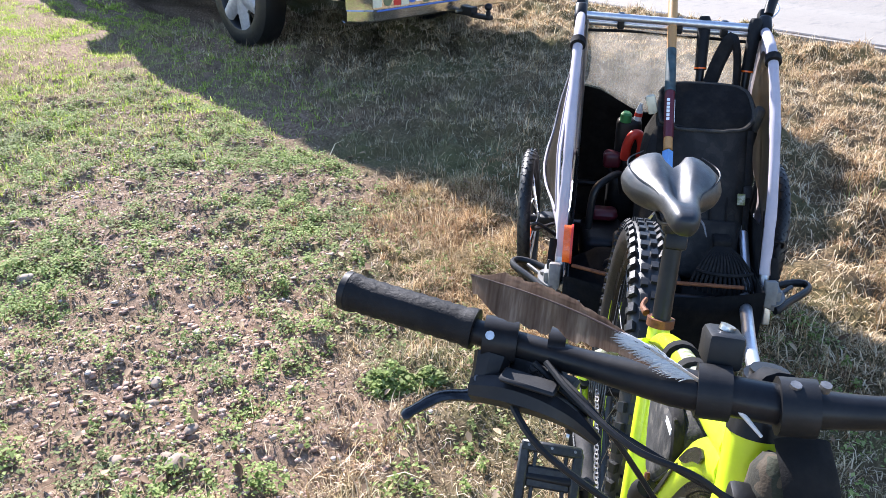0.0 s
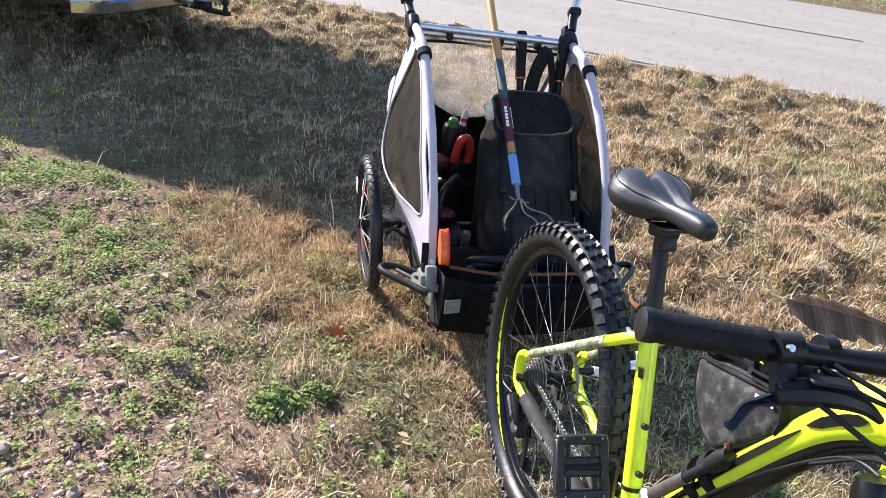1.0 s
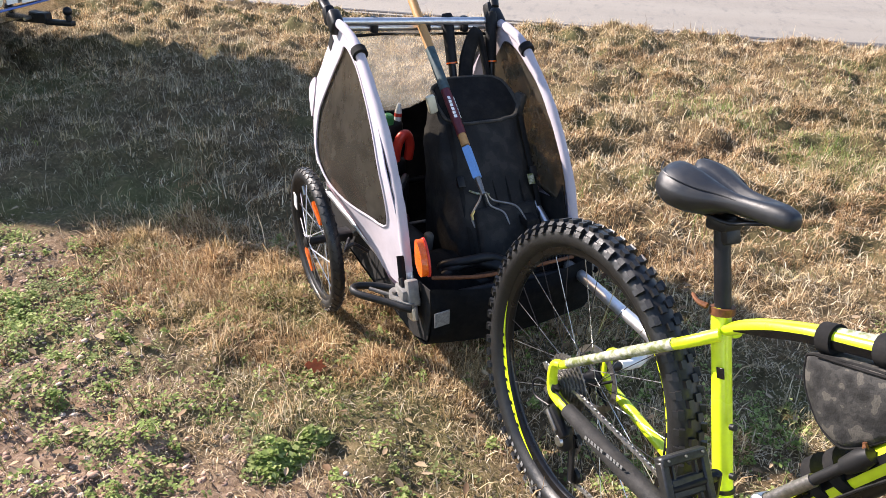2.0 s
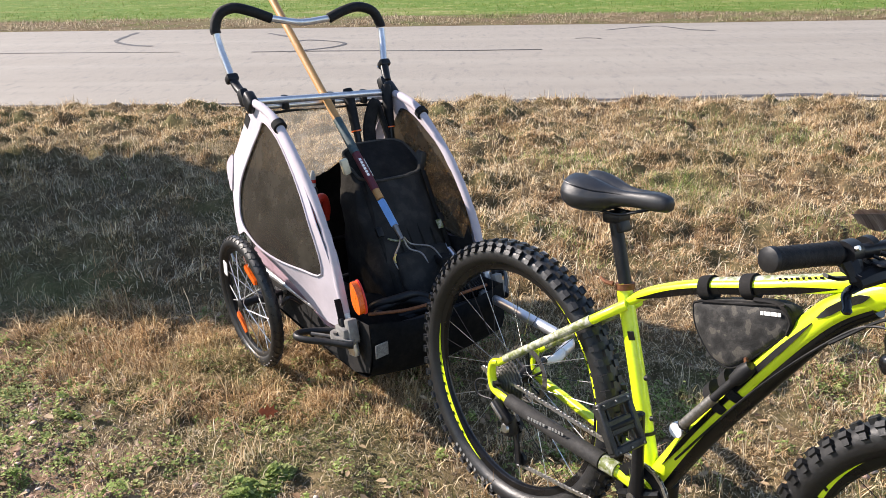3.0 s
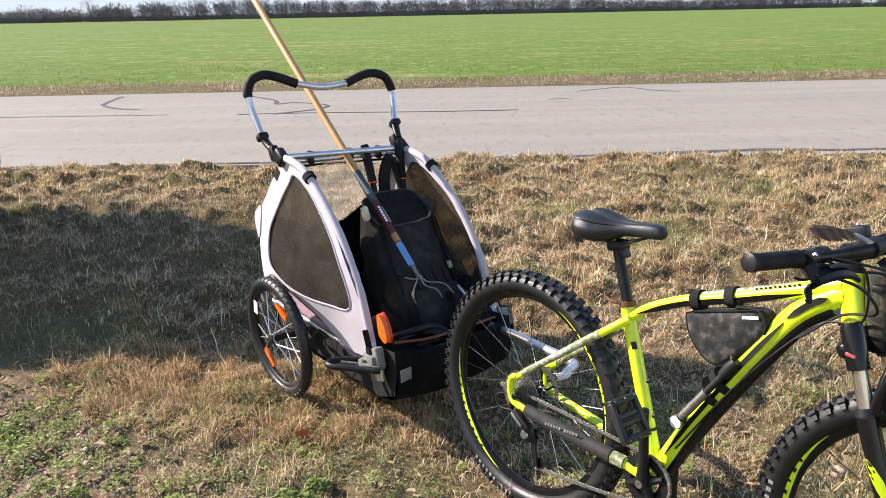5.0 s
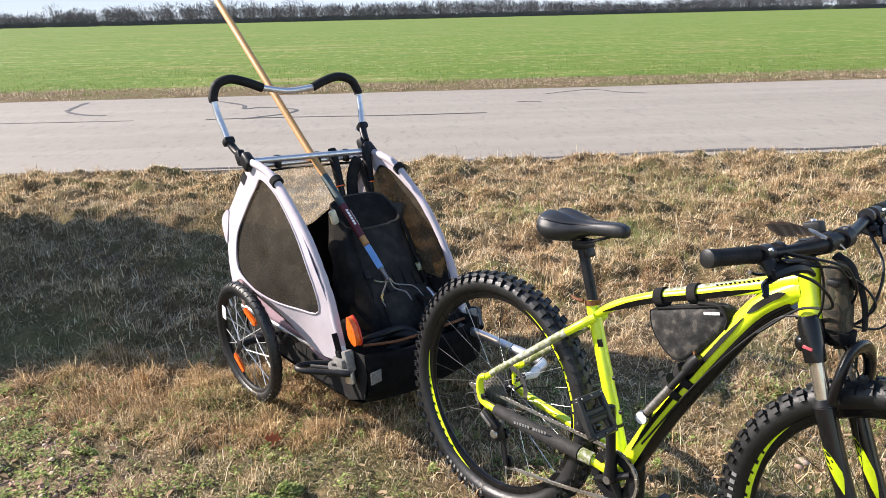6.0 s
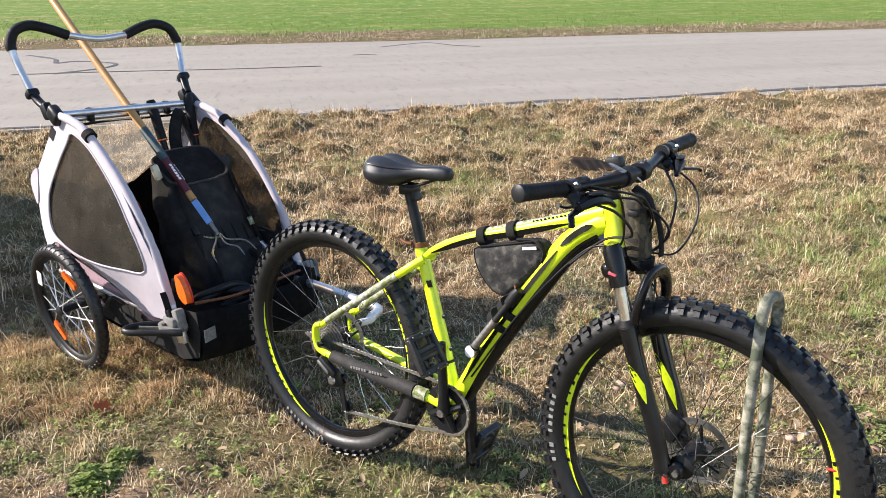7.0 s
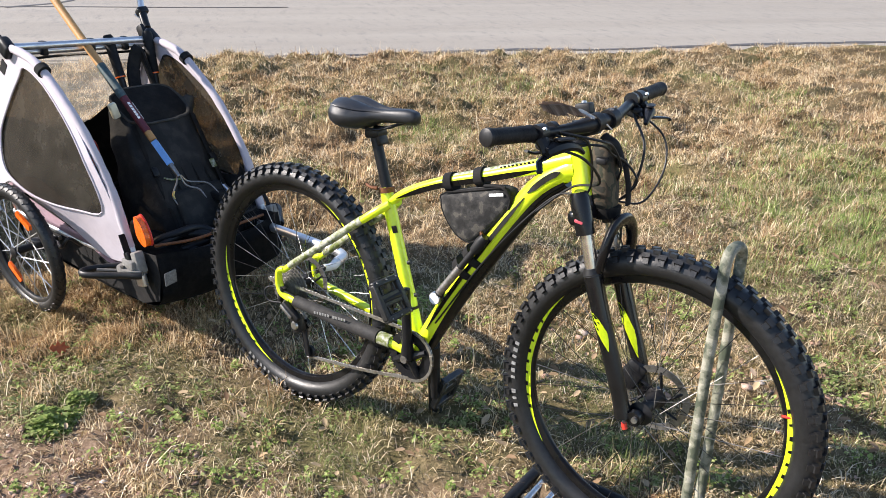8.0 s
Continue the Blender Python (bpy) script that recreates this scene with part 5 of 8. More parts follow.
for nm, pa, pb, pe in (("grip", (0.842, 0.359, 1.000), (0.866, 0.243, 0.996), 1), ("grip", (0.889, -0.366, 1.035), (0.893, -0.242, 1.030), -1)):
    a, b = P(*pa), P(*pb)
    pts = [a + (b - a) * (i / 20) for i in range(21)]
    g = part("grip", sweep(bmesh.new(), pts, [0.0175 if i in (0, 1, 19, 20) else 0.0158 + 0.0007 * (i % 2) for i in range(21)], 20), "grip_rubber", bike, "black rubber grip with ribbed palm side")
    d = (a - b).normalized()
    part("end_cap", sweep(bmesh.new(), [a + d * -0.001, a + d * 0.005, a + d * 0.008], [0.0178, 0.0172, 0.010], 20), "black_plastic", g)


def brake(sd, s0, w0, h0, tip):
    """Brake perch, reservoir and lever on one side of the bar; shifter pod under it."""
    b0 = P(s0, w0, h0)
    br = part("brake_lever", sweep(bmesh.new(), [b0 + Vector((0, 0.014 * sd, 0)), b0 + Vector((0, -0.014 * sd, 0))], 0.0185, 16), "black_metal", bike, "black hydraulic brake with a curved alloy lever")
    def at(ds, dw, dh):
        return P(s0 + ds, w0 + sd * dw, h0 + dh)

    neck = part("perch", sweep(bmesh.new(), [at(0.010, 0.004, -0.010), at(0.020, 0.006, -0.022), at(0.027, 0.010, -0.034)], [0.016, 0.0135, 0.011], 8, flat=0.75), "black_metal", br, angle=25)
    part("pivot_bolt", sweep(bmesh.new(), [at(0.029, 0.012, -0.026), at(0.030, 0.012, -0.021)], 0.0045, 8), "dark_steel", neck)
    part("clamp_bolt", sweep(bmesh.new(), [at(0.014, 0.008, 0.011), at(0.019, 0.008, 0.014)], 0.0038, 8), "steel", neck)
    part("master_cylinder", sweep(bmesh.new(), spline([at(0.028, 0.016, -0.032), at(0.036, -0.012, -0.024), at(0.046, -0.040, -0.022), at(0.054, -0.066, -0.028), at(0.060, -0.086, -0.040)], 3), [0.0115, 0.0135, 0.015, 0.0155, 0.0155, 0.015, 0.014, 0.0125, 0.011, 0.0095, 0.008, 0.0065, 0.005], 8, flat=0.85), "black_metal", br, angle=25)
    part("reservoir_cap", block(bmesh.new(), (0.018, 0.046, 0.005), Matrix.Translation(at(0.044, -0.028, -0.007)) @ Matrix.Rotation(radians(-14 * sd), 4, "Z"), 0.002, 1), "black_plastic", br)
    tp = (tip[0] - s0, (tip[1] - w0) * sd, tip[2] - h0)
    part("lever_blade", sweep(bmesh.new(), spline([at(0.030, 0.000, -0.036), at(0.024, 0.020, -0.044), at(0.030, 0.042, -0.045), at(tp[0] - 0.006, tp[1] - 0.010, tp[2] + 0.006), at(*tp)], 4), [0.0085] * 5 + [0.0068] * 6 + [0.006, 0.006, 0.0055, 0.0065, 0.0068, 0.005], 10, flat=0.6), "lever_black", br, "glossy black curved lever blade")
    bm = bmesh.new()
    block(bm, (0.038, 0.050, 0.020), Matrix.Translation(at(0.010, -0.032, -0.027)) @ Matrix.Rotation(radians(-8 * sd), 4, "Z") @ Matrix.Rotation(radians(14), 4, "Y"), 0.004, 1)
    block(bm, (0.022, 0.030, 0.012), Matrix.Translation(at(0.022, -0.052, -0.020)) @ Matrix.Rotation(radians(-20 * sd), 4, "Z"), 0.003, 1)
    pod = part("shifter_pod", bm, "black_plastic", br, angle=25)
    part("pod_screw", sweep(bmesh.new(), [at(0.016, -0.030, -0.015), at(0.017, -0.030, -0.012)], 0.0035, 8), "dark_steel", pod)
    part("cable_adjuster", sweep(bmesh.new(), [at(0.030, -0.056, -0.024), at(0.040, -0.070, -0.026), at(0.046, -0.078, -0.028)], [0.0055, 0.0050, 0.0036], 8), "black_metal", br)
    part("thumb_paddle", sweep(bmesh.new(), spline([at(0.008, -0.026, -0.038), at(-0.008, -0.006, -0.042), at(-0.016, 0.014, -0.036)], 4), 0.0060, 8, flat=0.5), "black_plastic", br)
    part("shifter_clamp", sweep(bmesh.new(), [P(s0 + 0.003, w0 - sd * 0.040, h0 + 0.001), P(s0 + 0.004, w0 - sd * 0.054, h0 + 0.002)], 0.017, 16), "black_metal", br)


brake(1, 0.873, 0.221, 0.995, (0.921, 0.291, 0.937))
brake(-1, 0.895, -0.214, 1.026, (0.946, -0.313, 0.971))
bm = bmesh.new()
block(bm, (0.036, 0.028, 0.028), Matrix.Translation(P(0.885, 0.051, 1.026)) @ Matrix.Rotation(radians(-15), 4, "Y"), 0.005, 2)
mount = part("bar_mount", bm, "black_plastic", bike, "small black clamp-on device mount")
part("mount_screw", sweep(bmesh.new(), [P(0.881, 0.050, 1.039), P(0.880, 0.049, 1.043)], 0.006, 12), "steel", mount)
part("mount_strap", sweep(bmesh.new(), [P(0.914, 0.069, 1.003), P(0.916, 0.045, 1.005)], 0.021, 16), "black_plastic", mount)
part("light_bracket", sweep(bmesh.new(), [P(0.921, 0.012, 1.005), P(0.922, -0.014, 1.008)], 0.022, 16), "black_plastic", bike)
for q in ((0.925, 0.005, 1.023), (0.924, -0.015, 1.026)):
    part("stem_bolt", sweep(bmesh.new(), [P(*q), P(q[0] + 0.001, q[1], q[2] + 0.006)], 0.0042, 8), "dark_steel", bike)


def cable(pts, r=0.0025, name="cable"):
    part(name, sweep(bmesh.new(), spline([P(*p) for p in pts], 8), r, 7), "black_plastic", bike)


cable([(0.900, 0.182, 0.997), (0.930, 0.158, 0.991), (0.965, 0.114, 0.980), (0.965, 0.057, 0.959), (0.960, -0.010, 0.900), (0.925, -0.034, 0.845), (0.839, -0.034, 0.809)], 0.0027)
cable([(0.895, 0.191, 0.992), (0.920, 0.148, 0.973), (0.955, 0.091, 0.966), (0.955, 0.033, 0.939), (0.960, -0.030, 0.915), (0.985, -0.050, 0.870), (0.945, -0.045, 0.815)], 0.0026)
cable([(0.900, 0.177, 0.993), (0.940, 0.129, 0.972), (0.915, 0.045, 0.850), (0.825, 0.031, 0.815), (0.679, 0.030, 0.638), (0.533, 0.030, 0.404)])
cable([(0.915, -0.182, 1.000), (0.975, -0.204, 0.950), (0.998, -0.175, 0.880), (0.985, -0.110, 0.815), (0.941, -0.060, 0.815)])
cable([(0.915, -0.148, 1.000), (0.975, -0.090, 0.940), (0.970, -0.060, 0.845), (0.930, -0.030, 0.800), (0.966, -0.070, 0.715), (1.028, -0.085, 0.495), (1.060, -0.070, 0.430)], 0.003, "brake_hose")
cable([(0.905, 0.215, 0.972), (0.955, 0.170, 0.950), (0.945, 0.060, 0.880), (0.870, 0.034, 0.850), (0.790, 0.031, 0.775)], 0.003, "brake_hose")

# drivetrain
cr = part("chainring", bmesh.new(), "black_metal", bike)
bm = bmesh.new()
disc(bm, 0.069, -0.049, -0.046, 48, 0.046)
for k in range(36):
    a = 2 * math.pi * k / 36
    block(bm, (0.006, 0.002, 0.005), Matrix.Rotation(-a, 4, "Y") @ Matrix.Translation((0.0705, -0.0475, 0)))
disc(bm, 0.055, -0.042, -0.039, 40, 0.034)
for k in range(4):
    a = 2 * math.pi * k / 4 + 0.5
    sweep(bm, [(0.014 * math.cos(a), -0.052, 0.014 * math.sin(a)), (0.058 * math.cos(a), -0.050, 0.058 * math.sin(a))], [0.013, 0.008], 8)
bm.transform(Matrix.Translation((BB[0], 0, BB[1])))
cr.data = finish(bm, "chainring", "black_metal")
PED = (0.467, 0.489)
part("crank_arm", sweep(bmesh.new(), [P(BB[0], 0.060, BB[1]), P(BB[0], 0.066, BB[1] + 0.05), P(PED[0], 0.078, PED[1] - 0.01), P(PED[0], 0.078, PED[1] + 0.008)], [0.020, 0.014, 0.012, 0.010], 12), "black_metal", bike, "black crank arm")
part("crank_arm", sweep(bmesh.new(), [P(BB[0], -0.055, BB[1]), P(BB[0], -0.062, BB[1] - 0.05), P(BB[0] + 0.006, -0.076, BB[1] - 0.18)], [0.020, 0.014, 0.011], 12), "black_metal", bike)
part("crank_bolt", sweep(bmesh.new(), [P(BB[0], 0.060, BB[1]), P(BB[0], 0.080, BB[1])], [0.014, 0.011], 14), "dark_steel", bike)


def pedal(c, sd, tilt):
    """Platform pedal: an outer cage with cross bars and pins round an axle."""
    m = Matrix.Translation(P(*c)) @ Matrix.Rotation(tilt, 4, "Y")
    bm = bmesh.new()
    for x in (-0.046, 0.046):
        block(bm, (0.017, 0.096, 0.022), m @ Matrix.Translation((x, -sd * 0.058, 0)), 0.003, 1)
    for y in (0.016, 0.100):
        block(bm, (0.096, 0.016, 0.020), m @ Matrix.Translation((0, -sd * y, 0)), 0.003, 1)
    ob = part("pedal", bm, "pedal_metal", bike, "dark metal platform pedal with pins")
    part("pedal_body", block(bmesh.new(), (0.034, 0.070, 0.013), m @ Matrix.Translation((0, -sd * 0.058, 0)), 0.003, 1), "pedal_metal", ob)
    for y in (0.034, 0.082):
        part("pedal_rib", block(bmesh.new(), (0.078, 0.006, 0.010), m @ Matrix.Translation((0, -sd * y, 0)), 0.001, 1), "pedal_metal", ob)
    part("pedal_axle", sweep(bmesh.new(), [m @ Vector((0, sd * 0.004, 0)), m @ Vector((0, -sd * 0.100, 0))], [0.010, 0.008], 12), "black_metal", ob)
    for x in (-0.048, 0.048):
        for y in (0.022, 0.058, 0.094):
            part("pedal_pin", sweep(bmesh.new(), [m @ Vector((x, -sd * y, -0.014)), m @ Vector((x, -sd * y, 0.014))], 0.0024, 6), "dark_steel", ob)


pedal((PED[0], 0.082, PED[1]), 1, radians(55))
pedal((BB[0] + 0.006, -0.080, BB[1] - 0.18), -1, radians(-72))


def chain():
    """Roller chain: one loop of paired link plates round ring, cassette and pulleys."""
    rx, rz = AX_R
    path = []
    for k in range(13):
        a = math.pi / 2 - math.pi * k / 12 * 1.05
        path.append((BB[0] + 0.0715 * math.cos(a), -0.0475, BB[1] + 0.0715 * math.sin(a)))
    path.append((0.318, -0.046, 0.188))
    path.append((0.129, -0.046, 0.157))
    path.append((0.096, -0.046, 0.149))
    path.append((0.078, -0.046, 0.168))
    path.append((0.092, -0.046, 0.198))
    path.append((0.086, -0.046, 0.222))
    path.append((0.094, -0.046, 0.252))
    path.append((0.072, -0.046, 0.272))
    for k in range(9):
        a = -0.6 - math.pi * k / 8 * 0.95
        path.append((rx + 0.040 * math.cos(a), -0.044, rz + 0.040 * math.sin(a)))
    path.append(tuple(path[0]))
    dense = spline(path, 10)
    L = [0.0]
    for a, b in zip(dense, dense[1:]):
        L.append(L[-1] + (b - a).length)
    n = int(L[-1] / 0.0127)
    bm = bmesh.new()
    pos = [Vector([float(np.interp(L[-1] * i / n, L, [q[j] for q in dense])) for j in range(3)]) for i in range(n + 1)]
    for i in range(n):
        a, b = pos[i], pos[i + 1]
        d = b - a
        m = Matrix.Translation((a + b) / 2) @ Matrix.Rotation(-math.atan2(d.z, d.x), 4, "Y")
        off = 0.0033 if i % 2 else 0.0022
        for s in (1, -1):
            block(bm, (0.0155, 0.0012, 0.0075), m @ Matrix.Translation((0, s * off, 0)))
        block(bm, (0.006, 0.0045, 0.006), Matrix.Translation(a))
    part("chain", bm, "chain_steel", bike, "grimy steel roller chain")


chain()
bm = bmesh.new()
block(bm, (0.075, 0.022, 0.026), Matrix.Translation((0.060, -0.088, 0.301)) @ Matrix.Rotation(radians(30), 4, "Y"), 0.008, 2)
block(bm, (0.034, 0.030, 0.056), Matrix.Translation((0.072, -0.074, 0.264)) @ Matrix.Rotation(radians(-20), 4, "Y"), 0.008, 2)
der = part("rear_derailleur", bm, "black_metal", bike, "black rear derailleur with a long cage")
part("derailleur_cage", block(bmesh.new(), (0.020, 0.004, 0.115), Matrix.Translation((0.086, -0.055, 0.210)) @ Matrix.Rotation(radians(-13), 4, "Y"), 0.004, 1), "black_metal", der)
for c in ((0.076, 0.252), (0.096, 0.168)):
    part("pulley", disc(bmesh.new(), 0.0185, -0.049, -0.040, 20, 0.003, c), "black_plastic", der)
# paler link than the body: its colour imitates silver glints on the black derailleur
part("derailleur_link", block(bmesh.new(), (0.052, 0.006, 0.012), Matrix.Translation((0.050, -0.101, 0.303)) @ Matrix.Rotation(radians(32), 4, "Y"), 0.003, 2), "dark_steel", der, "parallelogram link, made of paler metal for the derailleur's glints")
part("derailleur_cap", sweep(bmesh.new(), [(0.075, -0.088, 0.262), (0.075, -0.094, 0.262)], [0.014, 0.011], 16), "steel", der)
part("derailleur_housing", sweep(bmesh.new(), spline([P(0.020, 0.090, 0.318), P(-0.030, 0.094, 0.312), P(-0.050, 0.090, 0.338), P(-0.020, 0.082, 0.356), P(0.060, 0.074, 0.345)], 6), 0.0026, 7), "black_plastic", der, "black cable loop")
part("hanger", sweep(bmesh.new(), [P(0.012, 0.072, 0.361), P(0.003, 0.078, 0.314)], [0.012, 0.009], 10), "black_metal", bike)
part("skewer", sweep(bmesh.new(), [P(AX_R[0], 0.086, AX_R[1]), P(AX_R[0], -0.090, AX_R[1])], 0.007, 10), "dark_steel", bike)
part("skewer", sweep(bmesh.new(), [P(AX_F[0], 0.084, AX_F[1]), P(AX_F[0], -0.092, AX_F[1])], 0.007, 10), "dark_steel", bike)
ks = curve_tube("kickstand", [(0.492, -0.030, 0.304), (0.455, -0.099, 0.152), (0.418, -0.168, 0.000)], [0.018, 0.018, 0.017], "black_plastic", "black kickstand", seg=12)
part("kickstand_foot", block(bmesh.new(), (0.045, 0.030, 0.022), Matrix.Translation(P(0.418, -0.168, 0.000)), 0.008, 2), "black_plastic", ks)

# light on the down tube with its strap
def tube_light():
    e, b = P(0.537, 0.047, 0.482), P(0.652, 0.034, 0.662)
    d = (b - e).normalized()
    a = e + d * 0.022
    ob = thing("bicycle_pump", BIKE, "slim black pump with a pale round end on the tube", "bicycle pump")
    part("barrel", sweep(bmesh.new(), [a, a + d * 0.10], 0.0105, 16), "dark_steel", ob, "dull metal barrel")
    part("shaft", sweep(bmesh.new(), [a + d * 0.10, b], 0.0085, 12), "black_plastic", ob)
    part("head", sweep(bmesh.new(), [b - d * 0.03, b, b + d * 0.02], [0.013, 0.016, 0.012], 12), "black_plastic", ob)
    part("neck", sweep(bmesh.new(), [e - P(0, 0.012, 0), a + d * 0.01], [0.013, 0.011], 14), "black_plastic", ob)
    part("end_cap", sweep(bmesh.new(), [e - P(0, 0.022, 0), e, e + P(0, 0.003, 0)], [0.0150, 0.0175, 0.0165], 22), "steel", ob)
    part("end_face", sweep(bmesh.new(), [e + P(0, 0.0015, 0), e + P(0, 0.0045, 0)], [0.0155, 0.0150], 22), "lens", ob, "pale round face")
    for t in (0.62, 0.80):
        q = P(0.499, 0.000, 0.439) + (P(0.653, 0.000, 0.651) - P(0.499, 0.000, 0.439)) * t
        part("strap", sweep(bmesh.new(), [q - d * 0.010, q + d * 0.010], 0.037, 18), "black_fabric", ob)
    part("tie", sweep(bmesh.new(), [b + d * 0.012 + P(-0.004, 0, 0.004), b + d * 0.018 + P(-0.014, 0, 0.012)], [0.006, 0.003], 8), "rust", ob, "frayed orange tie end")


tube_light()


def frame_bag():
    ob = thing("frame_bag", BIKE, "dark camouflage triangular bag strapped under the top tube", "bag")
    loop = soft_loop([(0.511, 0.739), (0.522, 0.757), (0.632, 0.794), (0.699, 0.807), (0.719, 0.790), (0.719, 0.765), (0.695, 0.732), (0.659, 0.688), (0.627, 0.653), (0.601, 0.643), (0.562, 0.658), (0.523, 0.701)], 3)
    bm = bmesh.new()
    c = (0.615, 0.740)
    rows = []
    for y, k in ((0.000, 0.80), (0.006, 0.93), (0.014, 0.99), (0.028, 1.0), (0.042, 0.99), (0.050, 0.93), (0.056, 0.80)):
        rows.append([bm.verts.new(P(c[0] + (x - c[0]) * k, 0.028 - y, c[1] + (z - c[1]) * k + 0.003 * noise.noise(Vector((x * 30, y * 60, z * 30))))) for x, z in loop])
    n = len(loop)
    for a, b in zip(rows, rows[1:]):
        for i in range(n):
            bm.faces.new((a[i], a[(i + 1) % n], b[(i + 1) % n], b[i]))
    bm.faces.new(rows[0])
    bm.faces.new(rows[-1][::-1])
    part("pouch", bm, "bag_camo", ob, angle=70)
    hem = [P(c[0] + (x - c[0]) * 0.955, 0.0205, c[1] + (z - c[1]) * 0.955) for x, z in loop]
    part("hem", sweep(bmesh.new(), hem + hem[:1], 0.0022, 6, cap=False), "black_fabric", ob, "black taped hem")
    part("zip_cover", sweep(bmesh.new(), spline([P(0.640, 0.021, 0.800), P(0.690, 0.023, 0.808), P(0.715, 0.022, 0.786), P(0.712, 0.020, 0.758)], 5), 0.0075, 8, flat=0.6), "black_fabric", ob, "black cover over the zip's end")
    for s, h in ((0.530, 0.770), (0.617, 0.802)):
        part("strap", sweep(bmesh.new(), [P(s - 0.011, 0, h + 0.008), P(s + 0.011, 0, h + 0.016)], 0.0245, 18), "black_fabric", ob, "black hook-and-loop strap")
    part("zip", sweep(bmesh.new(), spline([P(0.531, 0.027, 0.760), P(0.608, 0.028, 0.782), P(0.700, 0.027, 0.811)], 5), 0.0024, 6), "black_fabric", ob)
    bm = bmesh.new()
    for k, wd in enumerate((0.006, 0.007, 0.007, 0.007, 0.007, 0.007)):
        block(bm, (wd * 0.8, 0.0012, 0.007), Matrix.Translation(P(0.6614 + 0.0066 * k, 0.0288, 0.7831 + 0.0017 * k)) @ Matrix.Rotation(radians(-14), 4, "Y"))
    part("lettering", bm, "lens", ob, "pale bars of a printed maker's mark")


frame_bag()


def bar_pouch():
    ob = thing("bar_pouch", BIKE, "camouflage pouch hung in front of the head tube", "bag")
    bm = bmesh.new()
    rows = []
    for s, h, a, b in ((0.918, 0.948, 0.020, 0.024), (0.922, 0.935, 0.029, 0.031), (0.930, 0.896, 0.032, 0.034), (0.938, 0.851, 0.032, 0.035), (0.945, 0.814, 0.029, 0.032), (0.950, 0.794, 0.020, 0.023)):
        row = []
        for k in range(20):
            t = 2 * math.pi * k / 20
            row.append(bm.verts.new(P(s - 0.012 + a * math.copysign(abs(math.cos(t)) ** 0.7, math.cos(t)) * 0.8, -0.020 + b * math.copysign(abs(math.sin(t)) ** 0.7, math.sin(t)), h + 0.010 * math.cos(t) + 0.004 * noise.noise(Vector((k, s * 40, 0))))))
        rows.append(row)
    for a, b in zip(rows, rows[1:]):
        for k in range(20):
            bm.faces.new((a[k], a[(k + 1) % 20], b[(k + 1) % 20], b[k]))
    bm.faces.new(rows[0])
    bm.faces.new(rows[-1][::-1])
    part("pouch", bm, "pouch_camo", ob, angle=70)
    part("flap", sweep(bmesh.new(), spline([P(0.905, -0.020, 0.965), P(0.935, -0.025, 0.947), P(0.951, -0.035, 0.907)], 4), 0.022, 10, flat=0.35), "black_fabric", ob)
    part("strap", sweep(bmesh.new(), spline([P(0.952, -0.040, 0.917), P(0.967, -0.048, 0.864), P(0.972, -0.052, 0.816)], 4), 0.011, 8, flat=0.4), "black_fabric", ob)
    part("buckle", block(bmesh.new(), (0.024, 0.020, 0.016), Matrix.Translation(P(0.926, 0.018, 0.918)), 0.005, 2), "black_plastic", ob)
    part("base_trim", sweep(bmesh.new(), [P(0.937, -0.020, 0.809), P(0.943, -0.020, 0.787)], [0.034, 0.028], 16, flat=0.95), "black_fabric", ob)
    part("cord", sweep(bmesh.new(), spline([P(0.949, -0.045, 0.802), P(0.962, -0.058, 0.758), P(0.965, -0.056, 0.721)], 4), 0.003, 6), "pouch_camo", ob)


bar_pouch()


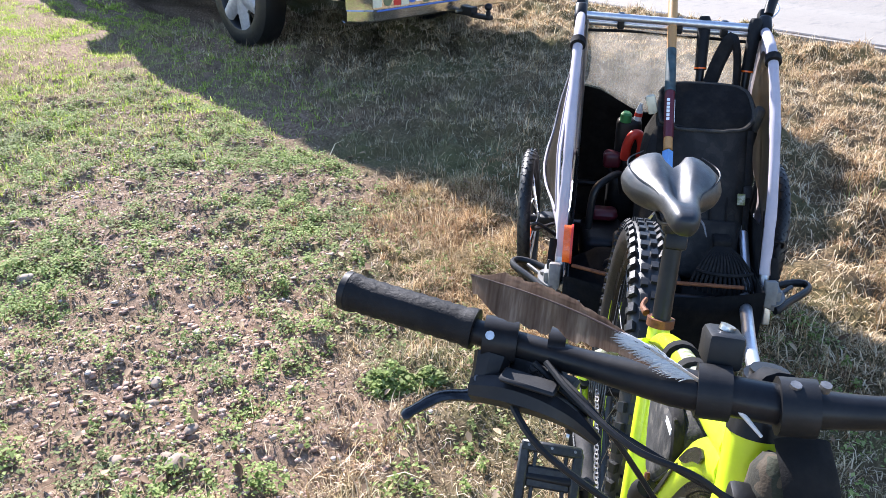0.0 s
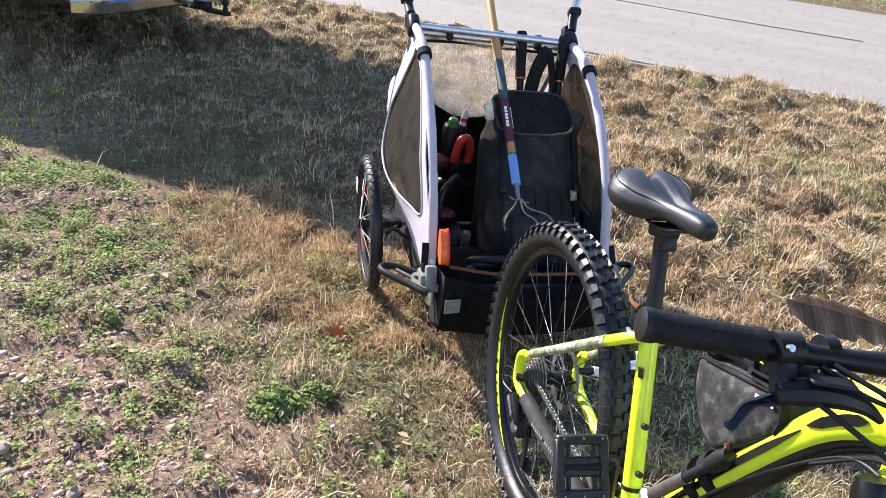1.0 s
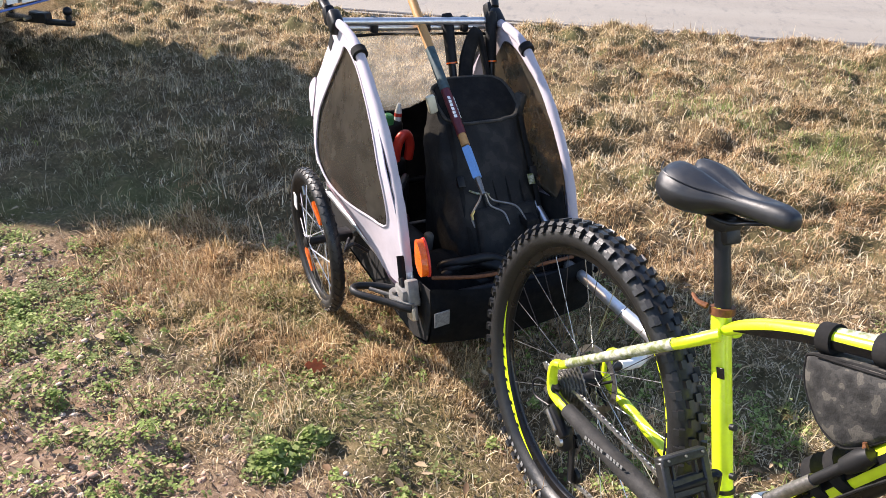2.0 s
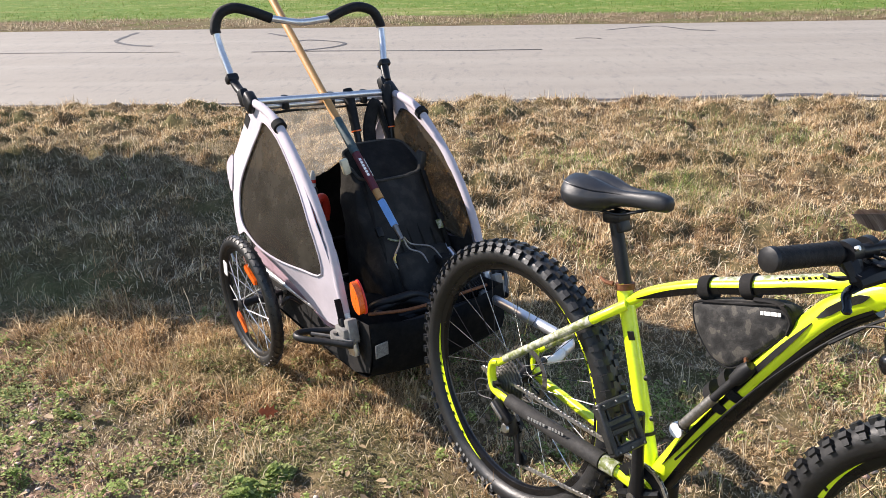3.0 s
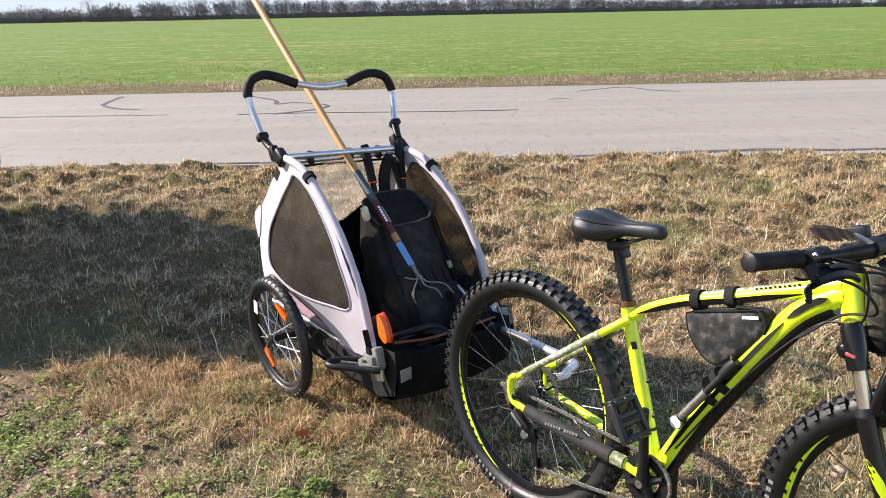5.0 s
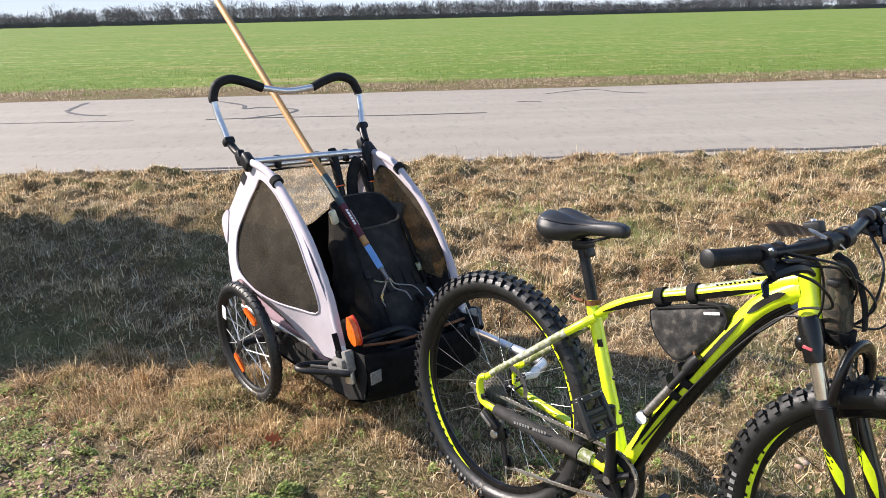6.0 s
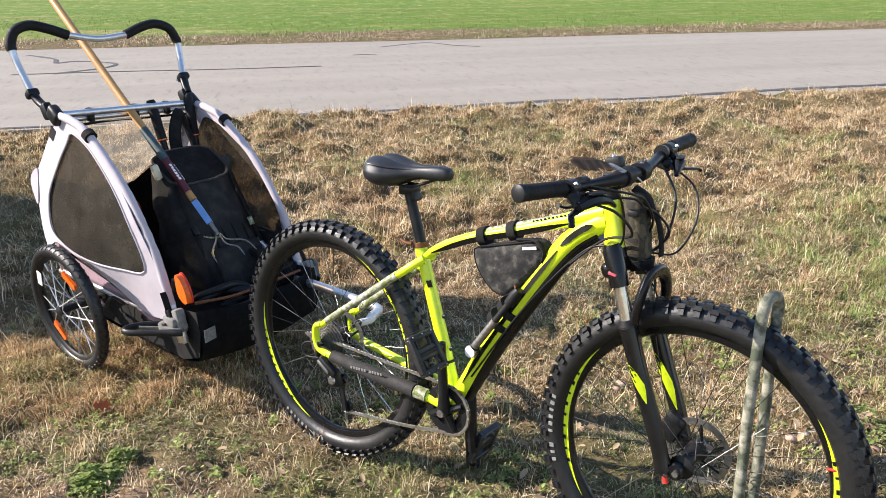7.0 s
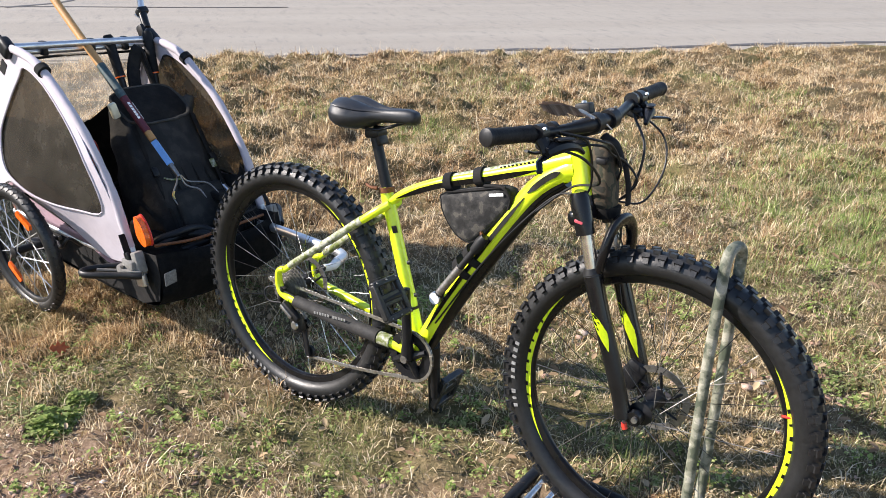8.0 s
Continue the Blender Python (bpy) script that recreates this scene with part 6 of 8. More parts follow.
def feather():
    """A barred hawk feather tied along the bar: shaft with two curved vanes."""
    ob = thing("feather", BIKE, "brown barred feather tied to the handlebar", "feather")
    tip, quill = P(0.882, 0.250, 1.056), P(0.926, 0.050, 1.008)
    ax = quill - tip
    side = Vector((-0.80, 0.0, 0.60))
    pts = [tip + ax * (i / 24) + Vector((0, 0, 0.012 * math.sin(math.pi * i / 24))) for i in range(25)]
    part("shaft", sweep(bmesh.new(), pts[:18], [0.0004 + 0.0008 * i / 17 for i in range(18)], 6), "dark_quill", ob, "dark brown shaft")
    part("quill", sweep(bmesh.new(), pts[17:], [0.0013 + 0.0005 * i / 7 for i in range(8)], 6), "quill", ob, "pale bare quill")
    for sd, wmax in ((1, 0.015), (-1, 0.023)):
        bm = bmesh.new()
        rows = []
        for i in range(37):
            u = i / 48
            wd = wmax * max(0.40, 1 - max(0.0, 1 - u * 8.5) ** 2.6) * (0.62 if sd < 0 and i in (15, 16) else 1.0) * (1.0 if u < 0.30 else max(0.10, 1 - (u - 0.30) * 1.7)) * (1 + 0.05 * math.sin(i * 2.1) + 0.04 * math.sin(i * 5.3))
            q = pts[i // 2].lerp(pts[i // 2 + 1], 0.5 * (i % 2))
            rows.append([bm.verts.new(q + side * sd * wd * k + Vector((0.002 * k * k, 0.010 * k * wd / wmax, -0.006 * k * k + 0.0006 * math.sin(i * 1.9) * k))) for k in (0, 0.33, 0.66, 1.0)])
        for a, b in zip(rows, rows[1:]):
            for j in range(3):
                bm.faces.new((a[j], a[j + 1], b[j + 1], b[j]))
        bmesh.ops.solidify(bm, geom=list(bm.faces), thickness=0.0006)
        part("vane", bm, "feather_bar" if sd > 0 else "feather_pale", ob, "" if sd > 0 else "paler streaked vane")
    # a loose white tuft that lies close along the shaft above the quill
    rng = random.Random(3)
    for sd in (1, -1):
        bm = bmesh.new()
        for k in range(340):
            u = rng.uniform(15.5, 21.5)
            q = pts[int(u)].lerp(pts[int(u) + 1], u % 1.0)
            d = side * sd * rng.uniform(0.001, 0.0085) * math.sin(math.pi * (u - 14.5) / 8.5) + Vector((rng.uniform(-0.001, 0.001), -rng.uniform(0.010, 0.019), rng.uniform(0.0, 0.003)))
            sweep(bm, [q, q + d * 0.55 + Vector((0, 0, 0.0012)), q + d], [0.0006, 0.0006, 0.0001], 3, flat=0.6)
        part("down", bm, "down_white", ob, "soft white down at the quill", 80)
    part("quill_end", sweep(bmesh.new(), [quill, P(0.933, 0.036, 1.000), P(0.940, 0.022, 0.989)], [0.0022, 0.0020, 0.0012], 6), "down_white", ob)


def feather_mat(name, stops):
    """Fine slanting streaks over broad soft bars, lit through."""
    mat, nt, b = shader(name)
    tc = nt.nodes.new("ShaderNodeTexCoord")
    bars = node(nt, "ShaderNodeTexWave", Scale=11.0, Distortion=2.5, Detail=3.0)
    bars.bands_direction = "Y"
    nt.links.new(tc.outputs["Object"], bars.inputs["Vector"])
    barbs = noise_of(nt, 130.0, 3.0, 0.6, stretch=(0.25, 2.2, 0.25))
    both = mixed(nt, 0.78, bars.outputs[0], barbs)
    col = ramp(nt, both, stops)
    nt.links.new(col, b.inputs["Base Color"])
    b.inputs["Roughness"].default_value = 0.8
    b.inputs["Specular IOR Level"].default_value = 0.2
    ft = nt.nodes.new("ShaderNodeBsdfTranslucent")
    nt.links.new(col, ft.inputs[0])
    fm = nt.nodes.new("ShaderNodeMixShader")
    fm.inputs[0].default_value = 0.4
    nt.links.new(b.outputs[0], fm.inputs[1])
    nt.links.new(ft.outputs[0], fm.inputs[2])
    nt.links.new(fm.outputs[0], nt.nodes["Material Output"].inputs[0])
    M[name] = mat


feather_mat("feather_bar", [(0.25, (0.10, 0.062, 0.043)), (0.42, (0.165, 0.108, 0.075)), (0.58, (0.215, 0.148, 0.105)), (0.75, (0.27, 0.19, 0.14))])
feather_mat("feather_pale", [(0.25, (0.12, 0.076, 0.053)), (0.42, (0.19, 0.13, 0.092)), (0.56, (0.25, 0.18, 0.132)), (0.74, (0.42, 0.33, 0.25))])
M["down_white"] = plain("down_white", (0.60, 0.585, 0.56), 0.9, 0.0, 0.15, 90, 0.1)
M["dark_quill"] = plain("feather_shaft", (0.085, 0.05, 0.034), 0.6, 0.0, 0.2, 120, 0.1)
M["quill"] = plain("feather_quill", (0.42, 0.33, 0.24), 0.5, 0.0, 0.2, 120, 0.1)
feather()


# ---- bicycle rack ----
def bike_rack():
    ob = thing("bike_rack", BIKE, "camouflage-painted steel hoop rack holding the front wheel", "bike rack")
    part("upright", sweep(bmesh.new(), [P(1.228, 0.044, 0.757), P(1.234, 0.046, 0.540), P(1.258, 0.047, 0.012)], 0.0115, 16), "rack_camo", ob)
    part("upright", sweep(bmesh.new(), [P(1.236, -0.044, 0.746), P(1.244, -0.046, 0.523), P(1.262, -0.047, 0.012)], 0.0115, 16), "rack_camo", ob)
    part("hoop", sweep(bmesh.new(), spline([P(1.228, 0.044, 0.757), P(1.228, 0.041, 0.781), P(1.229, 0.026, 0.797), P(1.232, 0.000, 0.800), P(1.235, -0.026, 0.790), P(1.236, -0.041, 0.770), P(1.236, -0.044, 0.746)], 4), 0.0118, 16), "rack_camo", ob)
    # black floor frame with bare cross bars under the wheel
    for w0 in (0.085, -0.110):
        part("floor_rail", sweep(bmesh.new(), [P(0.820, w0, 0.016 - w0 * 0.066), P(1.34, w0, 0.016 - w0 * 0.066)], 0.0150, 14), "black_metal", ob)
    part("floor_rail", sweep(bmesh.new(), [P(0.825, 0.080, 0.011), P(0.825, -0.105, 0.023)], 0.0150, 14), "black_metal", ob)
    for s in (0.862, 0.905, 1.28):
        part("cross_bar", sweep(bmesh.new(), [P(s, 0.083, 0.012), P(s, -0.108, 0.024)], 0.0095, 12), "steel", ob, "bare steel cross bar")


bike_rack()


# ---- bicycle trailer ----
# U is forward towards the bicycle, V across to its left side, both from the world's origin.
TR = Matrix(((0.603, 0.798, 0, 0), (-0.798, 0.603, 0, 0), (0, 0, 1, 0), (0, 0, 0, 1)))
TRM = TR @ Matrix.Translation((-1.1, 0.19, 0))


def T(u, v, z):
    return Vector((u + 1.1, v - 0.19, z))


trailer = thing("bicycle_trailer", TRM, "two-wheeled child bicycle trailer with white cloth sides, used to haul tools", "trailer")
NEAR, FAR = -0.09, 0.462
TUBE = [(-0.585, 0.225), (-0.622, 0.320), (-0.650, 0.397), (-0.692, 0.513), (-0.770, 0.641), (-0.871, 0.756), (-1.018, 0.872), (-1.120, 0.907), (-1.210, 0.917)]


def spl2(pts, n):
    return [(q.x, q.z) for q in spline([(a, 0, b) for a, b in pts], n)]


TUBE_S = spl2(TUBE, 5)
REAR = [(-1.210, 0.905), (-1.285, 0.842), (-1.368, 0.745), (-1.432, 0.650), (-1.425, 0.545), (-1.430, 0.378)]
ARCH = [(-1.430, 0.378), (-1.380, 0.395), (-1.250, 0.445), (-1.130, 0.440), (-1.020, 0.405), (-0.930, 0.350), (-0.840, 0.285), (-0.760, 0.262), (-0.650, 0.270)]
WIN = soft_loop([(-1.122, 0.862), (-1.01, 0.819), (-0.863, 0.707), (-0.768, 0.579), (-0.728, 0.442), (-0.859, 0.425), (-1.013, 0.431), (-1.17, 0.463), (-1.262, 0.502), (-1.282, 0.584), (-1.272, 0.656), (-1.219, 0.756), (-1.163, 0.829)], 4)


def side(v, out):
    """One cloth side: sleeve over the hoop, white panel, mesh window, mauve wheel arch."""
    def bulge(x, z):
        return out * (0.092 if out < 0 else 0.046) * math.exp(-((x + 1.09) / 0.33) ** 2 - ((z - 0.50) / 0.21) ** 2)

    def at(u, w, z):
        return T(u, w, z - (0.030 * max(0.0, z - 0.2) / 0.7 if out > 0 else 0.0))

    def place(x, z, d):
        return at(x, v + bulge(x, z) + out * (d + 0.004 * noise.noise(Vector((x * 9, z * 9, v)))), z)

    front = [p for p in TUBE_S if p[1] > 0.275]
    outer = front + spl2(REAR, 4)[1:] + spl2(ARCH, 4)[1:]
    p = part("side_panel", sheet(bmesh.new(), outer, [WIN], place, 0.003), "white_fabric", trailer, "dusty white cloth side panel", 60)
    bm = bmesh.new()
    sheet(bm, grow(WIN, 0.006), [], lambda x, z, d: place(x, z, d - 0.003), 0.001)
    part("side_window", bm, "window", p, "smoke-brown see-through side window", 60)
    bm = bmesh.new()
    w = [place(x, z, 0.004) for x, z in WIN]
    sweep(bm, w + [w[0]], 0.0035, 6, cap=False)
    part("window_seam", bm, "white_fabric", p)
    band = spl2(ARCH, 4)
    lower = [(-0.650, 0.240), (-0.790, 0.232), (-0.860, 0.250), (-0.925, 0.305), (-0.985, 0.350), (-1.060, 0.385), (-1.150, 0.398), (-1.260, 0.390), (-1.330, 0.355), (-1.390, 0.300), (-1.430, 0.300)]
    part("wheel_arch", sheet(bmesh.new(), band + lower[::-1], [], lambda x, z, d: at(x, v + out * (d - 0.002), z), 0.003), "mauve_fabric", p, "faded mauve cloth band over the wheel")
    inner = [(-0.60, 0.25), (-0.80, 0.22), (-1.0, 0.17), (-1.41, 0.17), (-1.41, 0.37), (-1.13, 0.42), (-0.85, 0.30), (-0.64, 0.29)]
    part("wheel_well", sheet(bmesh.new(), inner, [], lambda x, z, d: at(x, v - out * (0.016 + d), z), 0.004), "black_fabric", p)
    if out > 0:
        # added sheet: turns the far panel's white inner face black below the window
        low_loop = [(-0.610, 0.24), (-0.660, 0.385), (-0.712, 0.500), (-0.735, 0.440), (-0.86, 0.420), (-1.01, 0.425), (-1.17, 0.457), (-1.41, 0.50), (-1.41, 0.37), (-0.90, 0.22)]
        part("lower_sheet", sheet(bmesh.new(), low_loop, [], lambda x, z, d: at(x, v - 0.006 - d, z), 0.003), "black_fabric", p, "black sheet added over the panel's lower inner face")
    # hoop tube in its cloth sleeve
    pts = [at(x, v + out * 0.006, z) for x, z in TUBE_S]
    n = len(pts)
    hoop = part("side_hoop", sweep(bmesh.new(), pts, 0.0125, 14), "alloy", trailer, "aluminium hoop")
    bm = bmesh.new()
    sl = pts[6:]
    sweep(bm, sl, [0.0148 + 0.0022 * noise.noise(q * 30) for q in sl], 14, flat=1.0)
    part("hoop_sleeve", bm, "white_fabric", hoop, "white cloth sleeve over the hoop", 70)
    q = at(-1.008, v + out * 0.006, 0.868)
    d = Vector((-0.75, 0, 0.42)).normalized()
    part("hoop_strap", sweep(bmesh.new(), [q - d * 0.012, q + d * 0.012], 0.0235, 16), "black_fabric", hoop)
    # rear tab of the panel and its black patch
    part("panel_patch", sheet(bmesh.new(), [(-1.268, 0.872), (-1.240, 0.855), (-1.268, 0.815), (-1.295, 0.832)], [], lambda x, z, d: place(x, z, d + 0.003), 0.003), "black_fabric", p)
    part("panel_tab", sheet(bmesh.new(), soft_loop([(-1.405, 0.690), (-1.440, 0.672), (-1.452, 0.640), (-1.440, 0.600), (-1.412, 0.560)], 4), [], lambda x, z, d: place(x, z, d + 0.004 + 0.25 * max(0.0, -1.405 - x)), 0.004), "white_fabric", p, "folded white cloth edge standing off the panel")
    # rear hoop down to the axle
    part("rear_hoop", sweep(bmesh.new(), spline([at(-1.215, v - out * 0.01, 0.905), at(-1.35, v - out * 0.01, 0.74), at(-1.415, v - out * 0.01, 0.60), at(-1.415, v - out * 0.01, 0.25)], 5), 0.011, 12), "alloy", trailer)
    # buckle strap at the lower front
    part("buckle_strap", sweep(bmesh.new(), spline([at(-0.640, v + out * 0.026, 0.385), at(-0.612, v + out * 0.030, 0.330), at(-0.592, v + out * 0.028, 0.262)], 4), 0.011, 8, flat=0.35), "black_fabric", trailer)
    part("buckle", block(bmesh.new(), (0.024, 0.012, 0.034), Matrix.Translation(at(-0.608, v + out * 0.034, 0.315)) @ Matrix.Rotation(radians(-18), 4, "Y"), 0.004, 2), "black_plastic", trailer)
    part("lower_bracket", block(bmesh.new(), (0.045, 0.020, 0.100), Matrix.Translation(at(-0.582, v + out * 0.014, 0.262)) @ Matrix.Rotation(radians(-14), 4, "Y"), 0.005, 2), "alloy", trailer)


side(NEAR, -1)
side(FAR, 1)

# lower frame, tub and cloth
for v in (NEAR + 0.01, FAR - 0.01):
    part("side_rail", sweep(bmesh.new(), [T(-0.575, v, 0.262), T(-1.43, v, 0.262)], 0.0125, 12), "alloy", trailer)
for u in (-0.575, -1.42):
    part("cross_rail", sweep(bmesh.new(), [T(u, NEAR + 0.01, 0.262), T(u, FAR - 0.01, 0.262)], 0.0125, 12), "black_metal", trailer)


def tub():
    """Black cloth tub: sagging floor with front and rear walls, and the front skirt."""
    bm = bmesh.new()
    prof = [(-0.515, 0.335), (-0.500, 0.250), (-0.520, 0.160), (-0.600, 0.125), (-0.850, 0.120), (-1.150, 0.130), (-1.400, 0.160), (-1.435, 0.300), (-1.435, 0.480), (-1.410, 0.640)]
    prof = spl2(prof, 4)
    rows = []
    for x, z in prof:
        row = []
        for k in range(9):
            f = k / 8
            v = NEAR + 0.012 + (FAR - NEAR - 0.024) * f
            sag = 0.03 * math.sin(math.pi * f)
            if x > -0.53 and z > 0.18:
                row.append(bm.verts.new(T(x + sag * 0.7, v, z - 0.028 * math.sin(math.pi * f) * (1 if z > 0.3 else 0.2))))
            else:
                row.append(bm.verts.new(T(x, v, z - (sag if z < 0.2 else 0) - (0.10 * math.sin(math.pi * f) ** 2 if z > 0.6 else 0))))
        rows.append(row)
    for a, b in zip(rows, rows[1:]):
        for k in range(8):
            bm.faces.new((a[k], a[k + 1], b[k + 1], b[k]))
    bmesh.ops.solidify(bm, geom=list(bm.faces), thickness=0.004)
    part("tub", bm, "black_fabric", trailer, "black cloth tub, sagging under its load", 60)
    for v, out in ((NEAR + 0.010, 1), (FAR - 0.010, -1)):
        loop = [(-0.515, 0.33), (-0.505, 0.25), (-0.525, 0.16), (-0.62, 0.125), (-1.38, 0.15), (-1.430, 0.30), (-1.430, 0.40), (-1.15, 0.42), (-0.80, 0.30)]
        part("tub_side", sheet(bmesh.new(), loop, [], lambda x, z, d: T(x, v + out * d, z), 0.004), "black_fabric", trailer)


tub()
part("skirt_reflector", block(bmesh.new(), (0.004, 0.050, 0.046), Matrix.Translation(T(-0.486, NEAR + 0.036, 0.252)) @ Matrix.Rotation(radians(8), 4, "Z"), 0.0015, 1), "tyre_print", trailer, "square grey reflective patch")

# orange reflector by the hoop's foot
for v in (NEAR + 0.012,):
    loop = soft_loop([(-0.604, 0.445), (-0.582, 0.440), (-0.560, 0.410), (-0.549, 0.374), (-0.555, 0.354), (-0.578, 0.358), (-0.600, 0.385)], 4)
    part("side_reflector", sheet(bmesh.new(), loop, [], lambda x, z, d: T(x, v + d - 0.01, z), 0.020), "orange", trailer, "rounded orange reflector")
    part("side_reflector_edge", sheet(bmesh.new(), grow(loop, 0.003), [], lambda x, z, d: T(x, v + d + 0.010, z), 0.006), "red", trailer)

# top cross bars and corner joints
for z, u, r in ((0.917, -1.212, 0.0125), (0.893, -1.240, 0.0105)):
    part("top_bar", sweep(bmesh.new(), [T(u, NEAR, z), T(u, FAR, z - 0.027)], r, 14), "alloy", trailer, "scratched aluminium cross bar")
for f in (0.22, 0.55, 0.80):
    v = NEAR + (FAR - NEAR) * f
    part("bar_clip", block(bmesh.new(), (0.030, 0.022, 0.052), Matrix.Translation(T(-1.226, v, 0.905 - 0.027 * f)), 0.006, 2), "black_plastic", trailer)
part("top_cord", sweep(bmesh.new(), spline([T(-1.22, NEAR + 0.02, 0.868), T(-1.25, 0.12, 0.862), T(-1.25, 0.30, 0.850), T(-1.22, FAR - 0.02, 0.846)], 5), 0.005, 8), "black_fabric", trailer)
for v, o in ((NEAR, -1), (FAR, 1)):
    bm = bmesh.new()
    block(bm, (0.070, 0.040, 0.058), Matrix.Translation(T(-1.222, v + o * 0.008, 0.903 - o * 0.012)) @ Matrix.Rotation(radians(35), 4, "Y"), 0.014, 3)
    block(bm, (0.045, 0.034, 0.060), Matrix.Translation(T(-1.275, v + o * 0.010, 0.917 - o * 0.008)) @ Matrix.Rotation(radians(-30), 4, "Y"), 0.012, 2)
    part("corner_joint", bm, "black_plastic", trailer, "black plastic hinge joint")

# rear clear window
bm = bmesh.new()
rows = []
for i in range(9):
    t = i / 8
    rows.append([bm.verts.new(T(-1.235 - 0.180 * t + 0.02 * math.sin(math.pi * t), NEAR + 0.02 + (FAR - NEAR - 0.04) * k / 10, 0.885 - 0.245 * t - 0.10 * t * math.sin(math.pi * k / 10) ** 2 + 0.006 * noise.noise(Vector((i, k, 0)) * 0.7))) for k in range(11)])
for a, b in zip(rows, rows[1:]):
    for k in range(10):
        bm.faces.new((a[k], a[k + 1], b[k + 1], b[k]))
bmesh.ops.solidify(bm, geom=list(bm.faces), thickness=0.001)
part("rear_window", bm, "film", trailer, "hazy clear vinyl rear window", 70)

# push handle
HL = [(-1.262, -0.094, 0.925), (-1.330, -0.096, 0.950), (-1.372, -0.099, 0.982), (-1.425, -0.108, 1.080), (-1.442, -0.112, 1.130)]
HR = [(-1.262, 0.482, 0.925), (-1.285, 0.490, 0.950), (-1.318, 0.505, 0.985), (-1.355, 0.525, 1.060), (-1.372, 0.532, 1.110)]
TOP = [(-1.446, -0.112, 1.150), (-1.446, -0.092, 1.195), (-1.440, -0.040, 1.214), (-1.425, 0.020, 1.200), (-1.415, 0.090, 1.172)]
MID = [(-1.415, 0.090, 1.172), (-1.405, 0.200, 1.152), (-1.395, 0.315, 1.160)]
TOPR = [(-1.395, 0.315, 1.160), (-1.388, 0.380, 1.186), (-1.382, 0.440, 1.196), (-1.378, 0.500, 1.176), (-1.375, 0.528, 1.130), (-1.373, 0.531, 1.115)]
handle = part("push_handle", sweep(bmesh.new(), spline([T(*q) for q in HL[2:] + TOP[:1]], 5), 0.0125, 14), "alloy", trailer, "bent aluminium push handle")
part("handle_leg", sweep(bmesh.new(), spline([T(*q) for q in HR[2:]], 5), 0.0125, 14), "alloy", handle)
part("handle_bar", sweep(bmesh.new(), spline([T(*q) for q in MID], 6), 0.0125, 14), "alloy", handle)
for pts in ([HL[-1]] + TOP, TOPR):
    part("foam_grip", sweep(bmesh.new(), spline([T(*q) for q in pts], 6), 0.0185, 16), "grip_rubber", handle, "black foam grip")
for pts in (HL[:3], HR[:3]):
    p3 = spline([T(*q) for q in pts], 4)
    part("handle_pivot", sweep(bmesh.new(), p3, 0.0165, 12, flat=0.8), "black_plastic", handle)
    part("pivot_knob", block(bmesh.new(), (0.040, 0.044, 0.028), Matrix.Translation(p3[-1] + Vector((0, 0, -0.004))) @ Matrix.Rotation(radians(-40), 4, "Y"), 0.008, 2), "black_plastic", handle)
part("wrist_cord", sweep(bmesh.new(), spline([T(-1.37, 0.505, 0.965), T(-1.33, 0.525, 0.935), T(-1.28, 0.50, 0.915), T(-1.27, 0.47, 0.90)], 5), 0.003, 6), "alloy", handle)


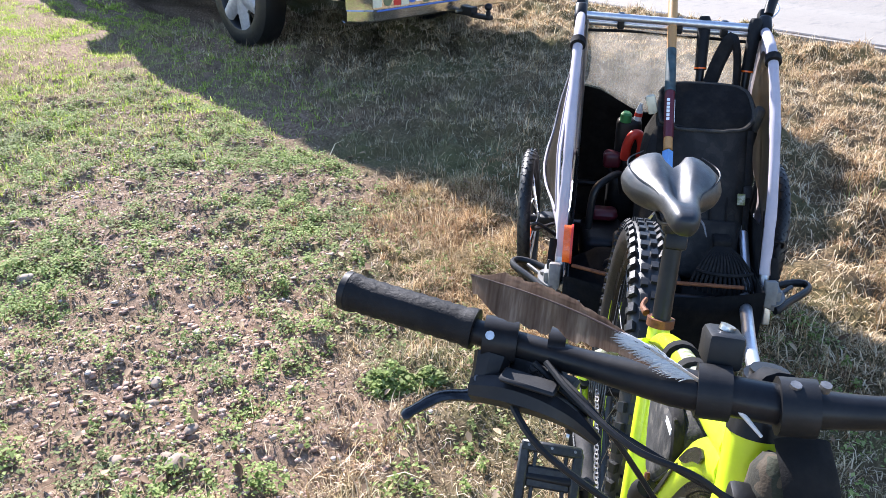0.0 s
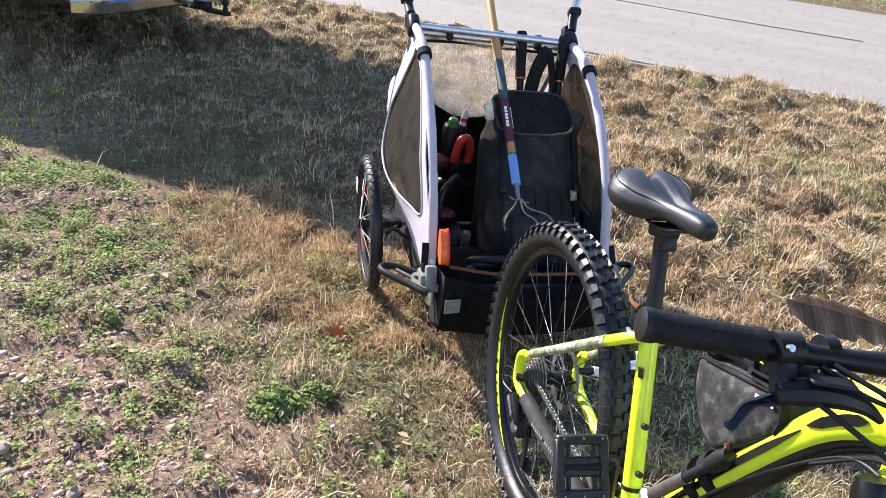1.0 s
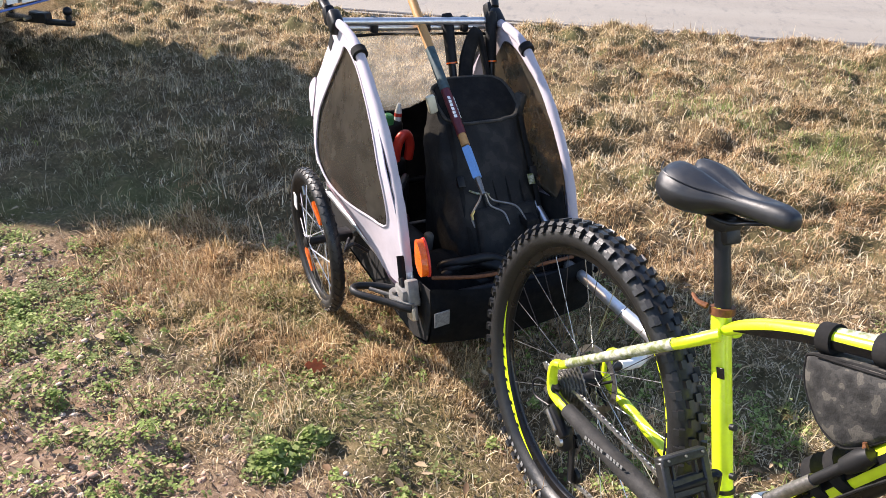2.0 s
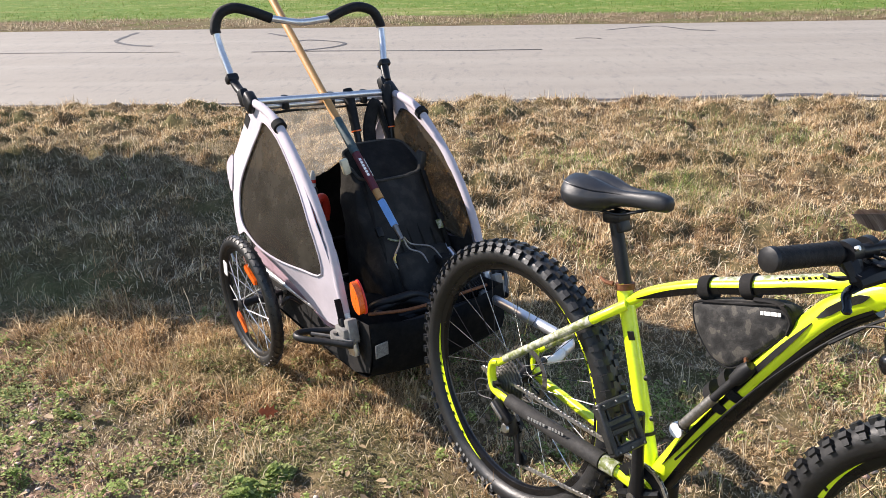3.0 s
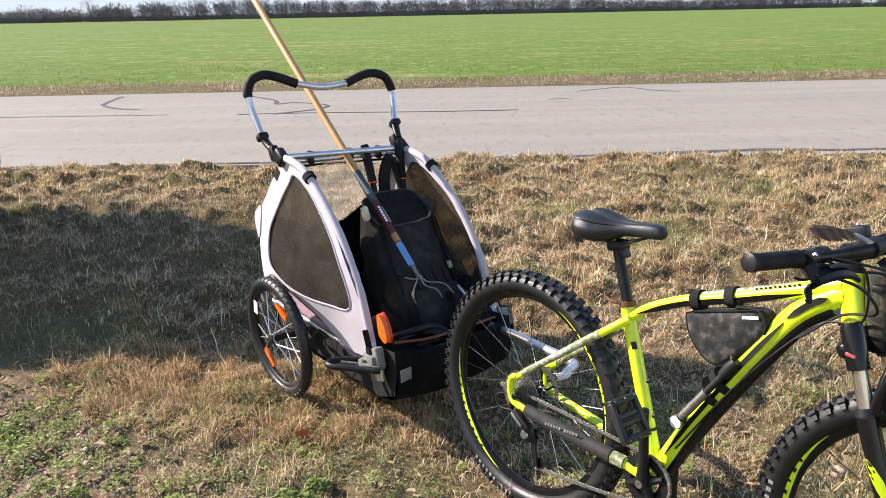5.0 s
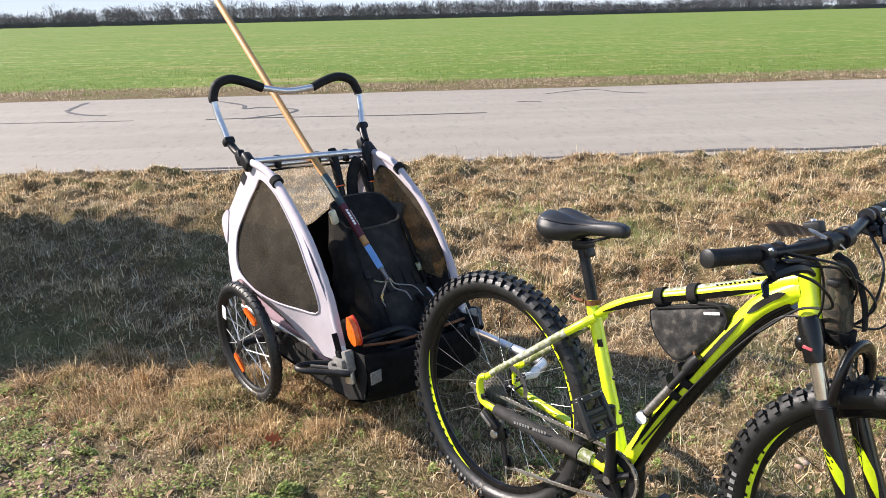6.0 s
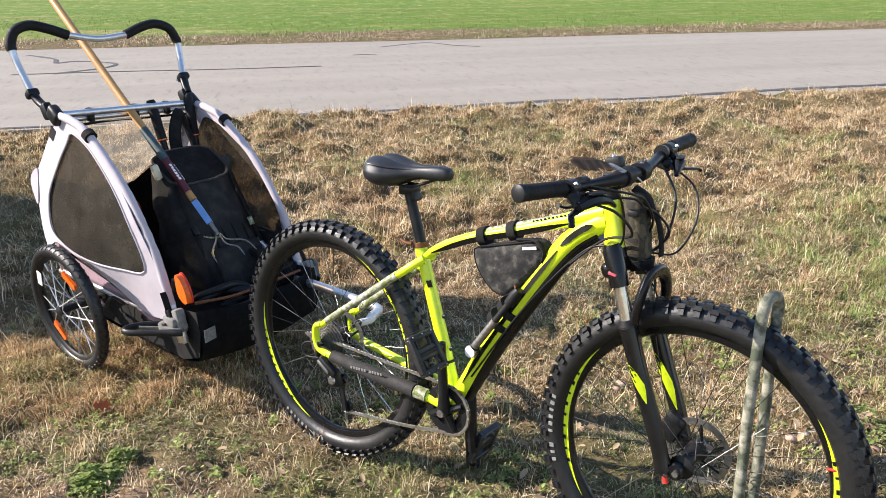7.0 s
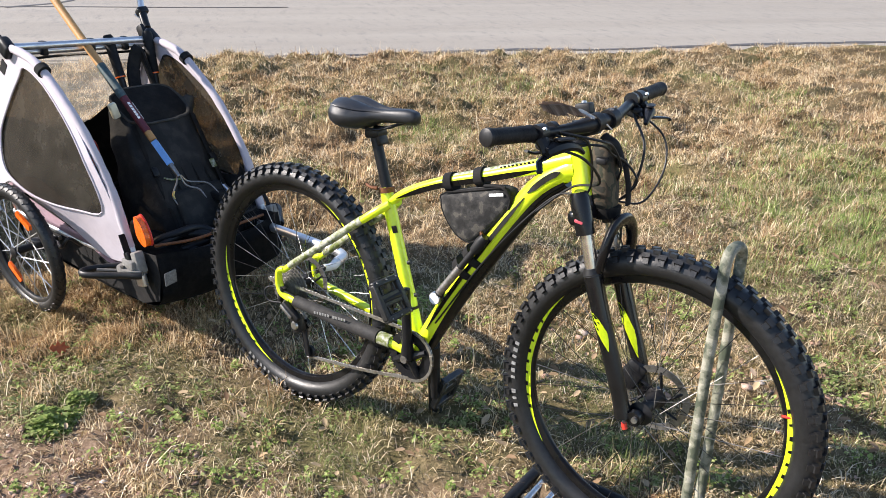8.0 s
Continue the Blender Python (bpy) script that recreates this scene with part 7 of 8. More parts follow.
def trailer_wheel(v, out):
    """20 inch wheel: rim, smooth-shouldered tyre, hub, crossed spokes, two spoke reflectors."""
    c = Matrix.Translation(T(-1.112, v, 0.234)) @ Matrix.Rotation(radians(-2.5 * out), 4, "X")
    bm = bmesh.new()
    ring(bm, 0.198, [(0.008, -0.012), (0.008, 0.012), (-0.004, 0.010), (-0.010, 0.004), (-0.010, -0.004), (-0.004, -0.010)], 56)
    w = part("wheel", bm, "black_plastic", trailer, "black plastic rim")
    w.matrix_local = c
    bm = bmesh.new()
    ring(bm, 0.2215, [(0.0225 * math.cos(a), 0.0215 * math.sin(a)) for a in (2 * math.pi * k / 12 for k in range(12))], 64)
    part("tyre", bm, "rubber", w, "dusty black tyre with a chevron tread")
    bm = bmesh.new()
    for k in range(48):
        for s in (1, -1):
            a = 2 * math.pi * (k + (0.5 if s > 0 else 0)) / 48
            for j, (r, y, tl) in enumerate(((0.2425, 0.0065, 20), (0.2370, 0.0155, 48))):
                m = Matrix.Rotation(-(a + j * 0.035), 4, "Y") @ Matrix.Translation((r, s * y, 0)) @ Matrix.Rotation(radians(s * tl), 4, "Z") @ Matrix.Rotation(radians(s * 32), 4, "X")
                block(bm, (0.003, 0.012, 0.008), m)
    tagged(part("tread", bm, "rubber", w), kind="stuff")
    part("hub", sweep(bmesh.new(), [(0, y, 0) for y in (-0.042, -0.036, -0.030, 0.030, 0.036, 0.042)], [0.010, 0.021, 0.014, 0.014, 0.021, 0.010], 16), "black_plastic", w)
    for k in range(20):
        a = 2 * math.pi * k / 20
        lead = radians(50) * (1 if (k // 2) % 2 else -1)
        y = 0.030 if k % 2 else -0.030
        part("spoke", sweep(bmesh.new(), [(0.018 * math.cos(a + lead), y, 0.018 * math.sin(a + lead)), (0.190 * math.cos(a), 0, 0.190 * math.sin(a))], 0.0018, 5), "alloy", w)
    for a in (62, 232):
        loop = [(-0.045, -0.008), (-0.036, -0.014), (0.036, -0.014), (0.045, -0.008), (0.040, 0.010), (-0.040, 0.010)]
        m = Matrix.Rotation(-radians(a), 4, "Y") @ Matrix.Translation((0.150, out * 0.012, 0)) @ Matrix.Rotation(radians(90), 4, "Y")
        part("spoke_reflector", sheet(bmesh.new(), loop, [], lambda x, z, d: m @ Vector((x, d, z)), 0.010), "orange", w, "orange spoke reflector")
    part("valve", sweep(bmesh.new(), [(0.187 * math.cos(2.2), 0, 0.187 * math.sin(2.2)), (0.158 * math.cos(2.2), 0, 0.158 * math.sin(2.2))], 0.005, 8), "steel", w)
    part("rim_label", block(bmesh.new(), (0.030, 0.003, 0.055), Matrix.Translation((-0.118, out * 0.028, 0.100)) @ Matrix.Rotation(radians(10), 4, "Y"), 0.001, 1), "lens", w, "white tag fixed to the spokes")


trailer_wheel(-0.222, -1)
trailer_wheel(0.560, 1)
part("axle", sweep(bmesh.new(), [T(-1.112, -0.25, 0.234), T(-1.112, 0.585, 0.234)], 0.008, 10), "dark_steel", trailer)
for v, o in ((NEAR, -1), (FAR, 1)):
    part("axle_bracket", block(bmesh.new(), (0.060, 0.085, 0.030), Matrix.Translation(T(-1.112, v + o * 0.055, 0.240)), 0.008, 2), "black_plastic", trailer)
    part("wheel_guard_bar", sweep(bmesh.new(), spline([T(-0.90, v + o * 0.03, 0.275), T(-0.86, v + o * 0.09, 0.33), T(-0.90, v + o * 0.10, 0.29), T(-1.05, v + o * 0.04, 0.25)], 5), 0.006, 8), "black_metal", trailer)


# side bumper at the near front corner: a flat grey plate with a rounded loop
def bumper(v, o):
    loop = soft_loop([(-0.580, 0.000), (-0.545, 0.030), (-0.600, 0.075), (-0.680, 0.142), (-0.718, 0.138), (-0.710, 0.090), (-0.660, 0.020), (-0.630, -0.005)], 4)
    plate = soft_loop([(-0.580, 0.000), (-0.548, 0.028), (-0.590, 0.062), (-0.640, 0.060), (-0.656, 0.028), (-0.630, -0.004)], 4)
    p = part("side_bumper", sheet(bmesh.new(), plate, [], lambda x, y, d: T(x, v + o * y, 0.262 + d + 0.02 * y), 0.016), "bumper_grey", trailer, "scuffed grey plastic bumper plate")
    rim = [T(x, v + o * y, 0.264 + 0.02 * y) for x, y in loop[4:]]
    part("bumper_loop", sweep(bmesh.new(), rim, 0.0095, 10, flat=1.2), "black_plastic", p, "open loop of dark plastic")
    part("bumper_web", sweep(bmesh.new(), [T(-0.628, v + o * 0.050, 0.266), T(-0.690, v + o * 0.100, 0.268)], 0.006, 8), "grey_plastic", p)
    part("bumper_hinge", block(bmesh.new(), (0.030, 0.034, 0.075), Matrix.Translation(T(-0.574, v + o * 0.016, 0.300)) @ Matrix.Rotation(radians(-16), 4, "Y"), 0.006, 2), "bumper_grey", p)
    part("bumper_block", block(bmesh.new(), (0.060, 0.050, 0.034), Matrix.Translation(T(-0.600, v + o * 0.022, 0.292)), 0.006, 2), "bumper_grey", p)
    for q in ((-0.585, 0.028), (-0.618, 0.052)):
        part("bumper_bolt", sweep(bmesh.new(), [T(q[0], v + o * q[1], 0.278), T(q[0], v + o * q[1], 0.288)], 0.007, 10), "dark_steel", p)


bumper(NEAR, -1)
bumper(FAR, 1)

# tow bar from the far front corner to the bicycle's left dropout
inv = TRM.inverted()


def G(x, y, z):
    return inv @ Vector((x, y, z))


tow = part("tow_bar", sweep(bmesh.new(), spline([G(-0.02, 0.72, 0.275), G(0.040, 0.615, 0.290), G(0.130, 0.465, 0.300), G(0.212, 0.335, 0.305), G(0.225, 0.270, 0.312), G(0.190, 0.200, 0.325)], 6), 0.0165, 14), "alloy", trailer, "bent aluminium tow bar")
part("hitch_boot", sweep(bmesh.new(), spline([G(0.195, 0.210, 0.322), G(0.170, 0.150, 0.335), G(0.135, 0.110, 0.350)], 4), [0.015] * 4 + [0.012] * 5, 12), "white", tow, "white plastic hitch joint")
part("hitch_pin", sweep(bmesh.new(), [G(0.145, 0.125, 0.345), G(0.105, 0.075, 0.360)], 0.011, 10), "black_metal", tow)


# ---- what the trailer carries ----
def tube_thing(name, m, pts, r, mat, label, category):
    return single(name, sweep(bmesh.new(), pts, r, 14), mat, label, category, m=m)


def cultivator():
    """Long-handled hand cultivator: wooden pole, taped neck, label, forked steel tines."""
    ob = thing("garden_cultivator", Matrix.Identity(4), "long wooden-handled cultivator fork standing in the trailer", "garden tool")
    base, d = Vector((-0.3662, 0.8005, 0.5930)), Vector((-0.4615, 0.6150, 0.6390)).normalized()

    def at(t):
        return base + d * t

    part("pole", sweep(bmesh.new(), [at(0.36), at(0.9), at(1.46), at(1.475)], [0.0148, 0.0150, 0.0150, 0.010], 16), "wood", ob, "varnished wooden pole")
    part("tape", sweep(bmesh.new(), [at(0.21), at(0.30), at(0.37)], [0.0165, 0.0160, 0.0155], 16), "teal_tape", ob, "frayed dark teal tape")
    part("sleeve", sweep(bmesh.new(), [at(0.045), at(0.22)], 0.0150, 16), "maroon", ob, "maroon painted sleeve")
    bm = bmesh.new()
    side_ = d.cross(Vector((0, 0, 1))).normalized()
    nrm = side_.cross(d).normalized()
    rot = Matrix((d, side_, nrm)).transposed().to_4x4()
    for k in range(6):
        block(bm, (0.010, 0.009, 0.0015), Matrix.Translation(at(0.105 + 0.0135 * k)) @ rot @ Matrix.Translation((0, -0.005, 0.0145)))
        block(bm, (0.010, 0.0015, 0.009), Matrix.Translation(at(0.105 + 0.0135 * k)) @ rot @ Matrix.Translation((0, 0.0147, 0.004)))
    part("sleeve_lettering", bm, "lens", ob)
    part("band", sweep(bmesh.new(), [at(0.005), at(0.050)], 0.0135, 14), "wood", ob)
    part("label", sweep(bmesh.new(), [at(-0.108), at(0.0)], [0.0150, 0.0155], 4), "blue_label", ob, "pale blue paper label")
    n0 = at(-0.108)
    part("ferrule", sweep(bmesh.new(), [n0, at(-0.165)], [0.010, 0.007], 10), "dark_steel", ob)
    for pts in ([(-0.297, 0.712, 0.500), (-0.300, 0.694, 0.470), (-0.316, 0.662, 0.432), (-0.302, 0.641, 0.402)], [(-0.288, 0.704, 0.492), (-0.268, 0.700, 0.454), (-0.226, 0.699, 0.437), (-0.202, 0.673, 0.412)],
                [(-0.286, 0.708, 0.492), (-0.262, 0.722, 0.462), (-0.196, 0.738, 0.446), (-0.158, 0.716, 0.414)]):
        part("tine", sweep(bmesh.new(), spline(pts, 5), [0.0034] * 12 + [0.0030, 0.0027, 0.0022, 0.0014], 8), "dark_steel", ob, "bent steel tine")
    part("tine_tip", sweep(bmesh.new(), [(-0.311, 0.672, 0.444), (-0.316, 0.662, 0.432), (-0.311, 0.653, 0.420)], [0.0036, 0.0046, 0.0036], 8), "brass", ob, "brassy worn bend")



cultivator()


def backpack():
    """Camouflage pack with a wide open mouth that leans towards the front, standing in the tub."""
    ob = thing("backpack", TRM, "dark camouflage backpack with an open black top, standing in the trailer", "backpack")
    mid = 0.300

    def loft(rows_in, material, name, label, wob_amp):
        bm = bmesh.new()
        rows = []
        for u, z, a, b, tilt in rows_in:
            row = []
            for k in range(32):
                t = 2 * math.pi * k / 32
                cx, sy = math.copysign(abs(math.cos(t)) ** 0.6, math.cos(t)), math.copysign(abs(math.sin(t)) ** 0.6, math.sin(t))
                wob = 1 + wob_amp * noise.noise(Vector((3 * math.cos(t), 3 * math.sin(t), z * 14))) + wob_amp * 0.6 * noise.noise(Vector((8 * math.cos(t), 8 * math.sin(t), z * 30)))
                low = 1 - min(1.0, max(0.0, (z - 0.54) / 0.14))
                row.append(bm.verts.new(T(u + a * cx * wob, mid - 0.012 * low + b * (1 + 0.05 * low) * sy * wob, z + tilt * cx)))
            rows.append(row)
        for p, q in zip(rows, rows[1:]):
            for k in range(32):
                bm.faces.new((p[k], p[(k + 1) % 32], q[(k + 1) % 32], q[k]))
        bm.faces.new(rows[0])
        bm.faces.new(rows[-1][::-1])
        lip = [v.co.copy() for v in rows[-1]]
        part(name, bm, material, ob, label, 70)
        return lip

    lip = loft([(-0.900, 0.150, 0.150, 0.130, 0), (-0.890, 0.200, 0.180, 0.155, 0), (-0.895, 0.260, 0.182, 0.160, -0.010), (-0.910, 0.330, 0.172, 0.156, -0.020), (-0.930, 0.400, 0.158, 0.160, -0.026), (-0.952, 0.470, 0.142, 0.154, -0.032), (-0.975, 0.530, 0.126, 0.156, -0.036),
                (-0.998, 0.590, 0.108, 0.152, -0.040), (-1.014, 0.640, 0.092, 0.146, -0.044), (-1.025, 0.685, 0.080, 0.140, -0.050)], "pack_camo", "pack_body", "", 0.09)
    loft([(-1.010, 0.470, 0.050, 0.105, 0), (-1.018, 0.560, 0.064, 0.120, -0.030), (-1.024, 0.640, 0.072, 0.128, -0.045), (-1.025, 0.6885, 0.074, 0.132, -0.050)], "black_fabric", "lining", "black open mouth", 0.05)
    part("rim", sweep(bmesh.new(), lip + lip[:1], 0.0075, 8, cap=False, flat=0.7), "grey_web", ob, "grey webbing round the mouth")
    for v in (mid - 0.130, mid + 0.130):
        part("compression_strap", sweep(bmesh.new(), spline([T(-0.950, v, 0.640), T(-0.880, v, 0.525), T(-0.815, v, 0.425), T(-0.755, v, 0.320), T(-0.722, v, 0.230)], 5), 0.009, 6, flat=0.3), "black_fabric", ob)
        part("strap_buckle", block(bmesh.new(), (0.014, 0.026, 0.036), Matrix.Translation(T(-0.846, v, 0.485)) @ Matrix.Rotation(radians(-36), 4, "Y"), 0.005, 2), "black_plastic", ob)
    part("pocket", block(bmesh.new(), (0.040, 0.220, 0.175), Matrix.Translation(T(-0.752, mid, 0.335)) @ Matrix.Rotation(radians(-32), 4, "Y"), 0.018, 3), "pack_camo", ob)
    for k in range(4):
        part("pocket_cord", sweep(bmesh.new(), spline([T(-0.870, mid - 0.075 + 0.050 * k, 0.515), T(-0.800, mid - 0.066 + 0.046 * k, 0.425), T(-0.722, mid - 0.070 + 0.048 * k, 0.310)], 5), 0.0028, 6), "black_fabric", ob)
    part("strap_keeper", block(bmesh.new(), (0.022, 0.030, 0.060), Matrix.Translation(T(-1.010, mid - 0.160, 0.690)) @ Matrix.Rotation(radians(16), 4, "X"), 0.008, 2), "cream", ob, "pale worn strap keeper")
    part("side_tab", block(bmesh.new(), (0.050, 0.026, 0.080), Matrix.Translation(T(-1.000, mid + 0.150, 0.660)) @ Matrix.Rotation(radians(-12), 4, "X"), 0.010, 2), "grey_web", ob)
    part("patch", block(bmesh.new(), (0.004, 0.022, 0.034), Matrix.Translation(T(-0.826, mid + 0.112, 0.470)) @ Matrix.Rotation(radians(-36), 4, "Y"), 0.001, 1), "stay_tape", ob, "small pale cloth patch")
    part("shoulder_strap", sweep(bmesh.new(), spline([T(-1.120, 0.310, 0.700), T(-1.170, 0.340, 0.790), T(-1.170, 0.372, 0.865), T(-1.170, 0.395, 0.810), T(-1.120, 0.400, 0.700)], 5), 0.024, 8, flat=0.5), "black_fabric", ob)
    part("zip_pull", sweep(bmesh.new(), spline([T(-0.826, mid - 0.110, 0.462), T(-0.818, mid - 0.085, 0.452), T(-0.812, mid - 0.045, 0.446)], 4), 0.0034, 6), "stay_tape", ob)


backpack()


def loppers():
    ob = thing("loppers", TRM, "long-handled loppers with black grips and orange rings, in the backpack", "garden tool")
    for a, b in ((T(-1.236, 0.290, 0.918), T(-1.150, 0.292, 0.660)), (T(-1.205, 0.440, 0.922), T(-1.145, 0.424, 0.660))):
        d = (b - a).normalized()
        part("grip", sweep(bmesh.new(), [a, a + d * 0.012, a + d * 0.14, a + d * 0.165], [0.015, 0.020, 0.018, 0.019], 14), "grip_rubber", ob, "black foam grip")
        part("ring", sweep(bmesh.new(), [a + d * 0.158, a + d * 0.163], 0.0195, 14), "orange", ob, "thin orange ring")
        part("arm", sweep(bmesh.new(), [a + d * 0.16, b, b + d * 0.12], 0.013, 12), "black_metal", ob)
    part("pivot", block(bmesh.new(), (0.03, 0.16, 0.05), Matrix.Translation(T(-1.12, 0.36, 0.54)), 0.01, 2), "dark_steel", ob)


loppers()


def jug():
    """Red fuel jug with a handle and green cap."""
    ob = thing("fuel_jug", TRM, "dark plastic jug with a red handle and green cap", "jug")
    bm = bmesh.new()
    block(bm, (0.15, 0.11, 0.22), Matrix.Translation(T(-1.265, 0.090, 0.270)), 0.03, 3)
    block(bm, (0.075, 0.070, 0.07), Matrix.Translation(T(-1.235, 0.105, 0.410)), 0.02, 3)
    block(bm, (0.060, 0.085, 0.20), Matrix.Translation(T(-1.245, 0.092, 0.475)), 0.018, 3)
    part("jug_body", bm, "black_plastic", ob, "dark moulded body", angle=60)
    part("jug_handle", sweep(bmesh.new(), spline([T(-1.178, 0.086, 0.452), T(-1.168, 0.088, 0.500), T(-1.165, 0.102, 0.538), T(-1.168, 0.124, 0.540), T(-1.176, 0.138, 0.500), T(-1.186, 0.136, 0.450)], 5), 0.0165, 12), "red", ob)
    part("shoulder", block(bmesh.new(), (0.060, 0.060, 0.055), Matrix.Translation(T(-1.215, 0.045, 0.435)), 0.014, 3), "maroon", ob, "dark red moulded shoulder")
    part("cap", sweep(bmesh.new(), [T(-1.225, 0.078, 0.568), T(-1.223, 0.079, 0.594), T(-1.222, 0.080, 0.601)], [0.019, 0.019, 0.012], 18), "green", ob, "green screw cap")
    part("spout", sweep(bmesh.new(), [T(-1.235, 0.116, 0.565), T(-1.236, 0.120, 0.604), T(-1.238, 0.124, 0.630)], [0.013, 0.012, 0.005], 12), "white", ob, "white pointed spout")
    part("spout_stripe", sweep(bmesh.new(), [T(-1.2355, 0.1180, 0.585), T(-1.236, 0.1195, 0.597)], [0.0136, 0.0130], 12), "red", ob)


jug()


def tool_case():
    """Dark power-tool shape with a red housing and grey grip, lying at the jug's foot."""
    ob = thing("power_tool", TRM, "black and red power tool with grey grip in the tub", "tool")
    bm = bmesh.new()
    block(bm, (0.20, 0.14, 0.13), Matrix.Translation(T(-0.98, 0.030, 0.215)) @ Matrix.Rotation(radians(6), 4, "Z"), 0.025, 3)
    part("housing", bm, "black_plastic", ob)
    part("cover", block(bmesh.new(), (0.09, 0.09, 0.04), Matrix.Translation(T(-1.05, 0.030, 0.300)) @ Matrix.Rotation(radians(-10), 4, "Y"), 0.02, 3), "maroon", ob, "scuffed dark red cover")
    part("strap_handle", sweep(bmesh.new(), spline([T(-0.92, -0.02, 0.30), T(-0.93, -0.01, 0.42), T(-0.98, 0.03, 0.45), T(-1.05, 0.07, 0.44), T(-1.09, 0.085, 0.36)], 5), 0.012, 10), "black_plastic", ob)
    part("grip", block(bmesh.new(), (0.03, 0.030, 0.12), Matrix.Translation(T(-0.875, 0.075, 0.26)) @ Matrix.Rotation(radians(10), 4, "Y"), 0.010, 2), "grey_plastic", ob, "worn grey grip")


tool_case()


def rake_head():
    """Black fan rake head lying tines forward on the load."""
    ob = thing("rake_head", TRM, "black plastic fan rake head lying on the load", "garden rake")
    hub = T(-0.735, 0.36, 0.372)
    part("hub", block(bmesh.new(), (0.06, 0.05, 0.03), Matrix.Translation(hub), 0.008, 2), "black_fabric", ob)
    for k in range(15):
        a = radians(-34 + 68 * k / 14)
        d = Vector((math.cos(a), math.sin(a), 0))
        e = hub + d * 0.150 + Vector((0, 0, -0.060))
        part("tine", sweep(bmesh.new(), spline([hub, hub + d * 0.085 + Vector((0, 0, -0.016)), e, e + d * 0.006 + Vector((0, 0, -0.03))], 3), 0.004, 6), "black_fabric", ob)
    for r in (0.08, 0.135):
        part("brace", sweep(bmesh.new(), [hub + Vector((r * math.cos(radians(x)), r * math.sin(radians(x)), 0.008 - r * 0.36)) for x in range(-34, 35, 4)], 0.005, 6), "black_fabric", ob)


rake_head()


def load_bits():
    # bow saw frame along the far side, bungee cord and a coil of hose across the front
    single("bow_saw_frame", sweep(bmesh.new(), [T(-1.12, 0.435, 0.530), T(-0.60, 0.425, 0.285)], 0.013, 12), "alloy", "straight aluminium tube leaning along the tub's side", "tube", m=TRM)
    single("bungee_cord", sweep(bmesh.new(), spline([T(-0.545, -0.06, 0.352), T(-0.53, 0.08, 0.335), T(-0.52, 0.22, 0.338), T(-0.54, 0.40, 0.33)], 5), 0.0055, 8), "rust", "brown bungee cord stretched across the tub's mouth", "cord", m=TRM)
    bm = bmesh.new()
    for k, r in enumerate((0.085, 0.078, 0.082)):
        pts = [T(-0.665 + 0.012 * math.sin(3 * a + k), 0.14, 0.255) + Vector((0.35 * r * math.cos(a), 1.2 * r * math.cos(a), 0.45 * r * math.sin(a) + 0.012 * k)) for a in (2 * math.pi * j / 28 for j in range(28))]
        sweep(bm, pts + [pts[0]], 0.014, 10, cap=False)
    single("hose_coil", bm, "black_plastic", "coil of ribbed black hose in the tub's mouth", "hose", m=TRM)
    # black draped lump, added to hide pale rails where the tub is only dark
    bm = bmesh.new()
    rows = []
    for i in range(13):
        f = i / 12
        row = []
        for k in range(11):
            g = k / 10
            u, v = -0.900 + 0.350 * f, NEAR + 0.025 + 0.235 * g
            z = 0.150 + 0.150 * math.sin(math.pi * min(1.0, 0.12 + 0.88 * f)) ** 0.7 * math.sin(math.pi * (0.15 + 0.70 * g)) ** 0.6 + 0.022 * noise.noise(Vector((u * 16, v * 16, 3)))
            row.append(bm.verts.new(T(u, v, z)))
        rows.append(row)
    for a, b in zip(rows, rows[1:]):
        for k in range(10):
            bm.faces.new((a[k], a[k + 1], b[k + 1], b[k]))
    bmesh.ops.solidify(bm, geom=list(bm.faces), thickness=0.008)
    single("gap_cloth", bm, "black_fabric", "dark cloth added in the tub to keep the gap beside the pack dark", "cloth", m=TRM)
    bm = bmesh.new()
    block(bm, (0.30, 0.24, 0.10), Matrix.Translation(T(-0.72, 0.32, 0.200)), 0.03, 3)
    single("tool_bag", bm, "black_fabric", "flat black tool bag under the rake", "bag", m=TRM)


load_bits()


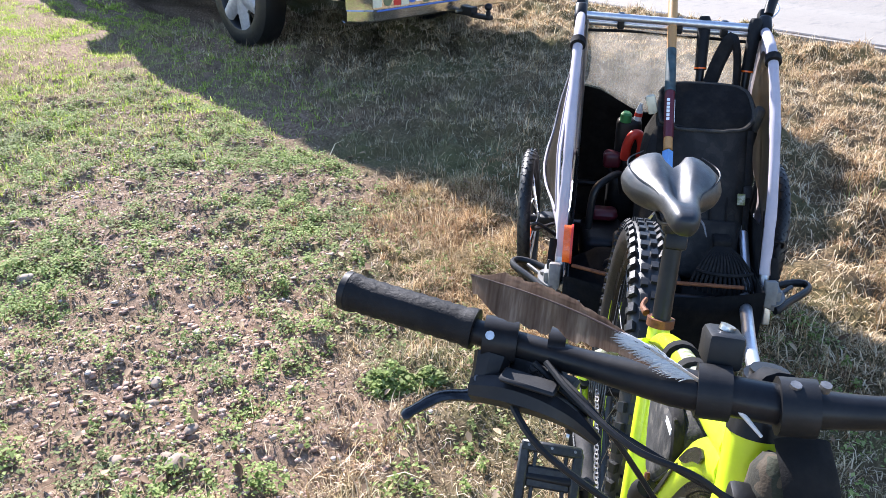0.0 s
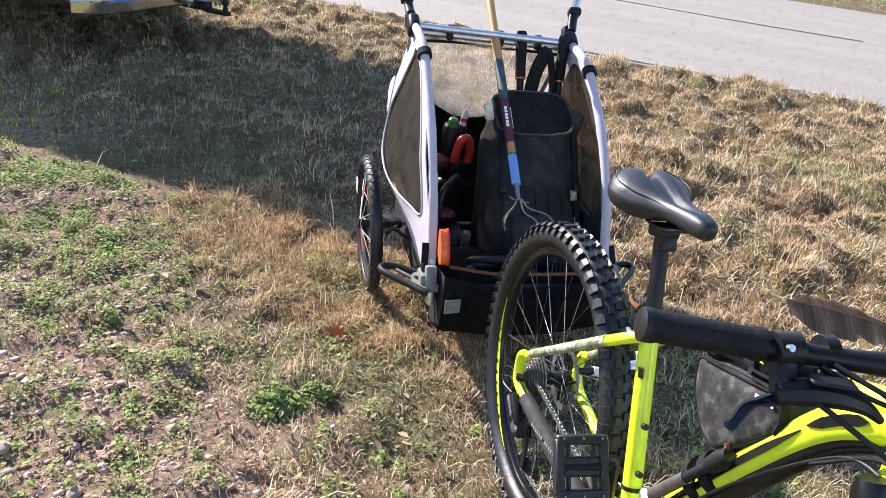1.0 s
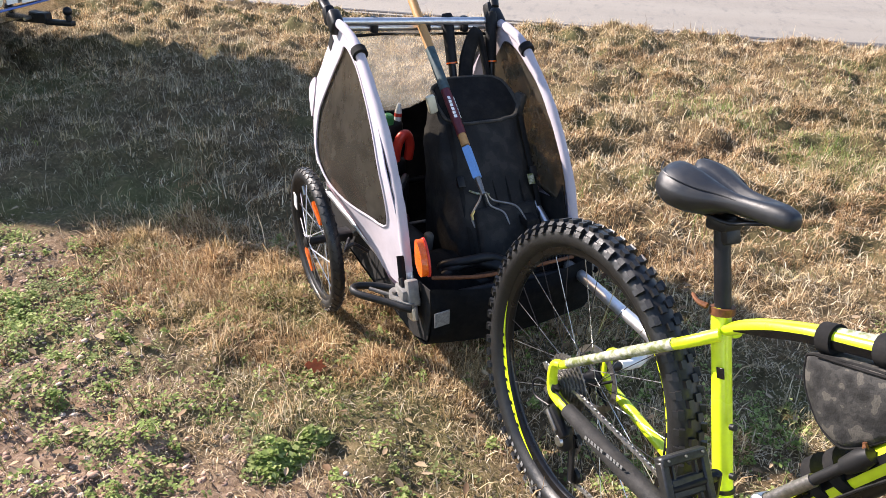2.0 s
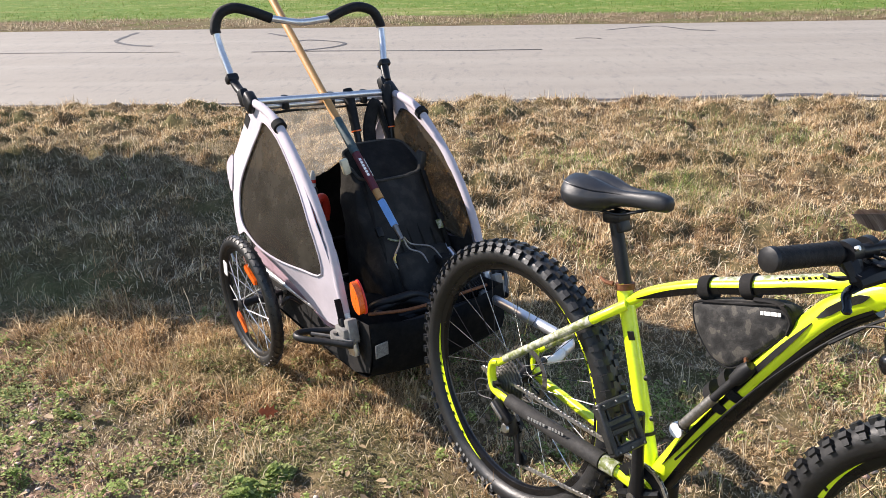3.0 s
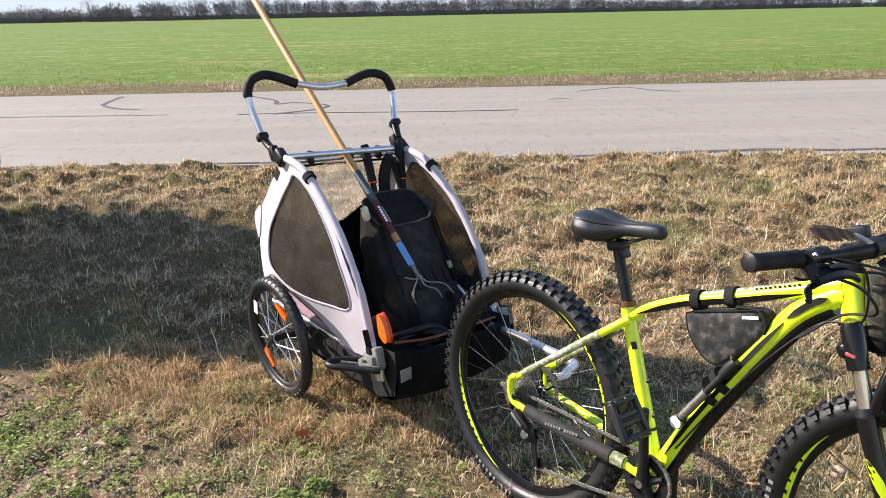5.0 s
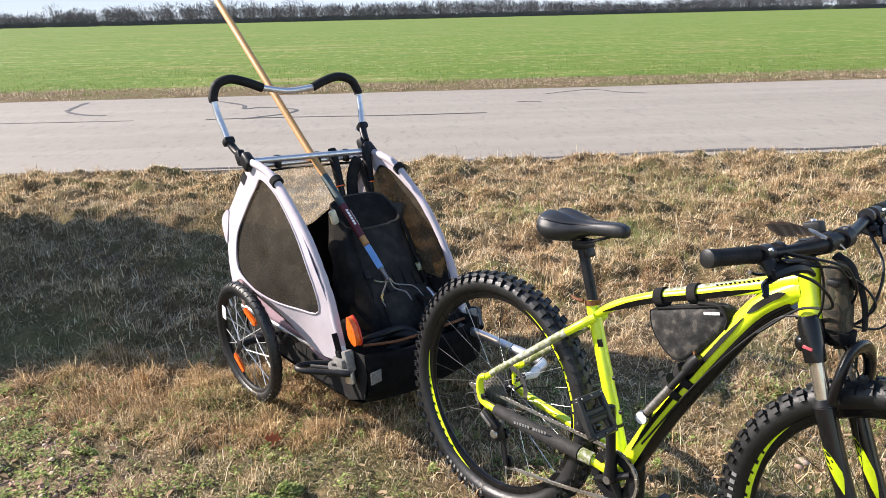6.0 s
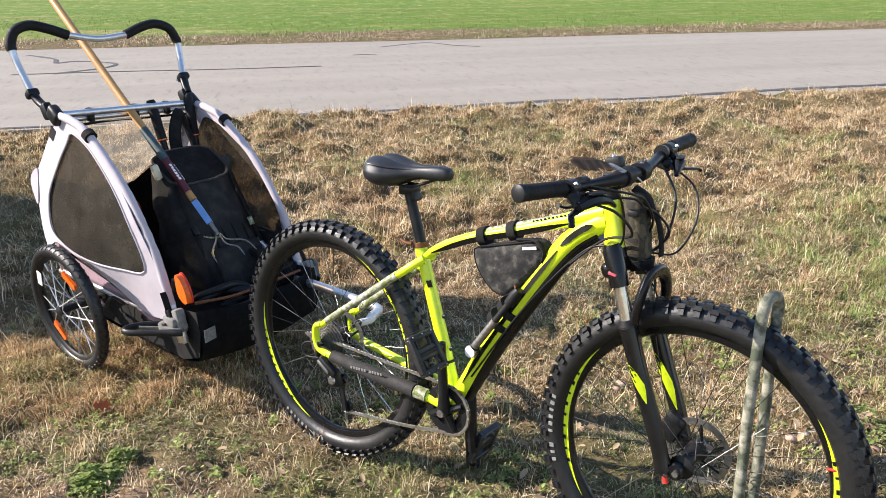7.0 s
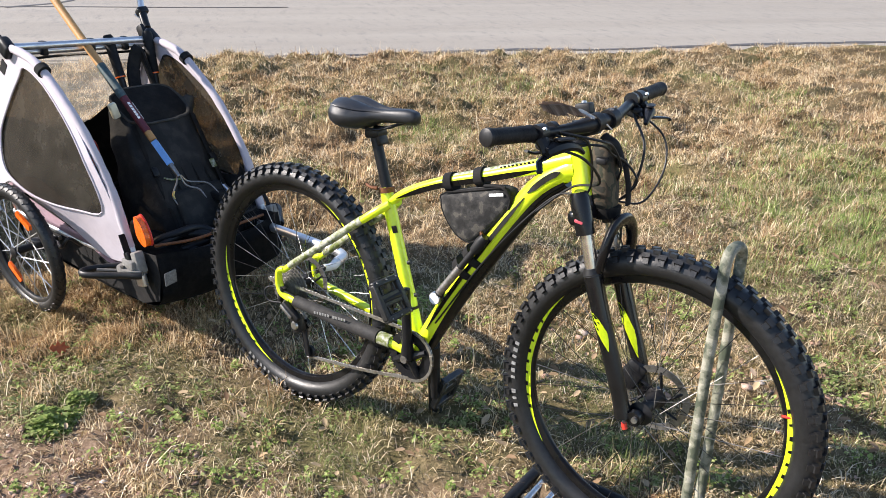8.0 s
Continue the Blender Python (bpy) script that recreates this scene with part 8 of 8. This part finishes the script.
# ---- parked truck ----
def truck():
    """Dark pickup with a camper shell, tail towards the trailer; only its lower tail is seen, the rest throws the shade."""
    ob = thing("pickup_truck", pose(-3.62, 3.06, 0, 0, 0, 180), "dark pickup truck with camper shell and a sticker-covered chrome bumper", "truck")
    # local: x forwards from the tail, y to the truck's left
    hw = 1.03
    wheels = [1.52, 5.75]

    def arch(cx):
        return [(cx + 0.47 * math.cos(a), 0.40 + 0.47 * math.sin(a)) for a in (math.pi * k / 12 for k in range(12, -1, -1))]

    low = [(0.10, 0.52)] + [(x, max(z, 0.42)) for x, z in arch(wheels[0])] + [(x, max(z, 0.42)) for x, z in arch(wheels[1])] + [(6.55, 0.42), (6.68, 0.72), (6.60, 1.10), (5.30, 1.24), (4.60, 1.12), (0.12, 1.12), (0.06, 1.05)]
    bm = bmesh.new()
    sheet(bm, low, [], lambda x, z, d: (x, d - hw, z), 2 * hw)
    part("body", bm, "truck_paint", ob)
    bm = bmesh.new()
    rows = []
    for x, z, w, crown in ((0.12, 1.12, 1.02, 0.0), (0.18, 1.72, 0.98, 0.26), (0.24, 1.92, 0.97, 0.40), (0.42, 2.12, 0.98, 0.24), (2.9, 2.18, 0.98, 0.15), (4.35, 2.14, 0.97, 0.12), (5.30, 1.12, 0.98, 0.02)):
        rows.append([bm.verts.new(q) for q in ((x, -w, z), (x, -w * 0.78, z + crown * 0.62), (x, -w * 0.35, z + crown), (x, w * 0.35, z + crown), (x, w * 0.78, z + crown * 0.62), (x, w, z))])
    for a, b in zip(rows, rows[1:]):
        for j in range(5):
            bm.faces.new((a[j], a[j + 1], b[j + 1], b[j]))
    for s in (0, 5):
        for a, b in zip(rows[1:], rows[2:-1]):
            va, vb = bm.verts.new((max(a[s].co.x, 0.2), math.copysign(1.02, a[s].co.y), 1.12)), bm.verts.new((b[s].co.x, math.copysign(1.02, b[s].co.y), 1.12))
            bm.faces.new((a[s], b[s], vb, va))
        e = rows[0][s], rows[1][s]
        v = bm.verts.new((0.2, math.copysign(1.02, rows[0][s].co.y), 1.12))
        bm.faces.new((e[0], e[1], v))
        e = rows[-2][s], rows[-1][s]
        v = bm.verts.new((4.35, math.copysign(1.02, rows[0][s].co.y), 1.12))
        bm.faces.new((e[0], e[1], v))
    bmesh.ops.remove_doubles(bm, verts=bm.verts, dist=0.002)
    part("camper_shell", bm, "truck_paint", ob)
    part("tailgate", block(bmesh.new(), (0.03, 1.45, 0.46), Matrix.Translation((0.05, 0, 0.84)), 0.012, 2), "truck_paint", ob)
    part("shell_window", block(bmesh.new(), (0.012, 1.2, 0.42), Matrix.Translation((0.148, 0, 1.45)) @ Matrix.Rotation(radians(6.7), 4, "Y"), 0.004, 1), "glass_dark", ob)
    for s in (1, -1):
        part("tail_light", block(bmesh.new(), (0.04, 0.12, 0.34), Matrix.Translation((0.045, s * 0.86, 0.90)), 0.012, 2), "red", ob)
    part("underbody", block(bmesh.new(), (5.6, 1.2, 0.14), Matrix.Translation((3.3, 0, 0.46)), 0.03, 1), "black_metal", ob)
    part("rear_axle", sweep(bmesh.new(), [(wheels[0], -0.78, 0.38), (wheels[0], -0.1, 0.38), (wheels[0], 0, 0.38), (wheels[0], 0.1, 0.38), (wheels[0], 0.78, 0.38)], [0.05, 0.05, 0.13, 0.05, 0.05], 12), "black_metal", ob)
    for sd in (1, -1):
        part("side_mirror", block(bmesh.new(), (0.12, 0.24, 0.26), Matrix.Translation((4.55, sd * 1.17, 1.45)), 0.03, 2), "truck_paint", ob)
    # chrome step bumper, bent round at the ends
    bm = bmesh.new()
    rows = []
    for y in np.linspace(-1.02, 1.02, 33):
        x = -0.06 + 0.14 * max(0.0, (abs(y) - 0.86) / 0.16) ** 1.6
        prof = [(0.02, 0.612), (-0.030, 0.612), (-0.036, 0.596), (-0.030, 0.585), (-0.030, 0.478), (-0.042, 0.470), (-0.041, 0.455), (-0.038, 0.405), (-0.005, 0.388), (0.02, 0.40)]
        rows.append([bm.verts.new((x + px + 0.03, y, pz)) for px, pz in prof])
    for a, b in zip(rows, rows[1:]):
        for j in range(9):
            bm.faces.new((a[j], a[j + 1], b[j + 1], b[j]))
    bmp = part("rear_bumper", bm, "chrome", ob, "chrome step bumper with stickers", 25)
    part("step_pad", block(bmesh.new(), (0.10, 1.9, 0.012), Matrix.Translation((0.02, 0, 0.618)), 0.004, 1), "black_plastic", bmp)
    for z in (0.594, 0.470):
        part("bumper_line", sweep(bmesh.new(), [(-0.071, -0.87, z), (-0.071, 0.87, z)], 0.006, 8), "sticker_blue", bmp, "blue tape line")
    bmp.location.z = -0.022
    rng = random.Random(7)
    y = -0.84
    kinds = ["cream", "olive", "lens", "sticker_blue", "cream", "red", "olive", "cream", "grey_print", "lens"]
    k = 0
    while y < 0.84:
        w = rng.uniform(0.05, 0.13)
        if not -0.16 < y + w / 2 < 0.16:
            mat = kinds[k % len(kinds)]
            if k % 3 == 1:
                disc_bm = sweep(bmesh.new(), [(-0.0605, y + w / 2, 0.530), (-0.0640, y + w / 2, 0.530)], 0.036, 18)
                part("sticker", disc_bm, mat, bmp)
            else:
                part("sticker", block(bmesh.new(), (0.003, w * 0.92, rng.uniform(0.055, 0.092)), Matrix.Translation((-0.0625, y + w / 2, 0.530))), mat, bmp)
            k += 1
        y += w
    pl = part("number_plate", block(bmesh.new(), (0.004, 0.30, 0.15), Matrix.Translation((-0.078, 0, 0.540)), 0.0015, 1), "lens", ob, "white number plate with dark bars")
    bm = bmesh.new()
    for j in range(7):
        if j == 3:
            continue
        block(bm, (0.002, 0.026, 0.062), Matrix.Translation((-0.081, -0.117 + 0.039 * j, 0.532)))
    block(bm, (0.002, 0.12, 0.014), Matrix.Translation((-0.081, 0, 0.592)))
    part("plate_bars", bm, "sticker_blue", pl)
    # tow hitch
    part("hitch_receiver", block(bmesh.new(), (0.30, 0.065, 0.065), Matrix.Translation((0.02, 0, 0.355)), 0.006, 1), "black_metal", ob)
    part("ball_mount", block(bmesh.new(), (0.20, 0.052, 0.032), Matrix.Translation((-0.20, 0, 0.330)), 0.008, 2), "black_metal", ob)
    ballm = bmesh.new()
    sweep(ballm, [(-0.27, 0, 0.34), (-0.27, 0, 0.372), (-0.27, 0, 0.378)] + [(-0.27, 0, 0.405 - 0.028 * math.cos(math.pi * k / 8)) for k in range(1, 9)], [0.018, 0.018, 0.012] + [0.028 * math.sin(math.pi * k / 8) + 0.001 for k in range(1, 9)], 16)
    part("hitch_ball", ballm, "black_metal", ob)
    part("hitch_pin", sweep(bmesh.new(), [(-0.02, -0.09, 0.355), (-0.02, 0.09, 0.355)], 0.010, 8), "steel", ob)
    for cx in wheels:
        for s in (1, -1):
            bm = bmesh.new()
            ring(bm, 0.345, [(0.075, -0.09), (0.085, -0.05), (0.085, 0.05), (0.075, 0.09), (0.03, 0.115), (-0.06, 0.105), (-0.075, 0.08), (-0.075, -0.08), (-0.06, -0.105), (0.03, -0.115)], 48)
            w = part("wheel", bm, "rubber", ob, "black truck tyre")
            w.matrix_local = Matrix.Translation((cx, s * 0.95, 0.415))
            bm = bmesh.new()
            ring(bm, 0.284, [(0.030, -0.085), (0.030, 0.085), (0.012, 0.095), (0.004, 0.07), (0.004, -0.07), (0.012, -0.095)], 40)
            for k in range(6):
                a = 2 * math.pi * k / 6 + 0.3
                sweep(bm, [(0.03 * math.cos(a), s * 0.070, 0.03 * math.sin(a)), (0.285 * math.cos(a), s * 0.085, 0.285 * math.sin(a))], [0.085, 0.066], 8, flat=0.40, up=(0, 1, 0))
            disc(bm, 0.175, s * 0.050, s * 0.088, 28)
            part("rim", bm, "wheel_silver", w, "silver six-spoke alloy rim")


truck()
